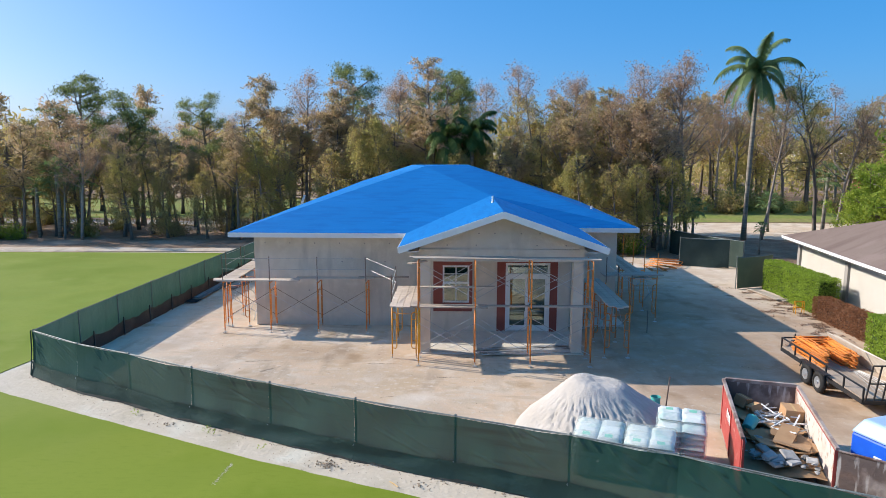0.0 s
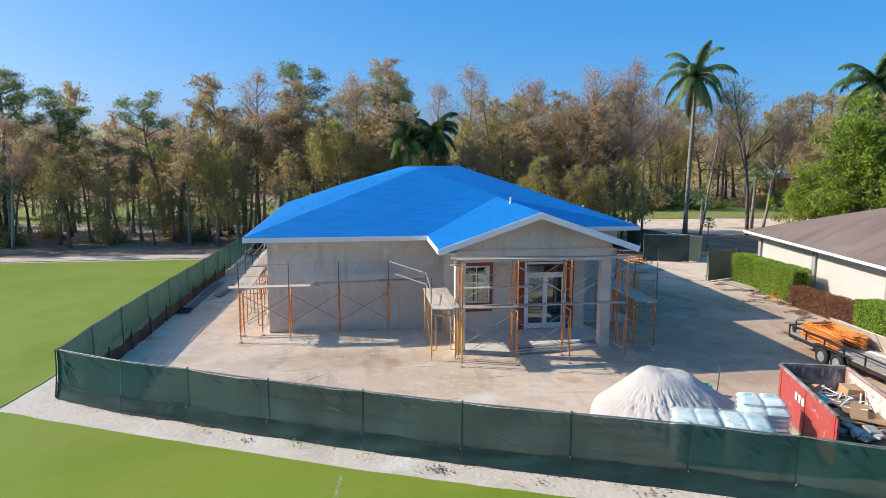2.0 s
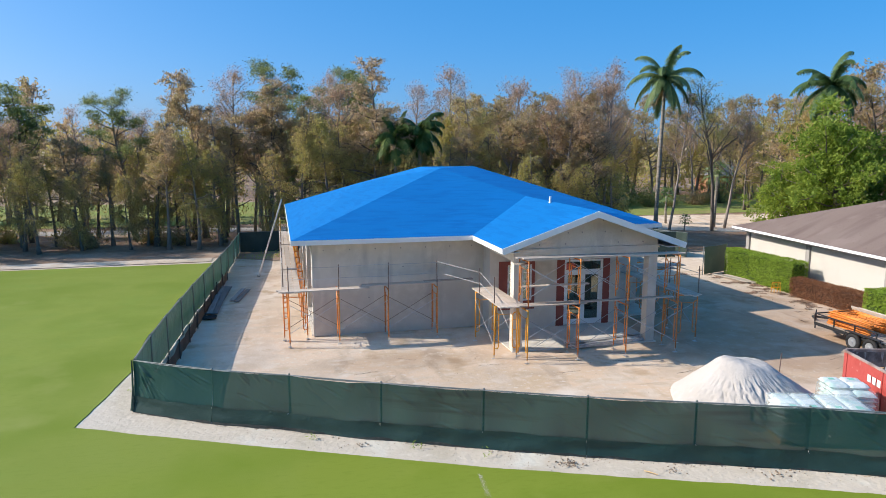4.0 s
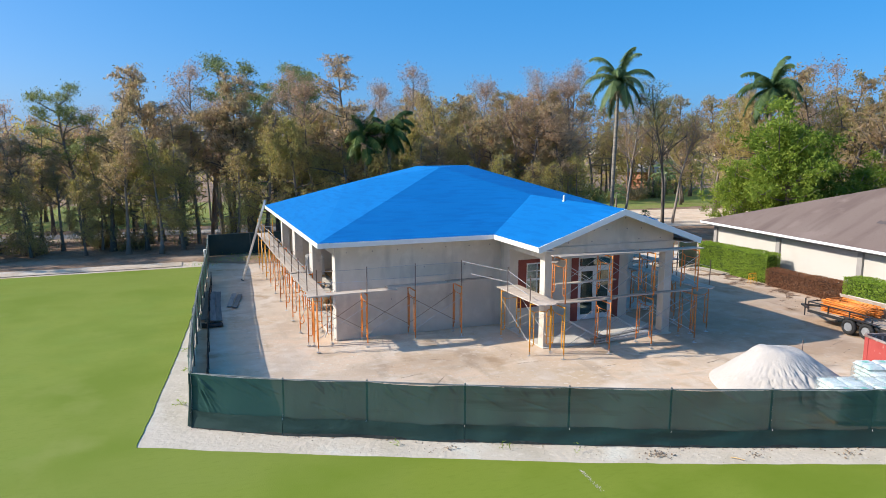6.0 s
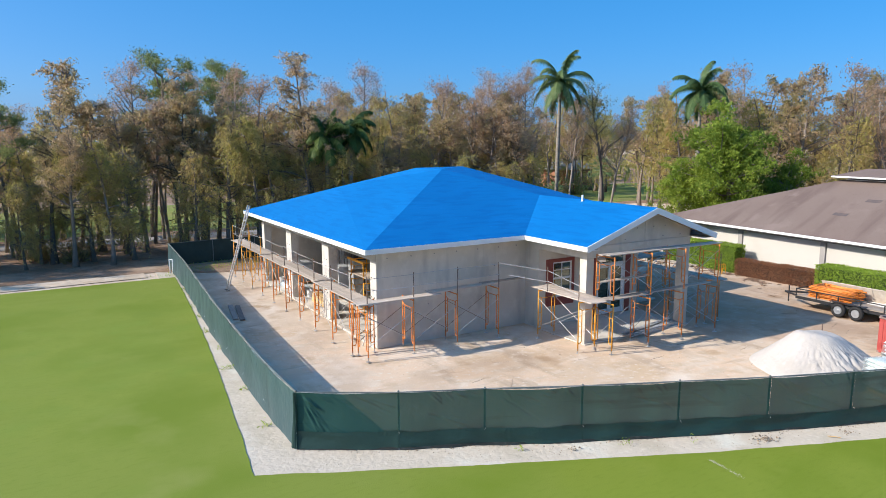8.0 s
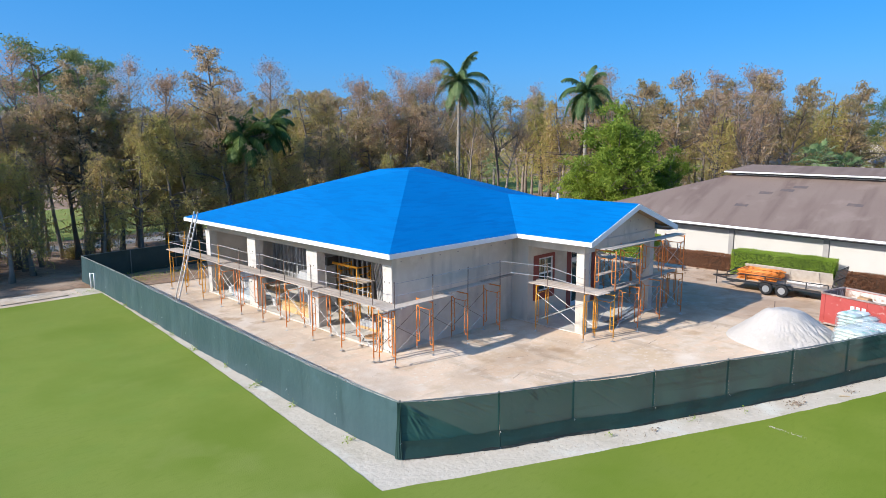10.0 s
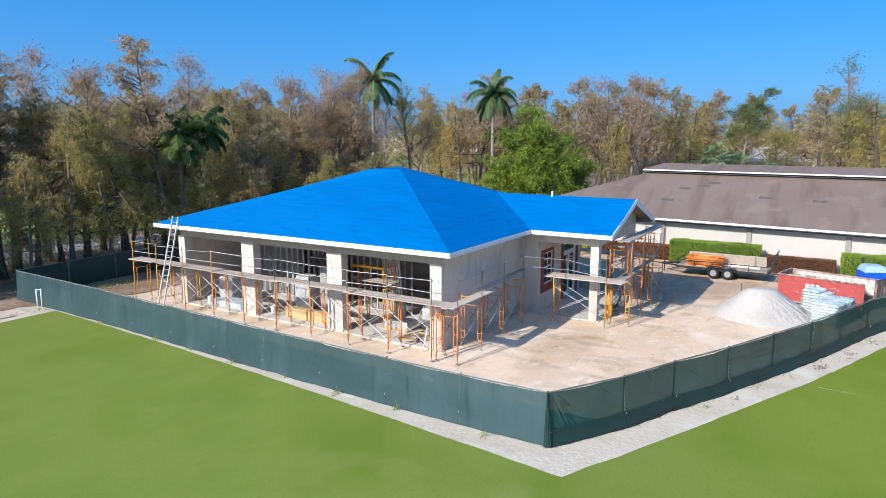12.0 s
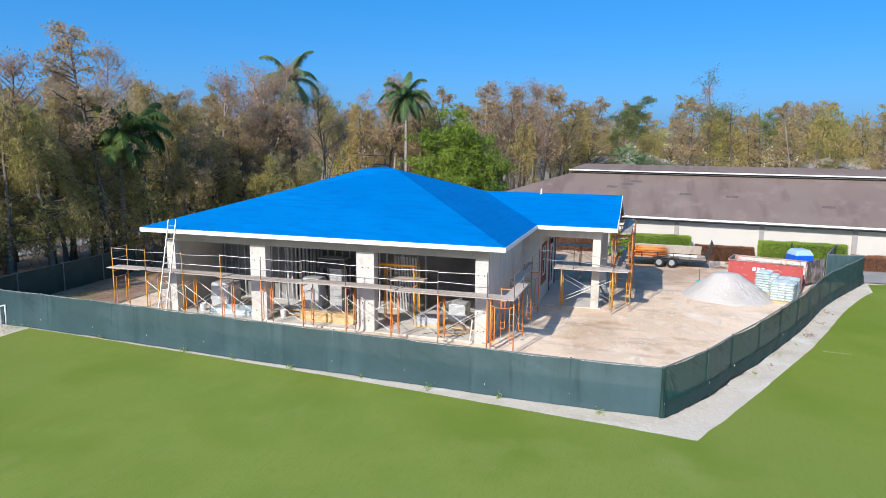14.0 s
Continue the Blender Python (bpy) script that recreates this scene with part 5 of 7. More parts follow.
tree_kind("shrub2", "shrub", 126, 3.2, L_PINE, M_BARK, "shrub", "dark green undergrowth shrub beyond the clearing", "shrub", 2)
tree_kind("bush0", "shrub", 124, 2.6, L_GREEN, M_BARK, "shrub", "bright green shrub at the edge of the wood", "shrub", 2)
for k, hgt in enumerate((4.2, 5.5)):
    t, b = fan_palm_mesh(140 + k, hgt)
    WOODS["fan%d" % k] = (t.mesh("trunk", True), b.mesh("crown"), L_PALM, M_PALMTRUNK, "cabbage_palm", "cabbage palm with fan-shaped fronds", "palm tree")


def plant(key, x, y, scale=1.0, turn=None, label=""):
    trunk, crown, leaf, bark, name, text, category = WOODS[key]
    rng = random.Random(int(x * 131 + y * 977))
    o = thing(name, label or text, category)
    o.matrix_basis = Matrix.LocRotScale((x, y, 0), Euler((0, 0, rng.uniform(0, 6.28) if turn is None else turn)), (scale, scale, scale * rng.uniform(0.94, 1.06)))
    part("trunk", trunk, bark, o)
    part("crown", crown, leaf, o)
    return o


# single trees that stand out
royal_palm(21.75, 46.9, 13.2, 3, "tall royal palm with a pale ringed trunk and arching fronds", (0.25, 0), reach=3.7)
royal_palm(32.7, 38.6, 12.1, 5, "tall royal palm rising behind a green tree", reach=3.6)
royal_palm(-3.8, 44.4, 7.6, 6, "dark royal palm among brown cypresses", leaf=L_DARKPALM, reach=2.4)
royal_palm(-1.8, 44.5, 8.2, 7, "dark royal palm among brown cypresses", leaf=L_DARKPALM, reach=2.5)
plant("russet1", 1.4, 43.0, 0.82)
plant("olive3", -3.2, 42.9, 0.85)
plant("olive2", -0.4, 42.6, 0.86)
plant("olive1", -5.3, 44.0, 0.72)
plant("olive0", 8.6, 37.9, 0.62)
plant("olive3", 10.5, 38.7, 0.72)
plant("olive2", 6.4, 38.6, 0.72)
plant("farO1", 47.5, 66.5, 0.8)
plant("farR1", 45.0, 64.0, 0.75)
plant("russet3", 12.8, 41.0, 1.08)
for key, x, y, hgt in (("pine0", -15.0, 58.5, 16.3), ("russet2", -4.7, 44.9, 14.9), ("bare2", 13.4, 41.5, 14.3), ("bare0", 11.0, 42.2, 14.6), ("airy0", 27.3, 46.0, 14.8),
                       ("green0", 25.2, 29.5, 11.2), ("green1", 28.5, 33.0, 12.8), ("green0", 24.6, 33.6, 7.8), ("green1", 31.0, 28.0, 8.0), ("bare1", 44.0, 26.5, 14.6), ("russet0", 46.5, 28.5, 13.8), ("airy1", 60.0, 4.0, 18.0),
                       ("pine0", -5.8, 74.8, 15.9), ("pine1", -9.2, 77.9, 15.6), ("pine2", -2.4, 78.6, 16.0), ("pine1", -38.2, 51.4, 14.0), ("pine2", -33.3, 52.0, 12.4), ("pine0", -25.0, 51.0, 12.0),
                       ("bare2", -16.6, 49.4, 15.0), ("russet3", -19.5, 52.0, 13.8), ("bare1", 5.5, 44.0, 12.6), ("bare0", 8.2, 43.2, 13.4), ("bare1", 16.0, 44.5, 14.2), ("bare2", 23.3, 47.0, 12.5), ("russet0", 12.6, 47.2, 12.2), ("russet2", 10.8, 46.4, 12.0), ("russet3", 7.0, 46.8, 11.4), ("bare0", 29.8, 47.5, 12.6)):
    natural = {"airy0": 14, "airy1": 14, "pine0": 14, "pine1": 13, "pine2": 12, "russet0": 13, "russet2": 14, "russet3": 11, "bare0": 14, "bare1": 13, "bare2": 15, "green0": 10.2, "green1": 8.6}[key]
    plant(key, x, y, hgt / natural)


CLEAR = [(-3.8, 44.4), (-1.8, 44.5), (-2.0, 41.8), (-4.2, 41.2), (1.4, 43.0), (21.8, 46.9), (20.6, 43.8)]


def belt(rng, keys, x0, x1, near, far, count, lo, hi):
    """A stand of trees between two lines given as functions of x, kept apart from one another."""
    put, tries = list(CLEAR), 0
    count += len(put)
    while len(put) < count and tries < 6000:
        tries += 1
        x = rng.uniform(x0, x1)
        y = rng.uniform(near(x), far(x))
        if all((x - a) ** 2 + (y - c) ** 2 > 4.0 for a, c in put):
            put.append((x, y))
            plant(rng.choice(keys), x, y, rng.uniform(lo, hi))


rng = random.Random(77)
R4, O4 = ["russet0", "russet1", "russet2", "russet3"], ["olive0", "olive1", "olive2", "olive3"]
belt(rng, O4 + R4[:2] + ["bare0", "bare1"], -48, -23, lambda x: 44.6, lambda x: 49.5, 22, 0.6, 0.82)
belt(rng, O4 + R4[:2], -23, -17, lambda x: 44.8, lambda x: 49.5, 7, 0.75, 0.95)
MID = ["midR0", "midR1", "midR2", "midO0", "midO1", "midO2"]
belt(rng, MID + ["bare0", "bare1"], -60, -22, lambda x: 49.5, lambda x: 57, 20, 0.62, 0.84)
belt(rng, MID + ["bare0", "bare1"], -22, -14, lambda x: 49.5, lambda x: 57, 8, 0.8, 1.0)
belt(rng, R4 + O4 + O4, -3, 13, lambda x: 42.0, lambda x: 48.5, 15, 0.8, 1.05)
belt(rng, R4 + O4, -14, -3, lambda x: 48.2, lambda x: 53, 6, 0.85, 1.05)
for key, x, y, s in (("olive1", -11.6, 44.9, 0.92), ("olive0", -9.3, 44.6, 0.95), ("olive2", -7.6, 45.2, 1.02), ("olive3", -13.9, 45.4, 0.85)):
    plant(key, x, y, s)
belt(rng, MID + MID + ["bare0", "bare1", "bare2"], -14, 13, lambda x: 48, lambda x: 54, 22, 0.84, 1.02)
belt(rng, MID, -60, -34, lambda x: 50, lambda x: 57, 10, 0.85, 1.02)
belt(rng, MID[3:] + MID[:2], 3, 15, lambda x: 39.6, lambda x: 43, 5, 0.45, 0.62)
FAR = ["farR0", "farR1", "farR2", "farO0", "farO1", "farO2", "farR0", "farO0", "farB1"]
belt(rng, FAR, 40, 66, lambda x: 46, lambda x: 60, 20, 0.95, 1.2)
belt(rng, FAR, 36, 75, lambda x: 22, lambda x: 46, 48, 0.95, 1.22)
belt(rng, FAR + ["pine2"], 52, 98, lambda x: -22, lambda x: 22, 56, 0.9, 1.22)
belt(rng, FAR, -75, -12, lambda x: 59, lambda x: 74, 46, 0.7, 0.9)
belt(rng, ["shrub0", "shrub1", "shrub0"], -45, 14, lambda x: 47, lambda x: 56, 14, 0.4, 0.8)
belt(rng, FAR, 8, 60, lambda x: 73.5, lambda x: 84, 34, 0.9, 1.2)
belt(rng, FAR, 12, 56, lambda x: 84, lambda x: 92, 20, 1.0, 1.3)
belt(rng, ["shrub2", "shrub1", "shrub0"], 8, 50, lambda x: 70.5, lambda x: 76, 18, 0.6, 1.25)
for x, y, s in ((-37.5, 46.2, 1.0), (-35.8, 46.8, 0.9), (-39.2, 46.0, 0.8), (27.5, 14.5, 1.15), (29.5, 13.0, 1.05), (32.0, 10.5, 1.1), (29.3, 48.5, 0.95), (26.4, 52.5, 0.7), (16.5, 44.5, 0.7), (13.6, 43.5, 0.6), (19.6, 39.0, 0.35), (10.0, 45.5, 1.2), (-12.0, 50.5, 1.3), (12.5, 40.6, 0.5)):
    plant("fan%d" % (int(x) % 2), x, y, s)
for x, y in ((-40.5, 44.6), (-41.8, 44.8), (8.4, 39.5), (10.2, 38.6), (6.8, 40.8)):
    plant("bush0", x, y, 0.55)


def far_woods():
    """Distant trees beyond the clearing, too far to tell apart."""
    r = np.random.RandomState(5)
    pts = []
    for k in range(520):
        a = r.uniform(-1.2, 2.1)
        d = r.uniform(95, 190)
        x, y = -10 + d * math.sin(a), 10 + d * math.cos(a)
        hgt = r.uniform(8, 13.5)
        n = 170
        z = r.uniform(0.05, 1, n) * hgt
        w = 3.6 * np.sqrt(np.clip(1.05 - z / hgt, 0.05, 1))
        pts.append(np.c_[x + r.normal(0, 1, n) * w, y + r.normal(0, 1, n) * w, z])
    ob = part("far_woods", leaf_cloud(np.concatenate(pts), 0.62, random.Random(2)), L_OLIVE)
    tagged(ob, "distant brown and olive woods beyond the clearing", "woods", kind="stuff")


far_woods()


# ---- houses beyond the woods ----
def far_house(x, y, turn, w, d, h, wall, roof_material, label):
    o = thing("house", label, "house")
    o.matrix_basis = pose(x, y, 0, 0, 0, turn)
    part("wall", Build().block((-w / 2, -d / 2, 0), (w / 2, d / 2, h)), wall, o)
    b = Build().quad((-w / 2 - 0.6, -d / 2 - 0.6, h), (w / 2 + 0.6, -d / 2 - 0.6, h), (w / 2 - d / 2, 0, h + 2.2), (-w / 2 + d / 2, 0, h + 2.2))
    b.quad((w / 2 + 0.6, d / 2 + 0.6, h), (-w / 2 - 0.6, d / 2 + 0.6, h), (-w / 2 + d / 2, 0, h + 2.2), (w / 2 - d / 2, 0, h + 2.2))
    b.quad((w / 2 + 0.6, -d / 2 - 0.6, h), (w / 2 + 0.6, d / 2 + 0.6, h), (w / 2 - d / 2, 0, h + 2.2))
    b.quad((-w / 2 - 0.6, d / 2 + 0.6, h), (-w / 2 - 0.6, -d / 2 - 0.6, h), (-w / 2 + d / 2, 0, h + 2.2))
    part("roof", b, roof_material, o)
    for k in range(4):
        xx = -w / 2 + (k + 0.5) * w / 4
        win = part("window", Build().block((xx - 0.6, -d / 2 - 0.04, h * 0.5), (xx + 0.6, -d / 2 - 0.01, h * 0.85)), M_FRAMEWHITE, o)
        part("pane", Build().block((xx - 0.5, -d / 2 - 0.06, h * 0.53), (xx + 0.5, -d / 2 - 0.042, h * 0.82)), M_GLASS, win)


far_house(74, 30, 115, 12, 9, 4.6, M_CREAM, M_GREYTRIM, "white house glimpsed behind the woods")
far_house(80, 16, 105, 12, 9, 5.0, M_CREAM, M_GREYTRIM, "white house with grey roof behind the woods")
far_house(70, -14, 100, 14, 10, 4.4, M_CREAM, M_GREYTRIM, "pale house with a grey roof beyond the woods")
far_house(63, 92, 20, 9, 6, 3.2, M_REDROOF, M_GREYTRIM, "house with terracotta walls beyond the trees")


# ---- scaffolding ----
FRAME_MESHES = {}


def frame_mesh(width, high):
    """A walk-through scaffold frame: two legs, a head bar and hairpin ladders inside each leg. It stands in the local x-z plane."""
    key = (round(width, 2), round(high, 2))
    if key not in FRAME_MESHES:
        b = Build()
        r = 0.026
        for x, s in ((0, 1), (width, -1)):
            b.tube((x, 0, 0.12), (x, 0, high), r, 7)
            inner = x + s * 0.17
            b.bent([(x, 0, 0.42), (inner - s * 0.05, 0, 0.4), (inner, 0, 0.47), (inner, 0, high - 0.42), (inner - s * 0.04, 0, high - 0.34), (x, 0, high - 0.3)], [0.021] * 6, 6)
            for k in range(3):
                z = 0.7 + (high - 1.3) * k / 2
                b.tube((x, 0, z), (inner, 0, z), 0.012, 5)
        b.tube((0, 0, high - 0.05), (width, 0, high - 0.05), r, 7)
        b.tube((0.17, 0, high - 0.38), (width - 0.17, 0, high - 0.38), 0.014, 6)
        FRAME_MESHES[key] = (b.mesh("frame", True), Build().tube((0, 0, 0.0), (0, 0, 0.3), 0.013, 6).block((-0.075, -0.075, 0), (0.075, 0.075, 0.012)).tube((0, 0, 0.14), (0, 0, 0.17), 0.03, 6).mesh("jack"))
    return FRAME_MESHES[key]


def put_frame(s, x, y, z, ang, width, high, paint, feet=True):
    body, jack = frame_mesh(width, high)
    m = Matrix.Translation((x, y, z)) @ Matrix.Rotation(ang, 4, 'Z')
    f = part("frame", body.copy() if body.materials and body.materials[0] != paint else body, None, s)
    if not f.data.materials:
        f.data.materials.append(paint)
    elif f.data.materials[0] != paint:
        f.data.materials[0] = paint
    f.matrix_basis = m
    if feet:
        for k in (0, width):
            j = part("screw_jack", jack, M_GALV, f)
            j.matrix_basis = Matrix.Translation((k, 0, 0))
    return f


def brace(s, a, c, material=None):
    part("cross_brace", Build().tube(a, c, 0.011, 5), material or M_GALV, s)


def plank(s, a, c, wide, z, thick=0.04, material=None):
    a, c = Vector((*a, z)), Vector((*c, z + random.uniform(-0.015, 0.015)))
    part("plank", Build().beam(a, c, wide, thick, thick / 2), material or M_PLANK, s)


def planks(s, a, c, z, across, count, wide=0.24):
    """Boards side by side from a to c; across is the unit way from board to board."""
    for k in range(count):
        off = Vector(across) * (k * (wide + 0.012))
        e = random.uniform(-0.12, 0.12)
        d = (Vector(c) - Vector(a)).normalized() * e
        plank(s, Vector(a) + off + d, Vector(c) + off + d, wide, z)


random.seed(12)
s = thing("scaffold", "orange frame scaffold with plank deck along the front wall", "scaffold", group="scaffolds")
FX = [-13.0, -11.0, -8.96, -6.88]
for k, x in enumerate(FX):
    put_frame(s, x, 17.0, 0, radians(90), 0.95, 2.22, (M_ORANGE, M_ORANGE, M_ORANGE, M_ORANGE)[k])
    part("guard_post", Build().tube((x, 17.0, 2.2), (x + random.uniform(-0.03, 0.03), 17.0, 3.32), 0.021, 6), M_DARKTUBE, s)
for a, c in zip(FX, FX[1:]):
    for y in (17.0, 17.95):
        brace(s, (a, y, 0.55), (c, y, 1.75), M_DARKTUBE if y > 17.5 else M_GALV)
        brace(s, (a, y, 1.75), (c, y, 0.55), M_DARKTUBE if y > 17.5 else M_GALV)
    for z in (2.78, 3.24):
        part("guard_rail", Build().tube((a, 16.98, z), (c, 16.98, z + random.uniform(-0.04, 0.04)), 0.011, 5), M_GALV, s)
planks(s, (-13.4, 17.05), (-9.75, 17.05), 2.26, (0, 1), 2)
planks(s, (-9.9, 17.45), (-6.5, 17.45), 2.27, (0, 1), 2)
planks(s, (-7.2, 17.75), (-5.0, 17.75), 2.3, (0, 1), 1)
part("guard_rail", Build().tube((-6.88, 17.0, 3.28), (-5.55, 15.5, 3.05), 0.016, 6), M_GALV, s)
part("guard_rail", Build().tube((-6.6, 16.7, 2.78), (-5.5, 15.5, 2.58), 0.016, 6), M_GALV, s)

s = thing("scaffold", "orange frame scaffold with plank deck along the open side", "scaffold", group="scaffolds")
LY = [18.05 + 2.07 * k for k in range(9)]
LX = -13.2
for k, y in enumerate(LY):
    put_frame(s, LX, y, 0, 0, 0.95, 2.2, M_YELLOW if k in (7, 8) else M_ORANGE)
    part("guard_post", Build().tube((LX, y, 2.18), (LX + random.uniform(-0.03, 0.03), y, 3.3), 0.021, 6), M_YELLOW if k > 5 else M_DARKTUBE, s)
for k, (a, c) in enumerate(zip(LY, LY[1:])):
    for x in (LX, LX + 0.95):
        brace(s, (x, a, 0.5), (x, c, 1.8))
        brace(s, (x, a, 1.8), (x, c, 0.5))
    for z in (2.74, 3.22):
        part("guard_rail", Build().tube((LX - 0.02, a, z), (LX - 0.02, c, z + random.uniform(-0.06, 0.06)), 0.012, 5), M_GALV, s)
    if k % 2 == 0:
        e = min(LY[-1], LY[min(k + 2, len(LY) - 1)])
        planks(s, (LX + 0.05, a - (1.1 if k == 0 else 0.2)), (LX + 0.05, e + 0.2), 2.24 + 0.02 * (k % 4), (1, 0), 3)
put_frame(s, LX, LY[-1] + 1.9, 0, 0, 0.95, 2.2, M_YELLOW)
part("guard_post", Build().tube((LX, LY[-1] + 1.9, 2.18), (LX, LY[-1] + 1.9, 3.3), 0.021, 6), M_YELLOW, s)
part("guard_post", Build().tube((LX + 0.95, LY[-1] + 1.9, 2.18), (LX + 0.95, LY[-1] + 1.9, 3.3), 0.021, 6), M_YELLOW, s)
for z in (2.74, 3.25):
    part("guard_rail", Build().tube((LX, LY[-1], z), (LX, LY[-1] + 1.9, z), 0.012, 5), M_GALV, s)
    part("guard_rail", Build().tube((LX, LY[-1] + 1.9, z), (LX + 0.95, LY[-1] + 1.9, z), 0.012, 5), M_GALV, s)
planks(s, (LX + 0.05, LY[-1] - 0.2), (LX + 0.05, LY[-1] + 2.2), 2.28, (1, 0), 3)

s = thing("scaffold", "yellow frame scaffold with a short plank deck beside the portico", "scaffold", group="scaffolds")
for y, paint in ((16.1, M_YELLOW), (13.6, M_YELLOW)):
    put_frame(s, -5.45, y, 0, 0, 0.9, 2.12, paint)
for x in (-5.45, -4.55):
    brace(s, (x, 13.6, 0.5), (x, 16.1, 1.75))
    brace(s, (x, 13.6, 1.75), (x, 16.1, 0.5))
planks(s, (-5.36, 12.85), (-5.36, 16.55), 2.16, (1, 0), 4)
for y in (15.5, 13.6):
    part("guard_post", Build().tube((-5.47, y, 2.1), (-5.47, y, 3.2), 0.021, 6), M_DARKTUBE, s)
part("guard_rail", Build().tube((-5.47, 15.5, 3.05), (-5.47, 13.6, 2.75), 0.016, 6), M_GALV, s)
part("guard_rail", Build().tube((-5.47, 15.5, 2.6), (-5.47, 13.6, 2.4), 0.016, 6), M_GALV, s)

s = thing("scaffold", "two-tier orange frame scaffold with planks before the portico", "scaffold", group="scaffolds")
PX = [-4.42, -2.36, -0.34, 1.84]
for k, x in enumerate(PX):
    put_frame(s, x, 12.78, 0, radians(90), 0.98, 2.06, M_YELLOW if k == 0 else M_ORANGE)
    put_frame(s, x, 12.78, 2.06, radians(90), 0.98, 1.85, M_ORANGE, feet=False)
for a, c in zip(PX, PX[1:]):
    for y in (12.78, 13.76):
        for z0 in (0, 2.06):
            brace(s, (a, y, z0 + 0.45), (c, y, z0 + 1.62))
            brace(s, (a, y, z0 + 1.62), (c, y, z0 + 0.45))
planks(s, (-4.75, 13.2), (-2.0, 13.2), 2.1, (0, 1), 2)
planks(s, (-2.3, 13.3), (2.0, 13.3), 2.12, (0, 1), 1)
planks(s, (-4.7, 12.98), (-0.9, 12.98), 3.95, (0, 1), 2)
planks(s, (-1.2, 13.0), (2.2, 13.0), 3.93, (0, 1), 2)
plank(s, (-4.75, 13.1), (-4.2, 13.7), 0.24, 3.72)
plank(s, (-4.4, 13.66), (-1.6, 13.66), 0.24, 2.74)

s = thing("scaffold", "orange frame scaffold with plank deck on the shaded side", "scaffold", group="scaffolds")
RY = [13.9, 16.0, 18.1]
for y in RY:
    put_frame(s, 2.6, y, 0, 0, 0.9, 2.06, M_ORANGE)
for a, c in zip(RY, RY[1:]):
    for x in (2.6, 3.5):
        brace(s, (x, a, 0.5), (x, c, 1.7))
        brace(s, (x, a, 1.7), (x, c, 0.5))
    part("guard_rail", Build().tube((3.52, a, 2.9), (3.52, c, 2.9), 0.012, 5), M_GALV, s)
for y in RY:
    part("guard_post", Build().tube((3.52, y, 2.05), (3.52, y, 3.2), 0.021, 6), M_DARKTUBE, s)
planks(s, (2.7, 13.3), (2.7, 18.6), 2.1, (1, 0), 3)
s = thing("scaffold", "orange frame scaffold along the far shaded wall", "scaffold", group="scaffolds")
RY = [19.3, 21.4, 23.5, 25.6, 27.7]
for y in RY:
    put_frame(s, 4.9, y, 0, 0, 1.2, 2.06, M_ORANGE)
    part("guard_post", Build().tube((6.1, y, 2.05), (6.1, y, 3.2), 0.021, 6), M_ORANGE, s)
for a, c in zip(RY, RY[1:]):
    brace(s, (6.1, a, 0.5), (6.1, c, 1.7))
    brace(s, (6.1, a, 1.7), (6.1, c, 0.5))
planks(s, (5.1, 18.8), (5.1, 28.2), 2.1, (1, 0), 3)
for k in range(3):
    plank(s, (3.6, 18.9 + 0.3 * k), (6.3, 19.1 + 0.3 * k), 0.24, 2.2)

# ---- ladder against the eave ----
lad = thing("ladder", "aluminium extension ladder leaning on the eave", "ladder")
a0, a1 = Vector((-14.6, 32.75, 0.0)), Vector((-13.05, 33.05, 4.75))
for dy in (-0.21, 0.21):
    part("stile", Build().beam(a0 + Vector((0, dy, 0)), a1 + Vector((0, dy, 0)), 0.03, 0.075), M_GALV, lad)
for k in range(1, 17):
    p = a0.lerp(a1, k / 17)
    part("rung", Build().tube(p + Vector((0, -0.2, 0)), p + Vector((0, 0.2, 0)), 0.016, 6), M_GALV, lad)
for k, y in ((0, 32.54), (1, 32.96)):
    part("ladder_foot", Build().block((-14.68, y - 0.04, 0), (-14.52, y + 0.04, 0.03)), M_DARK, lad)


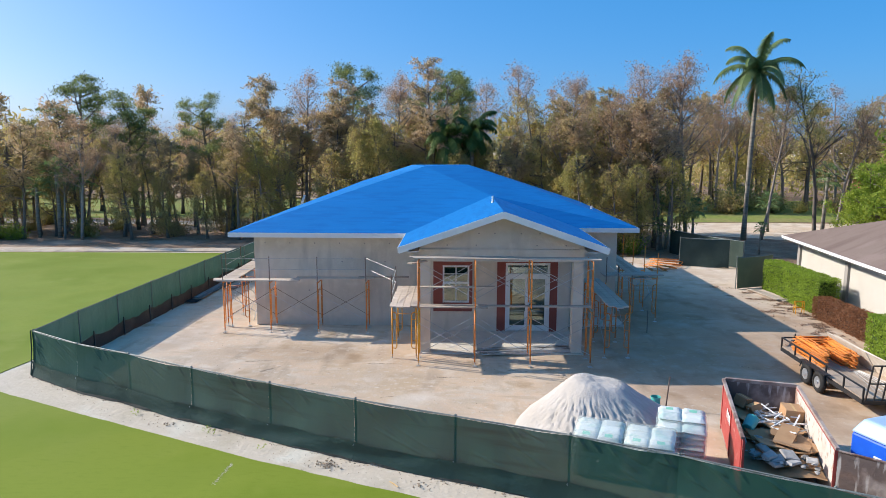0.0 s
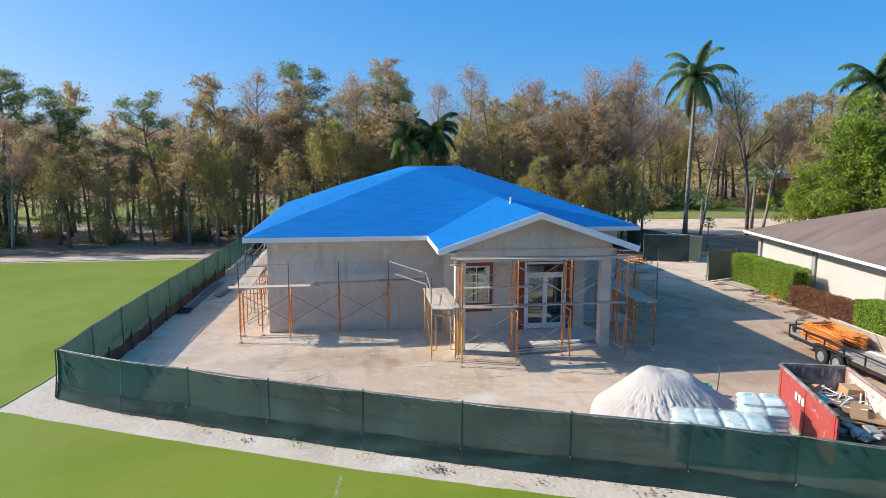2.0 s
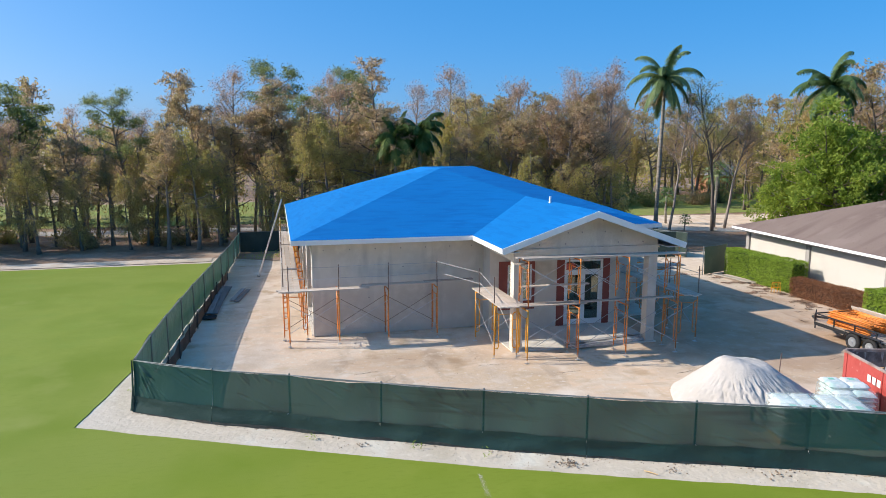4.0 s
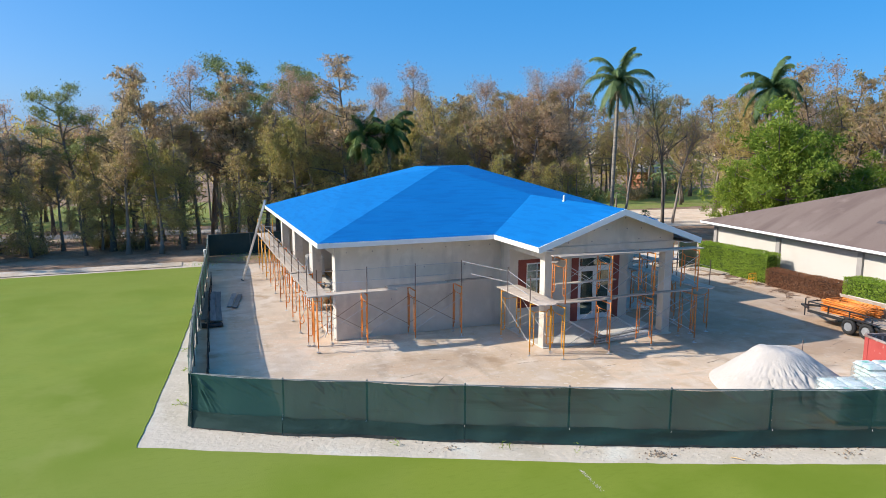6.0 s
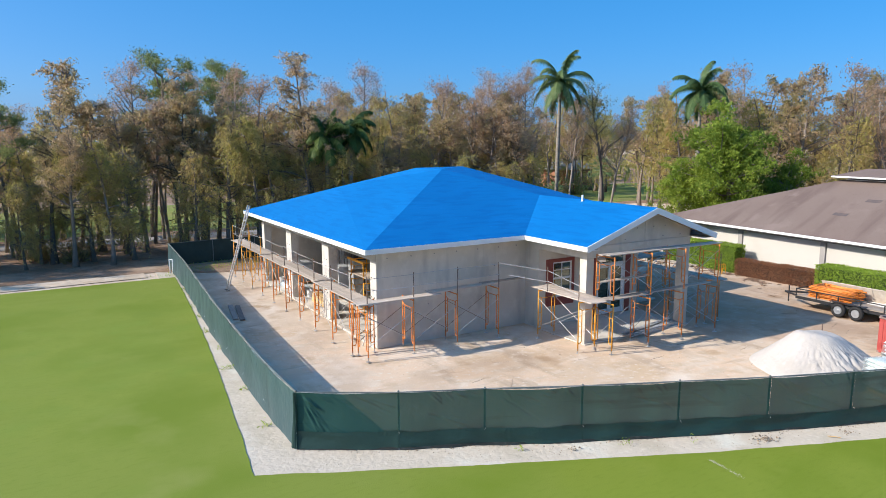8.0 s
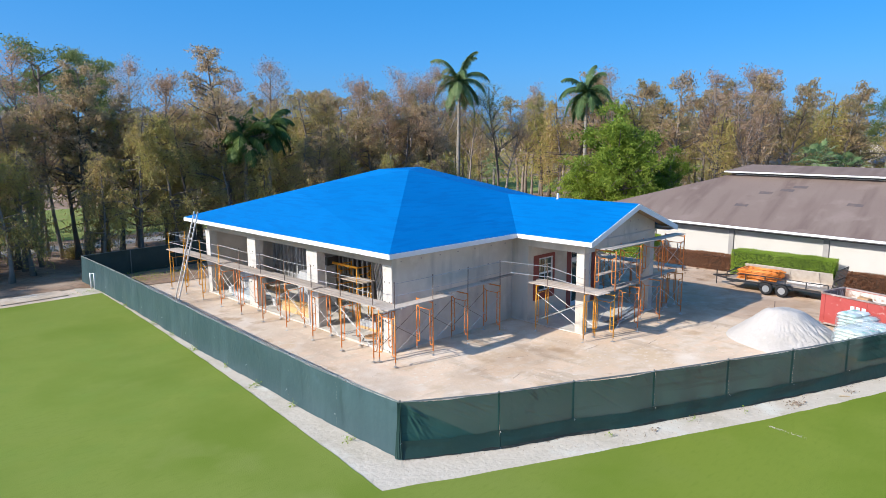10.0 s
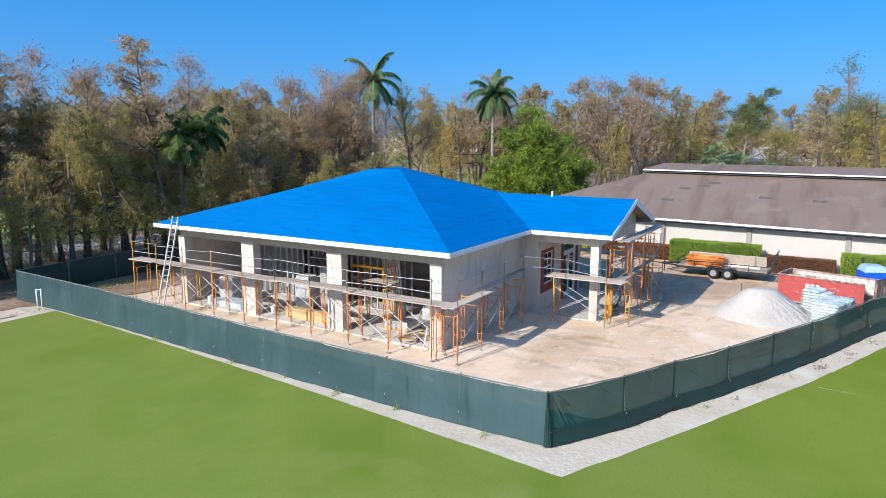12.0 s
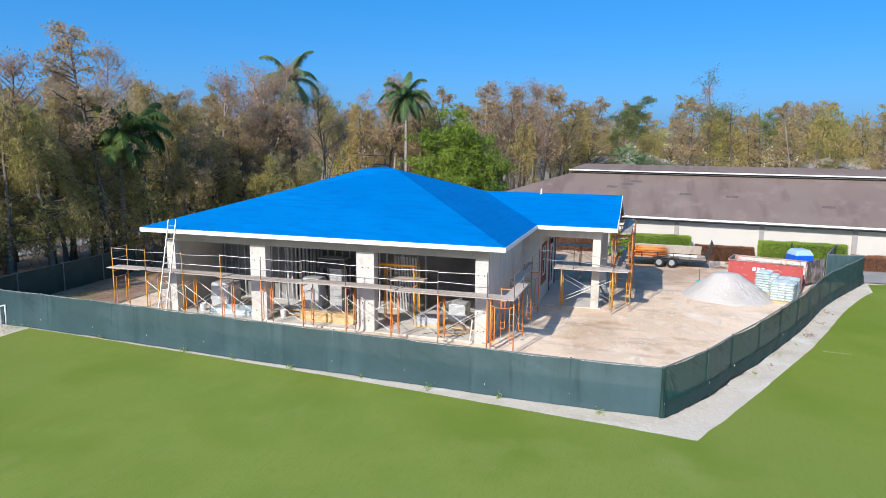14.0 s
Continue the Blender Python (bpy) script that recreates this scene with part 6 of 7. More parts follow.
# ---- sand pile ----
def sand_pile():
    r = random.Random(9)
    b = Build()
    rings, seg = 44, 210
    cx, cy, H = 0.95, 7.5, 1.37
    for i in range(rings + 1):
        f = i / rings
        for j in range(seg):
            t = 2 * math.pi * j / seg
            R = 2.5 * (1 + 0.1 * math.cos(t - 0.3) + 0.09 * noise.noise((math.cos(t) * 1.4, math.sin(t) * 1.4, 2)))
            x, y = R * f * math.cos(t), R * f * math.sin(t) * 0.95
            # a broad uneven top that dips to one side, straight slopes, a spread toe
            crown = H * (1 - 0.05 * math.cos(t - 0.2) * min(1, f * 4) - 0.12 * f)
            slope_h = H * 1.36 * (1 - f) ** 1.06
            h = -0.05 * math.log(math.exp(-crown / 0.05) + math.exp(-slope_h / 0.05))
            slope = min(1, max(0, f - 0.36) * 6) * min(1, (1 - f) * 4)
            gully = 0.1 * slope * max(0, noise.noise((math.cos(t) * 10 + 0.6 * math.sin(f * 21), math.sin(t) * 10, f * 6))) * (0.3 + 0.7 * max(0, math.sin(-t)))
            gully += 0.17 * slope * max(0, noise.noise((math.cos(t) * 30 + 0.8 * math.sin(f * 33), math.sin(t) * 30, f * 7))) * (0.2 + max(0, math.sin(-t)))
            h += 0.06 * noise.noise((x * 1.7, y * 1.7, 9)) * (1 - f) + 0.02 * noise.noise((x * 6, y * 6, 2)) * (1 - f)
            b.v.append((cx + x - 0.15 * (1 - f), cy + y + 0.3 * (1 - f), h - gully - (0.04 if i == rings else 0)))
    for i in range(rings):
        for j in range(seg):
            a, c = i * seg + j, i * seg + (j + 1) % seg
            b.f.append((a, a + seg, c + seg, c))
    ob = part("heap_of_sand", b, M_PILE, smooth=True)
    tagged(ob, "heap of white sand with rain-cut gullies on bare ground", "sand heap")


sand_pile()


# ---- pallets of bagged cement ----
def bag_mesh():
    b = Build()
    nx, ny = 8, 6
    for side in (1, -1):
        for j in range(ny + 1):
            for i in range(nx + 1):
                u, v = i / nx * 2 - 1, j / ny * 2 - 1
                h = 0.075 * (max(0, 1 - u ** 8) * max(0, 1 - v ** 8)) ** 0.25
                b.v.append((0.29 * u, 0.197 * v, 0.075 + side * h))
    w = nx + 1
    k = w * (ny + 1)
    for j in range(ny):
        for i in range(nx):
            q = (j * w + i, j * w + i + 1, (j + 1) * w + i + 1, (j + 1) * w + i)
            b.f.append(q)
            b.f.append(tuple(k + n for n in reversed(q)))
    return b.mesh("bag", True)


BAG = bag_mesh()
PALLET_BOARD = Build().block((-0.55, -0.05, 0), (0.55, 0.05, 0.02)).mesh("board")
PALLET_BLOCK = Build().block((-0.05, -0.45, 0), (0.05, 0.45, 0.09)).mesh("bearer")


def pallet(x, y, turn, layers, label, seed):
    rg = random.Random(seed)
    p = thing("pallet", "wooden pallet under stacked cement bags", "pallet", group="pallets of bags")
    p.matrix_basis = Matrix.Translation((x, y, 0)) @ Matrix.Rotation(radians(turn), 4, 'Z')
    for k in range(3):
        o = part("bearer", PALLET_BLOCK, M_LUMBER, p)
        o.matrix_basis = Matrix.Translation((-0.48 + 0.48 * k, 0, 0.02))
    for z in (0, 0.11):
        for k in range(6):
            o = part("board", PALLET_BOARD, M_LUMBER, p)
            o.matrix_basis = Matrix.Translation((0, -0.4 + 0.16 * k, z))
    st = thing("bag_stack", label, "cement bags", group="bag stacks")
    st.matrix_basis = p.matrix_basis.copy()
    for lay in range(layers):
        for i in range(2):
            for j in range(2 if layers > 7 and lay == layers - 1 else 3):
                o = part("bag", BAG, M_BAG, st)
                o.matrix_basis = Matrix.Translation((-0.28 + 0.56 * i + rg.uniform(-0.02, 0.02), (-0.37 + 0.37 * j if layers < 8 else 0.37 - 0.37 * j) + rg.uniform(-0.02, 0.02), 0.13 + 0.14 * lay)) @ Euler((rg.uniform(-0.04, 0.04), rg.uniform(-0.04, 0.04), rg.uniform(-0.06, 0.06))).to_matrix().to_4x4()
                if lay == layers - 1 and j == 0:
                    part("print", Build().quad((-0.1, -0.13, 0.153), (0.08, -0.13, 0.153), (0.08, 0.05, 0.153), (-0.1, 0.05, 0.153)), M_BAGGREEN, o)
                elif j == 0:
                    part("print", Build().quad((-0.23, -0.199, 0.098), (0.21, -0.199, 0.098), (0.21, -0.199, 0.052), (-0.23, -0.199, 0.052)), M_BARGREY, o)

    film = Build()
    top = 0.17 + 0.14 * min(layers, 7)
    ring = [(-0.6, -0.58), (0, -0.6), (0.6, -0.58), (0.62, 0), (0.6, 0.58), (0, 0.6), (-0.6, 0.58), (-0.62, 0)]
    for f, grow in ((0.12, 1.0), (0.45, 1.02), (0.8, 1.0), (0.96, 0.97), (1.0, 0.9)):
        for px, py in ring:
            film.v.append((px * grow + rg.uniform(-0.02, 0.02), py * grow + rg.uniform(-0.02, 0.02), top * f))
    film.v.append((0, 0, top + 0.02))
    film.f = [(r * 8 + k, r * 8 + (k + 1) % 8, r * 8 + 8 + (k + 1) % 8, r * 8 + 8 + k) for r in range(4) for k in range(8)] + [(32 + k, 32 + (k + 1) % 8, 40) for k in range(8)]
    part("plastic_film", film, M_FILM, st, "clear plastic film", smooth=True)


pallet(0.5, 4.92, -19, 7, "white cement bags with green print stacked on a pallet", 1)
pallet(1.62, 4.52, -19, 7, "white cement bags with green print stacked on a pallet", 2)
pallet(2.66, 5.4, -19, 8, "tall part-used stack of white cement bags on a pallet", 3)


# ---- bucket, stakes and ground litter ----
def bucket(x, y, z, material, label):
    b = thing("bucket", label, "bucket", (x, y, z))
    m = Build().tube((0, 0, 0), (0, 0, 0.36), 0.13, 14, 0.15, caps=False)
    part("body", m, material, b, smooth=True)
    part("base", Build().tube((0, 0, 0), (0, 0, 0.012), 0.13, 14), material, b)
    part("rim", Build().bent([(0.152 * math.cos(t * 0.4488), 0.152 * math.sin(t * 0.4488), 0.355) for t in range(15)], [0.009] * 15, 5), material, b)


M_PALEBOARD = mat("pale_blue_board", (0.6, 0.68, 0.74), 0.7, spots=[(2, 4, 0.45, 0.7, (0.5, 0.58, 0.64))], per_object=0.2)
M_TEAL = mat("teal_plastic", (0.08, 0.42, 0.4), 0.45)
bucket(3.1, 9.0, 0, M_TEAL, "teal plastic bucket standing by the sand heap")
st = part("stake", Build().tube((3.4, 8.95, -0.1), (3.5, 9.0, 1.0), 0.02, 6), M_DARKTUBE)
tagged(st, "rusty steel stake stuck in bare soil", "stake")
st = part("stake", Build().tube((5.2, 17.4, -0.1), (5.2, 17.4, 1.0), 0.018, 6), M_DARKTUBE)
tagged(st, "rusty steel stake stuck in bare soil", "stake")


# ---- skip full of rubbish ----
def skip():
    c = [Vector((5.2, 3.05, 0)), Vector((6.25, 6.8, 0)), Vector((4.4, 7.25, 0)), Vector((3.35, 3.5, 0))]
    o = (c[0] + c[1] + c[2] + c[3]) / 4
    ang = math.atan2(c[2].y - c[3].y, c[2].x - c[3].x)
    s = thing("skip", "open red steel skip, scraped and rusty, full of rubbish", "skip")
    s.matrix_basis = Matrix.Translation(o) @ Matrix.Rotation(ang, 4, 'Z')
    L, W, H = 2.0, 0.94, 1.5
    part("floor", Build().block((-L, -W, 0.12), (L, W, 0.2)), M_RUST, s)
    # local x runs to the far end, local y to the outer side by the lawn
    part("side_wall", Build().block((-L, W - 0.05, 0.2), (L, W, H)), M_REDSTEEL, s, "red side with scraped paint")
    part("side_lining", Build().block((-L + 0.02, W - 0.056, 0.22), (L - 0.02, W - 0.052, H - 0.02)), M_RUST, s)
    part("side_wall", Build().block((-L, -W, 0.2), (L, -W + 0.05, H)), M_REDSTEEL, s, "red side with scraped paint")
    part("side_lining", Build().block((-L + 0.02, -W + 0.052, 0.22), (L - 0.02, -W + 0.056, H - 0.02)), M_PALERUST, s)
    part("end_wall", Build().block((L - 0.05, -W + 0.05, 0.2), (L, W - 0.05, H)), M_DARKPLATE, s)
    for y in (W, -W):
        part("top_rail", Build().beam((-L, y, H + 0.03), (L, y, H + 0.03), 0.09, 0.07), M_RUST, s, bevel=0.012)
    part("top_rail", Build().beam((L, -W + 0.05, H + 0.04), (L, W - 0.05, H + 0.04), 0.1, 0.09), M_RUST, s)
    for k in range(7):
        x = -L + 0.15 + k * (2 * L - 0.3) / 6
        for y, d in ((W, 0.3), (-W, -1)):
            if d > 0 and k not in (0, 3, 6):
                continue
            part("rib", Build().block((x - 0.05, min(y, y + 0.07 * d), 0.15), (x + 0.05, max(y, y + 0.07 * d), H)), M_REDSTEEL, s, bevel=0.01)
    for x in (-L + 0.3, L - 0.3):
        part("roller", Build().tube((x, -0.8, 0.09), (x, 0.8, 0.09), 0.09, 12), M_DARK, s)
    # swung-open door at the near end
    d = part("door", Build().block((0, -0.05, 0.15), (2.1, 0.0, H)), M_DARKPLATE, s, "swung-open scraped steel door")
    d.matrix_basis = Matrix.Translation((-L, -W - 0.02, 0)) @ Matrix.Rotation(radians(-112), 4, 'Z')
    part("door_rim", Build().beam((0, -0.025, H), (2.1, -0.025, H), 0.05, 0.05), M_RUST, d)
    # plain pale shapes where a maker's sign is painted
    for k in range(3):
        x = 0.65 - 0.24 * k
        part("sign_shape", Build().block((x - 0.17, W + 0.023, 0.98), (x, W + 0.029, 1.2)), M_FRAMEWHITE, s)
    return s.matrix_basis.copy()


SKIP = skip()


def rubbish():
    rg = random.Random(31)
    put = lambda ob, x, y, z, rx, ry, rz: place_at(ob, SKIP @ pose(x, y, z, rx, ry, rz))
    for k in range(22):
        w, d = rg.uniform(0.4, 1.0), rg.uniform(0.3, 0.7)
        b = Build().block((-w / 2, -d / 2, 0), (w / 2, d / 2, 0.025))
        ob = tagged(part("cardboard_sheet", b, M_CARD), "flattened brown cardboard lying in the skip", "cardboard", "rubbish in the skip")
        put(ob, rg.uniform(-1.5, 1.3), rg.uniform(-0.5, 0.4), 0.76 + 0.012 * k, rg.uniform(-16, 16), rg.uniform(-16, 16), rg.uniform(0, 180))
    board = tagged(part("cardboard_sheet", Build().block((-0.62, -0.2, 0), (0.62, 0.2, 0.03)), M_CARD), "long stiff cardboard panel lying in the skip", "cardboard", "rubbish in the skip")
    put(board, -0.55, -0.2, 1.06, 6, -8, -22)
    for k in range(3):
        w = (0.46, 0.34, 0.3)[k]
        t = thing("cardboard_box", "brown cardboard box thrown in the skip", "box", group="rubbish in the skip")
        t.matrix_basis = SKIP @ pose(*[(0.95, -0.6, 0.95), (1.65, 0.5, 0.95), (1.35, 0.15, 0.9)][k], (4, 14, -20)[k], (-5, -12, 15)[k], (8, 50, 20)[k])
        part("body", Build().block((-w / 2, -w / 2, 0), (w / 2, w / 2, w * 0.8)), M_CARD, t, bevel=0.01)
        part("tape", Build().block((-w / 2, -0.03, w * 0.8), (w / 2, 0.03, w * 0.8 + 0.004)), M_LUMBER, t)
    for k in range(64):
        b = bmesh.new()
        bmesh.ops.create_icosphere(b, subdivisions=1, radius=rg.uniform(0.03, 0.1))
        off = rg.uniform(0, 50)
        for v in b.verts:
            v.co *= 1 + 0.8 * noise.noise(v.co * 14 + Vector((off, 0, 0)))
            v.co.z *= 0.55
        me = bpy.data.meshes.new("rubble")
        b.to_mesh(me)
        b.free()
        ob = tagged(part("rubble_lump", me, M_RUBBLE), "angular lump of broken plaster in the skip", "rubble", "rubbish in the skip")
        put(ob, rg.uniform(-1.85, -0.4) if k % 3 else rg.uniform(-0.4, 1.75), rg.uniform(-0.75, 0.75), rg.uniform(0.82, 1.0), 0, 0, rg.uniform(0, 360))
    for k in range(9):
        w, d = rg.uniform(0.14, 0.26), rg.uniform(0.1, 0.18)
        ob = tagged(part("broken_plaster", Build().hexa([(-w, -d, 0), (w * 0.9, -d * 0.8, 0), (w, d, 0), (-w * 0.7, d * 0.9, 0), (-w * 0.9, -d * 0.9, 0.06), (w * 0.8, -d * 0.7, 0.07), (w * 0.9, d * 0.9, 0.06), (-w * 0.6, d * 0.8, 0.05)]), M_RUBBLE, bevel=0.01), "flat broken piece of grey plaster in the skip", "rubble", "rubbish in the skip")
        put(ob, rg.uniform(-1.8, -1.25), rg.uniform(-0.7, 0.7), 0.86 + 0.02 * k, rg.uniform(-15, 15), rg.uniform(-15, 15), rg.uniform(0, 180))
    for k in range(26):
        b = Build().beam((-rg.uniform(0.2, 0.5), 0, 0), (rg.uniform(0.2, 0.5), 0, 0), 0.035, 0.025)
        ob = tagged(part("scrap_strip", b, M_GALV if k % 2 else M_FRAMEWHITE), "offcut of pale metal strip in the skip", "scrap", "rubbish in the skip")
        put(ob, rg.gauss(0.55, 0.35), rg.gauss(-0.2, 0.22), rg.uniform(0.98, 1.14), rg.uniform(-20, 20), rg.uniform(-14, 14), rg.gauss(115, 45))
    base = Build()
    for i in range(13):
        for j in range(7):
            base.v.append((-1.95 + i * 0.32, -0.84 + j * 0.28, 0.75 + 0.15 * noise.noise((i * 0.5, j * 0.5, 4))))
    base.f = [(i * 7 + j, (i + 1) * 7 + j, (i + 1) * 7 + j + 1, i * 7 + j + 1) for i in range(12) for j in range(6)]
    ob = part("rubbish_heap", base, M_CARD, smooth=True)
    tagged(ob, "loose dust and small rubbish filling the skip", "rubbish", kind="stuff")
    ob.matrix_basis = SKIP
    bk = part("pail", Build().tube((0, 0, 0), (0, 0, 0.35), 0.14, 14, 0.16, caps=False).tube((0, 0, 0), (0, 0, 0.02), 0.14, 14), M_TEAL, smooth=True)
    tagged(bk, "teal plastic pail lying in the skip", "pail", "rubbish in the skip")
    put(bk, 0.0, 0.55, 0.98, 62, 0, 60)


def place_at(ob, m):
    ob.matrix_basis = m


rubbish()


# ---- portable toilet ----
def portable_toilet(x, y, turn):
    p = thing("portable_toilet", "blue plastic portable toilet with a pale roof", "portable toilet")
    p.matrix_basis = Matrix.Translation((x, y, 0)) @ Matrix.Rotation(radians(turn), 4, 'Z')
    part("body", Build().block((-0.55, -0.55, 0.1), (0.55, 0.55, 1.74)), M_BLUEPLASTIC, p, bevel=0.05)
    part("skid", Build().block((-0.58, -0.58, 0), (0.58, 0.58, 0.1)), M_DARK, p)
    b = Build().hexa([(-0.58, -0.58, 1.74), (0.58, -0.58, 1.74), (0.58, 0.58, 1.74), (-0.58, 0.58, 1.74), (-0.42, -0.4, 2.08), (0.42, -0.4, 2.08), (0.42, 0.4, 2.08), (-0.42, 0.4, 2.08)])
    part("roof", b, M_PALEBLUE, p, "pale blue domed roof", bevel=0.06)
    part("door", Build().block((-0.4, -0.58, 0.2), (0.4, -0.55, 1.68)), M_BLUEPLASTIC, p, bevel=0.01)
    part("notice", Build().block((-0.565, -0.2, 1.2), (-0.553, -0.02, 1.42)), M_FRAMEWHITE, p)
    part("vent", Build().tube((0.35, 0.35, 2.1), (0.35, 0.35, 2.4), 0.05, 10), M_DARK, p)


portable_toilet(6.42, 3.12, 20)


# ---- trailer ----
def trailer():
    t = thing("trailer", "black twin-axle utility trailer loaded with orange scaffold frames", "trailer")
    # local y runs along the trailer to its hitch, far end first
    t.matrix_basis = Matrix.Translation((9.93, 10.85, 0)) @ Matrix.Rotation(radians(-1.5), 4, 'Z')
    W, y0, y1, z = 0.95, -2.65, 2.6, 0.62
    part("chassis", Build().beam((-W, y0, z - 0.07), (-W, y1, z - 0.07), 0.06, 0.13).beam((W, y0, z - 0.07), (W, y1, z - 0.07), 0.06, 0.13).beam((-W, y0, z - 0.07), (W, y0, z - 0.07), 0.06, 0.13).beam((-W, y1, z - 0.07), (W, y1, z - 0.07), 0.06, 0.13), M_BLACKSTEEL, t)
    for k in range(9):
        x = -W + 0.105 + k * 0.21
        part("deck_board", Build().block((x - 0.1, y0 + 0.03, z), (x + 0.1, y1 - 0.03, z + 0.035)), M_DECK, t)
    for x in (-W, W):
        part("side_rail", Build().beam((x, y0, z + 0.36), (x, y1, z + 0.36), 0.045, 0.045), M_BLACKSTEEL, t)
        for k in range(6):
            y = y0 + k * (y1 - y0) / 5
            part("rail_post", Build().beam((x, y, z), (x, y, z + 0.36), 0.045, 0.045), M_BLACKSTEEL, t)
    part("side_rail", Build().beam((-W, y1, z + 0.36), (W, y1, z + 0.36), 0.045, 0.045), M_BLACKSTEEL, t)
    for x in (-W - 0.13, W + 0.13):
        f = Build()
        f.bent([(x, -1.0, 0.45), (x, -0.85, 0.74), (x, 0.75, 0.74), (x, 0.9, 0.45)], [0.02] * 4, 5)
        f.block((x - 0.12, -0.9, 0.735), (x + 0.12, 0.8, 0.75))
        part("mudguard", f, M_BLACKSTEEL, t)
        for y in (-0.45, 0.37):
            w = part("wheel", Build().bent([(x, y + 0.27 * math.cos(a * 0.5236), 0.36 + 0.27 * math.sin(a * 0.5236)) for a in range(13)], [0.09] * 13, 8), M_TYRE, t, "black trailer tyre", smooth=True)
            part("rim", Build().tube((x - 0.075, y, 0.36), (x + 0.075, y, 0.36), 0.19, 16).tube((x - 0.1, y, 0.36), (x + 0.1, y, 0.36), 0.06, 10), M_RIM, w, "silver wheel rim")
    part("hitch", Build().beam((-0.7, y1, 0.55), (0, y1 + 1.2, 0.5), 0.07, 0.09).beam((0.7, y1, 0.55), (0, y1 + 1.2, 0.5), 0.07, 0.09).tube((0, y1 + 1.0, 0.0), (0, y1 + 1.0, 0.85), 0.03, 8), M_BLACKSTEEL, t)
    g = Build()
    for k in range(9):
        x = -W + k * 2 * W / 8
        g.beam((x, y0 - 0.12, z), (x, y0 - 0.35, z + 1.15), 0.035, 0.035)
    for f in (0, 0.5, 1):
        g.beam((-W, y0 - 0.12 - 0.23 * f, z + 1.15 * f), (W, y0 - 0.12 - 0.23 * f, z + 1.15 * f), 0.035, 0.035)
    part("ramp_gate", g, M_BLACKSTEEL, t, "raised black ramp gate")
    m = t.matrix_basis.copy()
    for k in range(24):
        f = thing("spare_scaffold", "orange steel scaffold frame lying on a trailer", "scaffold frame", group="frames on the trailer")
        f.matrix_basis = m @ pose(-0.72 + random.uniform(-0.08, 0.12), -0.15 + random.uniform(-0.12, 0.12), z + 0.07 + 0.021 * k, -90 + random.uniform(-2, 2), random.uniform(-2, 2), random.uniform(-5, 5))
        body, jack = frame_mesh(0.95, 2.2)
        part("frame_body", body.copy(), None, f).data.materials[0] = M_ORANGE
    for k in range(4):
        ob = tagged(part("plywood_sheet", Build().block((-0.4, -1.22, 0), (0.4, 1.22, 0.02)), M_PALEPLY), "sheet of pale plywood leaning on a trailer", "plywood", "load of the trailer")
        ob.matrix_basis = m @ pose(0.6 + 0.035 * k, (0.95, -0.5, 0.6, -1.15)[k], z + 0.37, 0, 60, (0, 1.5, -1, 2)[k])
    dr = part("drum", Build().tube((-0.3, 1.75, z + 0.2), (0.25, 1.95, z + 0.2), 0.16, 14), M_FRAMEWHITE, smooth=False)
    tagged(dr, "white drum lying on a trailer", "drum", "load of the trailer")
    dr.matrix_basis = m
    for k in range(6):
        ob = tagged(part("brace_bundle", Build().tube((0, -0.9, 0), (0, 0.9, 0), 0.014, 5), M_GALV), "galvanised scaffold brace lying on a trailer", "brace", "load of the trailer")
        ob.matrix_basis = m @ pose(-0.1 + 0.1 * k, -1.2, z + 0.06 + 0.01 * k, 0, 0, 4 * k - 10)


trailer()


# ---- stacks on the ground ----
def board_stack(x, y, turn, n, length, material, label):
    for k in range(n):
        w = 0.24
        ob = part("board", Build().block((-w / 2, -length / 2, 0), (w / 2, length / 2, 0.04)), material)
        tagged(ob, label, "board", "boards on the ground")
        ob.matrix_basis = pose(x + 0.27 * (k % 3) + random.uniform(-0.03, 0.03), y + random.uniform(-0.3, 0.3), 0.03 + 0.045 * (k // 3), 0, 0, turn + random.uniform(-2, 2))


board_stack(-16.85, 26.5, -3, 6, 6.4, M_DARKBOARD, "long grey boards stacked on the ground by the fence")
board_stack(-15.6, 27.2, -8, 2, 3.0, M_DARKBOARD, "long grey boards lying on the ground")
board_stack(13.6, 25.0, 8, 6, 2.6, M_PLANK, "weathered planks stacked on the ground by the hedge")
for k in range(21):
    ob = tagged(part("metal_stud", Build().block((-0.045, -1.75, 0), (0.045, 1.75, 0.04)), M_STUD), "galvanised stud lying on the portico floor", "stud", "studs on the portico floor")
    ob.matrix_basis = pose(-0.35 + 0.04 * (k % 7) + random.uniform(-0.3, 0.3), 14.2 + 0.085 * (k % 7), 0.06 + 0.042 * (k // 7), 0, 0, 98 + random.uniform(-3, 3))
# rolls of orange mesh and frames heaped near the gate
for k in range(5):
    f = thing("spare_scaffold", "orange steel scaffold frame heaped on bare soil", "scaffold frame", group="frames on the ground")
    f.matrix_basis = pose(9.6 + 0.12 * k, 34.0 + 0.1 * k, 0.05 + 0.06 * k, 90, 0, 20 * k)
    part("frame_body", frame_mesh(0.95, 2.2)[0].copy(), None, f).data.materials[0] = M_ORANGE


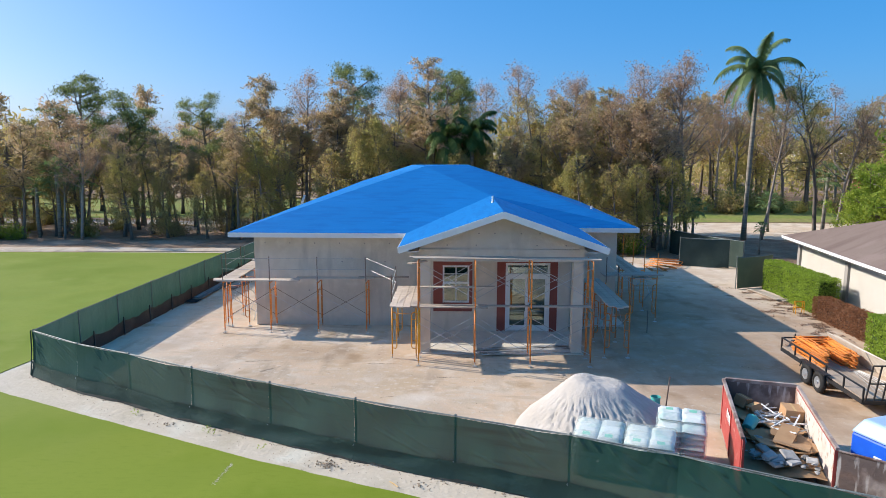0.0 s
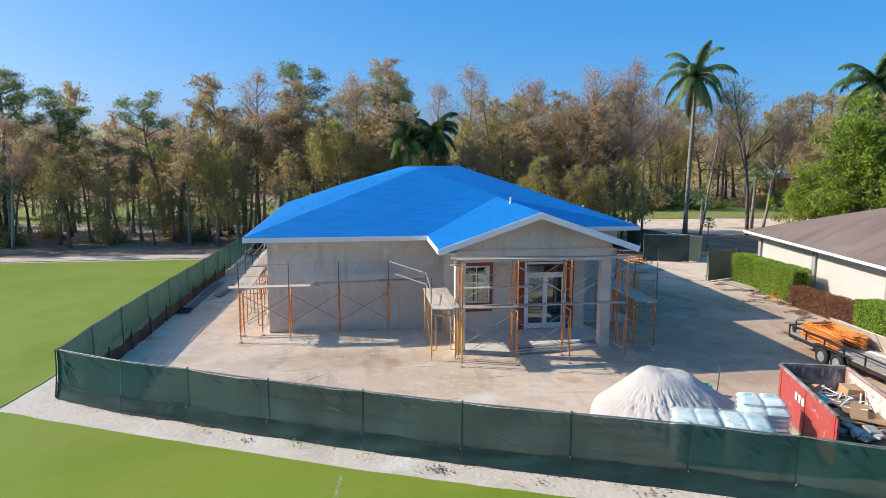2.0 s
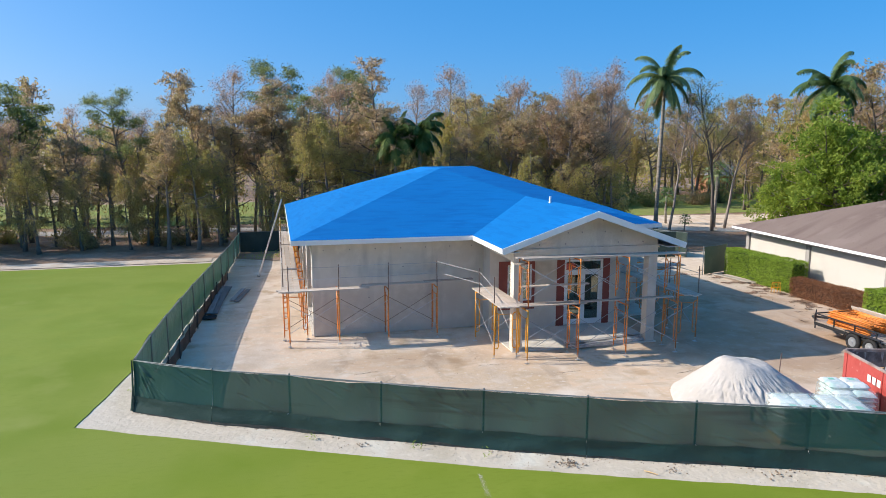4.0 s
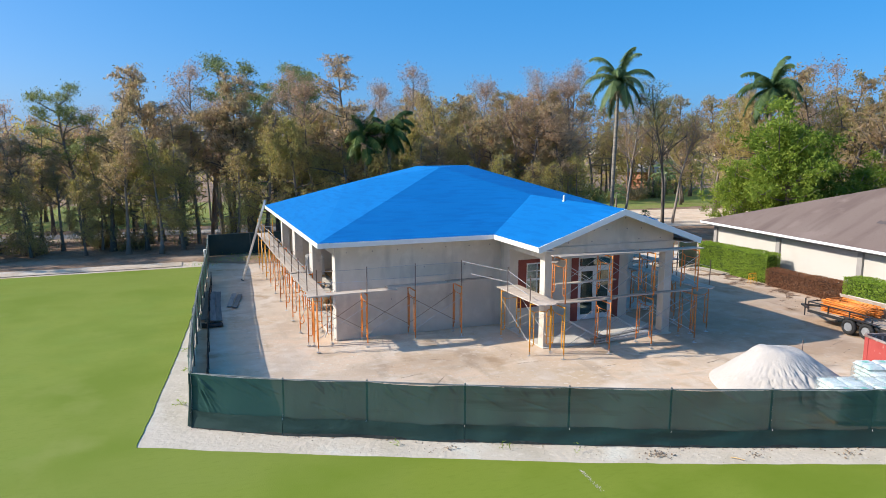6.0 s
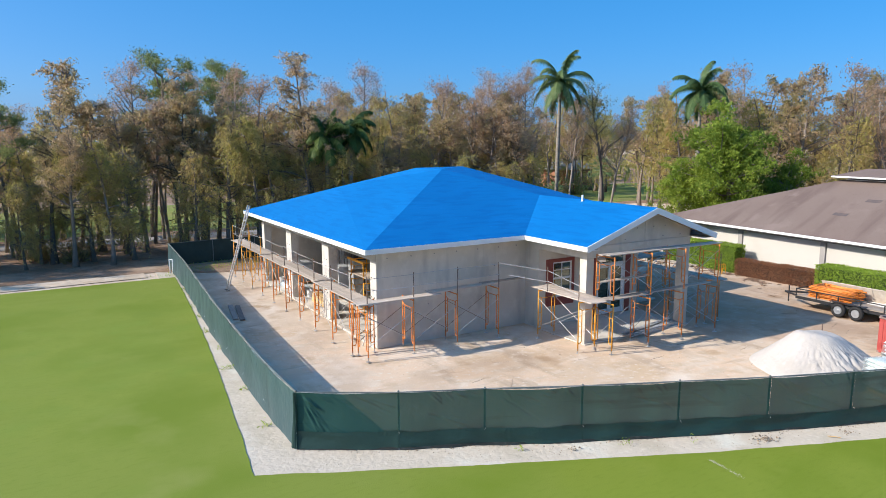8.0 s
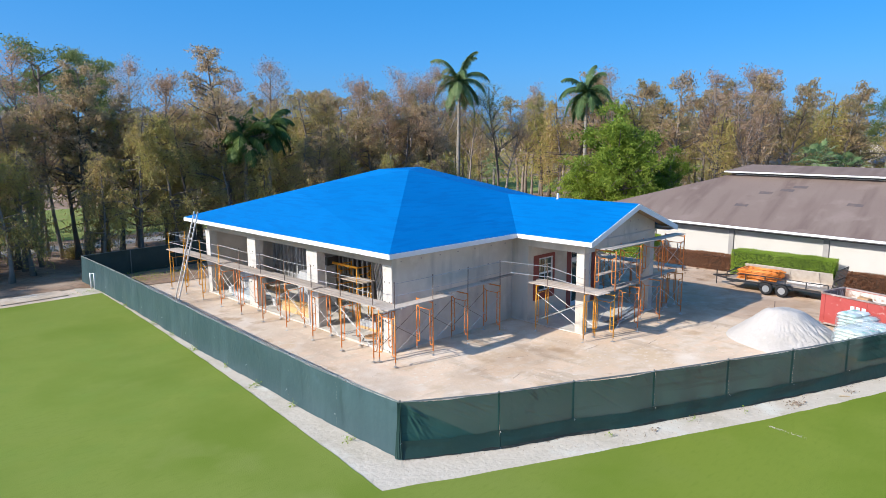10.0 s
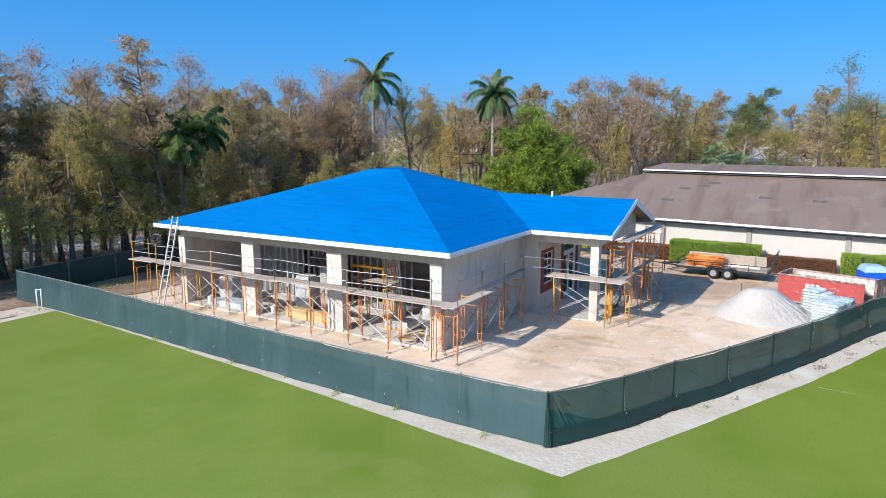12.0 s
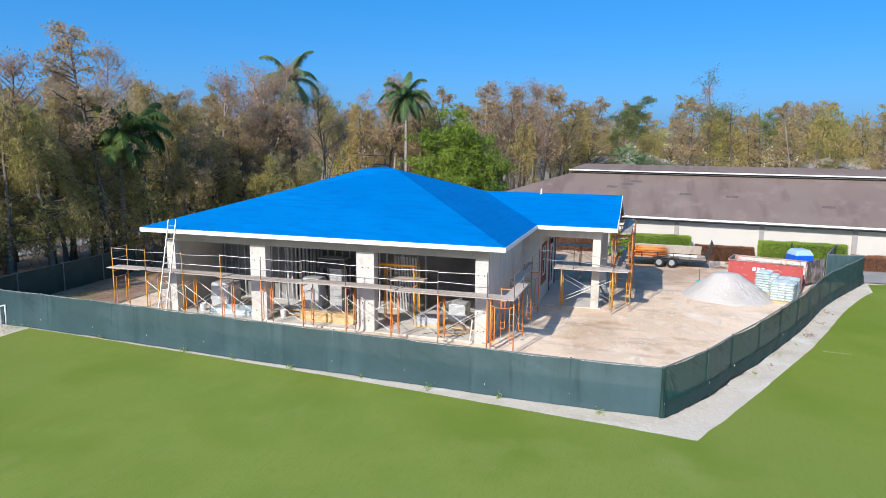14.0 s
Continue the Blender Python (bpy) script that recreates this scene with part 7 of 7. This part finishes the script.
def crumpled_sheet(x, y):
    b = Build()
    for i in range(15):
        for j in range(11):
            px, py = x - 0.45 + i * 0.065, y - 0.4 + j * 0.08
            b.v.append((px, py, 0.03 + 0.1 * abs(noise.noise((px * 4, py * 4, 2))) + 0.05 * abs(noise.noise((px * 11, py * 11, 5)))))
    b.f = [(i * 11 + j, (i + 1) * 11 + j, (i + 1) * 11 + j + 1, i * 11 + j + 1) for i in range(14) for j in range(10)]
    ob = part("plastic_sheet", b, M_TYRE, bevel=0)
    mod = ob.modifiers.new("thickness", 'SOLIDIFY')
    mod.thickness = 0.006
    tagged(ob, "crumpled black plastic sheet on the ground by boards", "sheet")


crumpled_sheet(-16.75, 22.6)


# ---- inside the open side ----
def timber_stack(x, y, length, n, label):
    st = thing("timber_stack", label, "timber")
    for k in range(n):
        o = part("timber", Build().block((-0.045, -length / 2, 0), (0.045, length / 2, 0.09)), M_LUMBER, st)
        o.matrix_basis = pose(x + 0.1 * (k % 4), y, 0.06 + 0.095 * (k // 4), 0, 0, random.uniform(-0.6, 0.6))


timber_stack(-11.4, 26.1, 2.7, 20, "stack of new yellow timber lying on the slab")
for k in range(7):
    ob = tagged(part("panel", Build().block((-0.45, -1.25, 0), (0.45, 1.25, 0.035)), M_PALEBOARD, bevel=0.003), "pale blue-white board stacked on the slab", "board", "stack of pale boards")
    ob.matrix_basis = pose(-11.2 + random.uniform(-0.03, 0.03), 31.0 + random.uniform(-0.05, 0.05), 0.07 + 0.037 * k, 0, 0, random.uniform(-2, 2))
timber_stack(-9.5, 32.0, 3.0, 4, "low stack of timber on the slab")
bucket(-11.35, 32.9, 0.06, M_FRAMEWHITE, "white plastic bucket standing on the slab")
bucket(-11.2, 28.5, 0.06, M_FRAMEWHITE, "white plastic bucket standing on the slab")


def wrapped_load(x, y, w, d, h, material, label, seed):
    """A load on a pallet under crinkled film."""
    rg = random.Random(seed)
    o = thing("pallet_load", label, "pallet load")
    part("pallet", Build().block((x - w / 2, y - d / 2, 0.06), (x + w / 2, y + d / 2, 0.08)).block((x - w / 2, y - d / 2, 0.16), (x + w / 2, y + d / 2, 0.18)).block((x - w / 2, y - d / 2, 0.08), (x - w / 2 + 0.1, y + d / 2, 0.16)).block((x + w / 2 - 0.1, y - d / 2, 0.08), (x + w / 2, y + d / 2, 0.16)), M_LUMBER, o)
    b = Build()
    ring = [(-1, -1), (-0.33, -1.02), (0.33, -1), (1, -1), (1.02, -0.33), (1, 0.33), (1, 1), (0.33, 1.02), (-0.33, 1), (-1, 1), (-1.02, 0.33), (-1, -0.33)]
    for f, g in ((0, 1.0), (0.3, 1.03), (0.62, 1.0), (0.88, 1.02), (1.0, 0.93)):
        b.v += [(x + px * g * w / 2 + rg.uniform(-0.025, 0.025), y + py * g * d / 2 + rg.uniform(-0.025, 0.025), 0.18 + (h - 0.18) * f + (rg.uniform(-0.02, 0.02) if f else 0)) for px, py in ring]
    b.v.append((x, y, h + 0.03))
    b.f = [(12 * r + k, 12 * r + (k + 1) % 12, 12 * r + 12 + (k + 1) % 12, 12 * r + 12 + k) for r in range(4) for k in range(12)] + [(48 + k, 48 + (k + 1) % 12, 60) for k in range(12)]
    part("load", b, material, o)


wrapped_load(-10.3, 32.3, 1.0, 1.0, 1.35, M_WRAP, "pallet load under clear plastic wrap", 1)
wrapped_load(-9.6, 27.7, 0.8, 0.9, 1.75, M_WRAP, "tall pallet load under clear plastic wrap", 2)
wrapped_load(-10.3, 21.5, 0.8, 1.2, 0.5, M_WRAP, "low pallet load of boards under film", 3)
wrapped_load(-9.3, 20.3, 0.9, 0.8, 1.0, M_WRAP, "pallet load under clear plastic wrap", 4)
o = thing("air_duct", "tall grey sheet-metal air duct standing on the slab", "air duct")
part("body", Build().block((-9.6, 26.2, 0.06), (-9.0, 26.85, 2.25)), M_STUD, o, bevel=0.02)
for z in (0.6, 1.2, 1.8):
    part("seam", Build().block((-9.62, 26.18, z), (-8.98, 26.87, z + 0.04)), M_GALV, o)
o = thing("air_handler", "dark air handler unit set on a tall duct", "air handler")
part("casing", Build().block((-9.65, 26.0, 2.25), (-8.95, 27.35, 2.72)), M_DARK, o, bevel=0.02)
for y in (26.35, 26.95):
    part("fan_housing", Build().tube((-9.68, y, 2.5), (-9.64, y, 2.5), 0.13, 14), M_BLACKSTEEL, o)
part("bracket", Build().block((-9.68, 25.98, 2.7), (-8.92, 27.37, 2.74)), M_STUD, o)
s = thing("scaffold", "yellow rolling scaffold tower inside the open side", "scaffold", group="scaffolds")
for y in (22.0, 23.4):
    put_frame(s, -10.9, y, 0.06, 0, 0.8, 1.9, M_YELLOW, feet=False)
    put_frame(s, -10.9, y, 1.96, 0, 0.8, 0.95, M_YELLOW, feet=False)
part("head_bar", Build().beam((-10.9, 21.9, 2.88), (-10.9, 23.8, 2.88), 0.06, 0.1), M_YELLOW, s)
planks(s, (-10.8, 21.6), (-10.8, 23.9), 2.2, (1, 0), 3)
for a, c in (((-10.9, 22.0, 0.6), (-10.9, 23.4, 1.8)), ((-10.9, 22.0, 1.8), (-10.9, 23.4, 0.6))):
    brace(s, a, c)
for k in range(8):
    ob = tagged(part("steel_stud", Build().block((-0.04, -1.4, 0), (0.04, 1.4, 0.04)), M_STUD), "galvanised stud leaning against a partition", "stud", "studs inside")
    ob.matrix_basis = pose(-8.5 + 0.03 * k, 22.7 + 0.16 * k, 1.46, 82, 0, 90)
for k in range(9):
    ob = tagged(part("slat", Build().block((-0.03, -0.5, 0), (0.03, 0.5, 0.025)), M_FRAMEWHITE if k % 3 else M_STUD), "short pale slat leaning in a row on the slab", "slat", "row of slats")
    ob.matrix_basis = pose(-9.2 + 0.12 * k, 21.2 - 0.06 * k, 0.5, 62 + random.uniform(-4, 4), 0, 200 + random.uniform(-6, 6))
for k in range(14):
    ob = tagged(part("fallen_stud", Build().block((-0.04, -0.6, 0), (0.04, 0.6, 0.04)), (M_CARD, M_STUD, M_LUMBER)[k % 3]), "offcut lying on the slab", "offcut", "offcuts inside")
    ob.matrix_basis = pose(-10.8 + random.uniform(-0.7, 0.7), 19.8 + random.uniform(-0.7, 0.7) + (9.0 if k > 9 else 0), 0.065 + 0.012 * k, 0, 0, random.uniform(0, 180))
ob = tagged(part("plastic_pipe", Build().tube((-12.35, 18.98, 0.0), (-12.05, 18.95, 1.0), 0.03, 10), M_FRAMEWHITE, smooth=True), "short white plastic pipe leaning on a pillar", "pipe")
hose = [(-11.7 + 0.25 * math.sin(k * 0.9), 19.4 + 0.17 * k, 0.075) for k in range(12)]
tagged(part("cable", Build().bent(hose, [0.014] * 12, 5), M_DARK, smooth=True), "black cable lying in bends on the slab", "cable")


# ---- small things on the ground ----
bar = thing("barricade", "small orange metal stand beside the hedge", "stand", (13.55, 21.1, 0))
for x in (-0.2, 0.2):
    for y in (-0.12, 0.12):
        part("leg", Build().tube((x, y, 0), (x, y * 0.5, 0.6), 0.02, 6), M_YELLOW, bar)
for z in (0.3, 0.58):
    part("crossbar", Build().beam((-0.22, 0, z), (0.22, 0, z), 0.03, 0.06), M_YELLOW, bar)


pipes = thing("marker_pipes", "pair of white plastic pipes standing by the fence", "pipe", (-16.45, 39.75, 0))
for dx in (-0.07, 0.07):
    part("pipe", Build().tube((dx, -dx, 0), (dx * 1.2, -dx, 0.95), 0.035, 10), M_FRAMEWHITE, pipes, smooth=True)
part("coupling", Build().tube((-0.08, 0.07, 0.9), (0.08, -0.07, 0.93), 0.03, 8), M_FRAMEWHITE, pipes)


def litter():
    """Clods, twigs and leaves strewn over the soil."""
    rg = random.Random(17)
    b = Build()

    def clod(x, y, z, s):
        k = len(b.v)
        for dx, dy, dz in ((1, 0, 0), (0, 1, 0), (-1, 0, 0), (0, -1, 0), (0, 0, 0.8), (0, 0, -0.5)):
            b.v.append((x + dx * s * rg.uniform(0.6, 1.3), y + dy * s * rg.uniform(0.6, 1.3), z + dz * s * rg.uniform(0.6, 1.2)))
        b.f += [(k + i, k + (i + 1) % 4, k + 4) for i in range(4)] + [(k + (i + 1) % 4, k + i, k + 5) for i in range(4)]

    for _ in range(260):
        x, y = rg.uniform(-15, 12), rg.uniform(5.5, 17)
        clod(x, y, ground_height(x, y) * 0.9 - 0.008, rg.uniform(0.008, 0.024))
    for _ in range(420):
        t = rg.random()
        i = min(len(LAWN_FRONT) - 2, int(t * (len(LAWN_FRONT) - 1)))
        f = t * (len(LAWN_FRONT) - 1) - i
        x = LAWN_FRONT[i][0] * (1 - f) + LAWN_FRONT[i + 1][0] * f + rg.uniform(0.1, 0.8)
        y = LAWN_FRONT[i][1] * (1 - f) + LAWN_FRONT[i + 1][1] * f + rg.uniform(0.1, 1.1)
        clod(x, y, 0.014, rg.uniform(0.006, 0.018))
    for _ in range(300):
        y = rg.uniform(6, 28)
        clod(hx(y) - rg.uniform(1.5, 4.2), y, 0.0, rg.uniform(0.01, 0.035))
    for k in range(len(FRONT) - 1):
        a, c = Vector(FRONT[k]), Vector(FRONT[k + 1])
        out = Vector((-(c - a).y, (c - a).x)).normalized() * -1
        for _ in range(70):
            q = a.lerp(c, rg.random()) + out * (0.14 + abs(rg.gauss(0, 0.1)))
            clod(q.x, q.y, 0.016, rg.uniform(0.008, 0.028))
    for cx, cy, n, r in ((-6.3, 4.95, 70, 0.22), (-11.3, 7.3, 16, 0.2), (-1.6, 3.2, 24, 0.22), (-3.9, 4.0, 14, 0.2)):
        for _ in range(n):
            clod(cx + rg.gauss(0, r), cy + rg.gauss(0, r * 0.5), 0.02 + rg.random() * 0.05, rg.uniform(0.015, 0.04))
    for _ in range(18):
        x, y, a = rg.uniform(-14, 9), rg.uniform(8, 16), rg.gauss(0, 0.35)
        run = [(x + q * math.cos(a) + rg.uniform(-0.04, 0.04), y + q * math.sin(a) + rg.uniform(-0.04, 0.04), ground_height(x + q * math.cos(a), y + q * math.sin(a)) - 0.004) for q in [w * rg.uniform(0.12, 0.3) for w in range(5)]]
        b.bent(run, [0.004, 0.006, 0.006, 0.004, 0.003], 4)
    ob = part("soil_litter", b, M_LITTER)
    tagged(ob, "clods, dry leaves and twigs strewn over the soil", "litter", kind="stuff")


def fallen_leaves():
    """Drifts of dry leaves on the soil before the hedges."""
    rg = random.Random(23)
    b = Build()
    put = 0
    while put < 9000:
        y = rg.uniform(5, 28.5)
        x = hx(y) - 1.3 - 3.0 * rg.random() ** 1.6
        drift = noise.noise((x * 0.55, y * 1.1, 2)) + 0.6 * noise.noise((x * 1.8, y * 2.6, 9)) - 0.16 * (hx(y) - 1.4 - x)
        if drift < 0.02 + 0.25 * rg.random():
            continue
        put += 1
        s, a, z = rg.uniform(0.025, 0.06), rg.uniform(0, 6.28), ground_height(x, y) * min(1, max(0, (12.8 - x) / 2)) - 0.004 + rg.uniform(0, 0.02)
        c, d = math.cos(a) * s, math.sin(a) * s
        k = len(b.v)
        b.v += [(x + c, y + d, z + rg.uniform(0, 0.02)), (x - d * 0.5, y + c * 0.5, z + rg.uniform(0, 0.03)), (x - c, y - d, z + rg.uniform(0, 0.02)), (x + d * 0.5, y - c * 0.5, z)]
        b.f.append((k, k + 1, k + 2, k + 3))
    ob = part("fallen_leaves", b, M_DRYLEAF)
    tagged(ob, "drifts of dry brown leaves on the soil by the hedges", "leaves", kind="stuff")


M_DRYLEAF = mat("dry_brown_leaf", (0.3, 0.19, 0.125), 0.9, spots=[(2.5, 4, 0.45, 0.7, (0.2, 0.125, 0.085))], island=0.55)
fallen_leaves()
M_LITTER = mat("dry_litter", (0.36, 0.27, 0.19), 0.95, spots=[(3, 4, 0.45, 0.7, (0.14, 0.1, 0.07))], island=0.5)
litter()


def lawn_marks():
    """Pale dry clippings in a short scuffed line on the green."""
    rg = random.Random(41)
    b = Build()
    for _ in range(90):
        f = rg.random()
        x, y = -8.68 - 0.1 * f + rg.gauss(0, 0.03), 5.0 - 1.1 * f + rg.gauss(0, 0.03)
        a, s = rg.uniform(0, 6.28), rg.uniform(0.012, 0.03)
        c, d = math.cos(a) * s, math.sin(a) * s
        b.quad((x + c, y + d, 0.037), (x - d * 0.4, y + c * 0.4, 0.042), (x - c, y - d, 0.037), (x + d * 0.4, y - c * 0.4, 0.037))
    ob = part("dry_clippings", b, M_STRIP)
    tagged(ob, "short line of pale dry clippings on the green", "clippings", kind="stuff")
    st = part("stick", Build().bent([(-4.62, 4.14, 0.045), (-4.52, 4.02, 0.055), (-4.4, 3.88, 0.045)], [0.012, 0.016, 0.01], 6), M_LUMBER)
    tagged(st, "short yellow stick lying on the green", "stick")


lawn_marks()


def weeds(spots):
    r = np.random.RandomState(3)
    pts = []
    for x, y, s, n in spots:
        pts.append(np.c_[x + r.normal(0, s, n), y + r.normal(0, s * 0.6, n), 0.03 + np.abs(r.normal(0, 0.09, n))])
    ob = part("weeds", leaf_cloud(np.concatenate(pts), 0.045, random.Random(4)), L_HEDGE)
    tagged(ob, "small green weeds along the fence foot", "weeds", kind="stuff")


weeds([(-17.38, 24.5, 0.12, 60), (-17.15, 29.5, 0.1, 40), (-17.75, 19.0, 0.12, 50), (-16.75, 34.0, 0.1, 50), (-18.1, 13.2, 0.12, 40), (-17.85, 16.5, 0.1, 40), (-17.5, 21.6, 0.08, 24), (-17.25, 27.2, 0.08, 30), (-16.6, 38.8, 0.6, 160), (-9.9, 6.75, 0.1, 26), (-12.6, 8.0, 0.08, 14), (-8.2, 5.85, 0.07, 12), (-14.2, 40.2, 1.0, 500), (-11.5, 41.2, 1.4, 600), (-13.6, 43.2, 1.2, 400)])
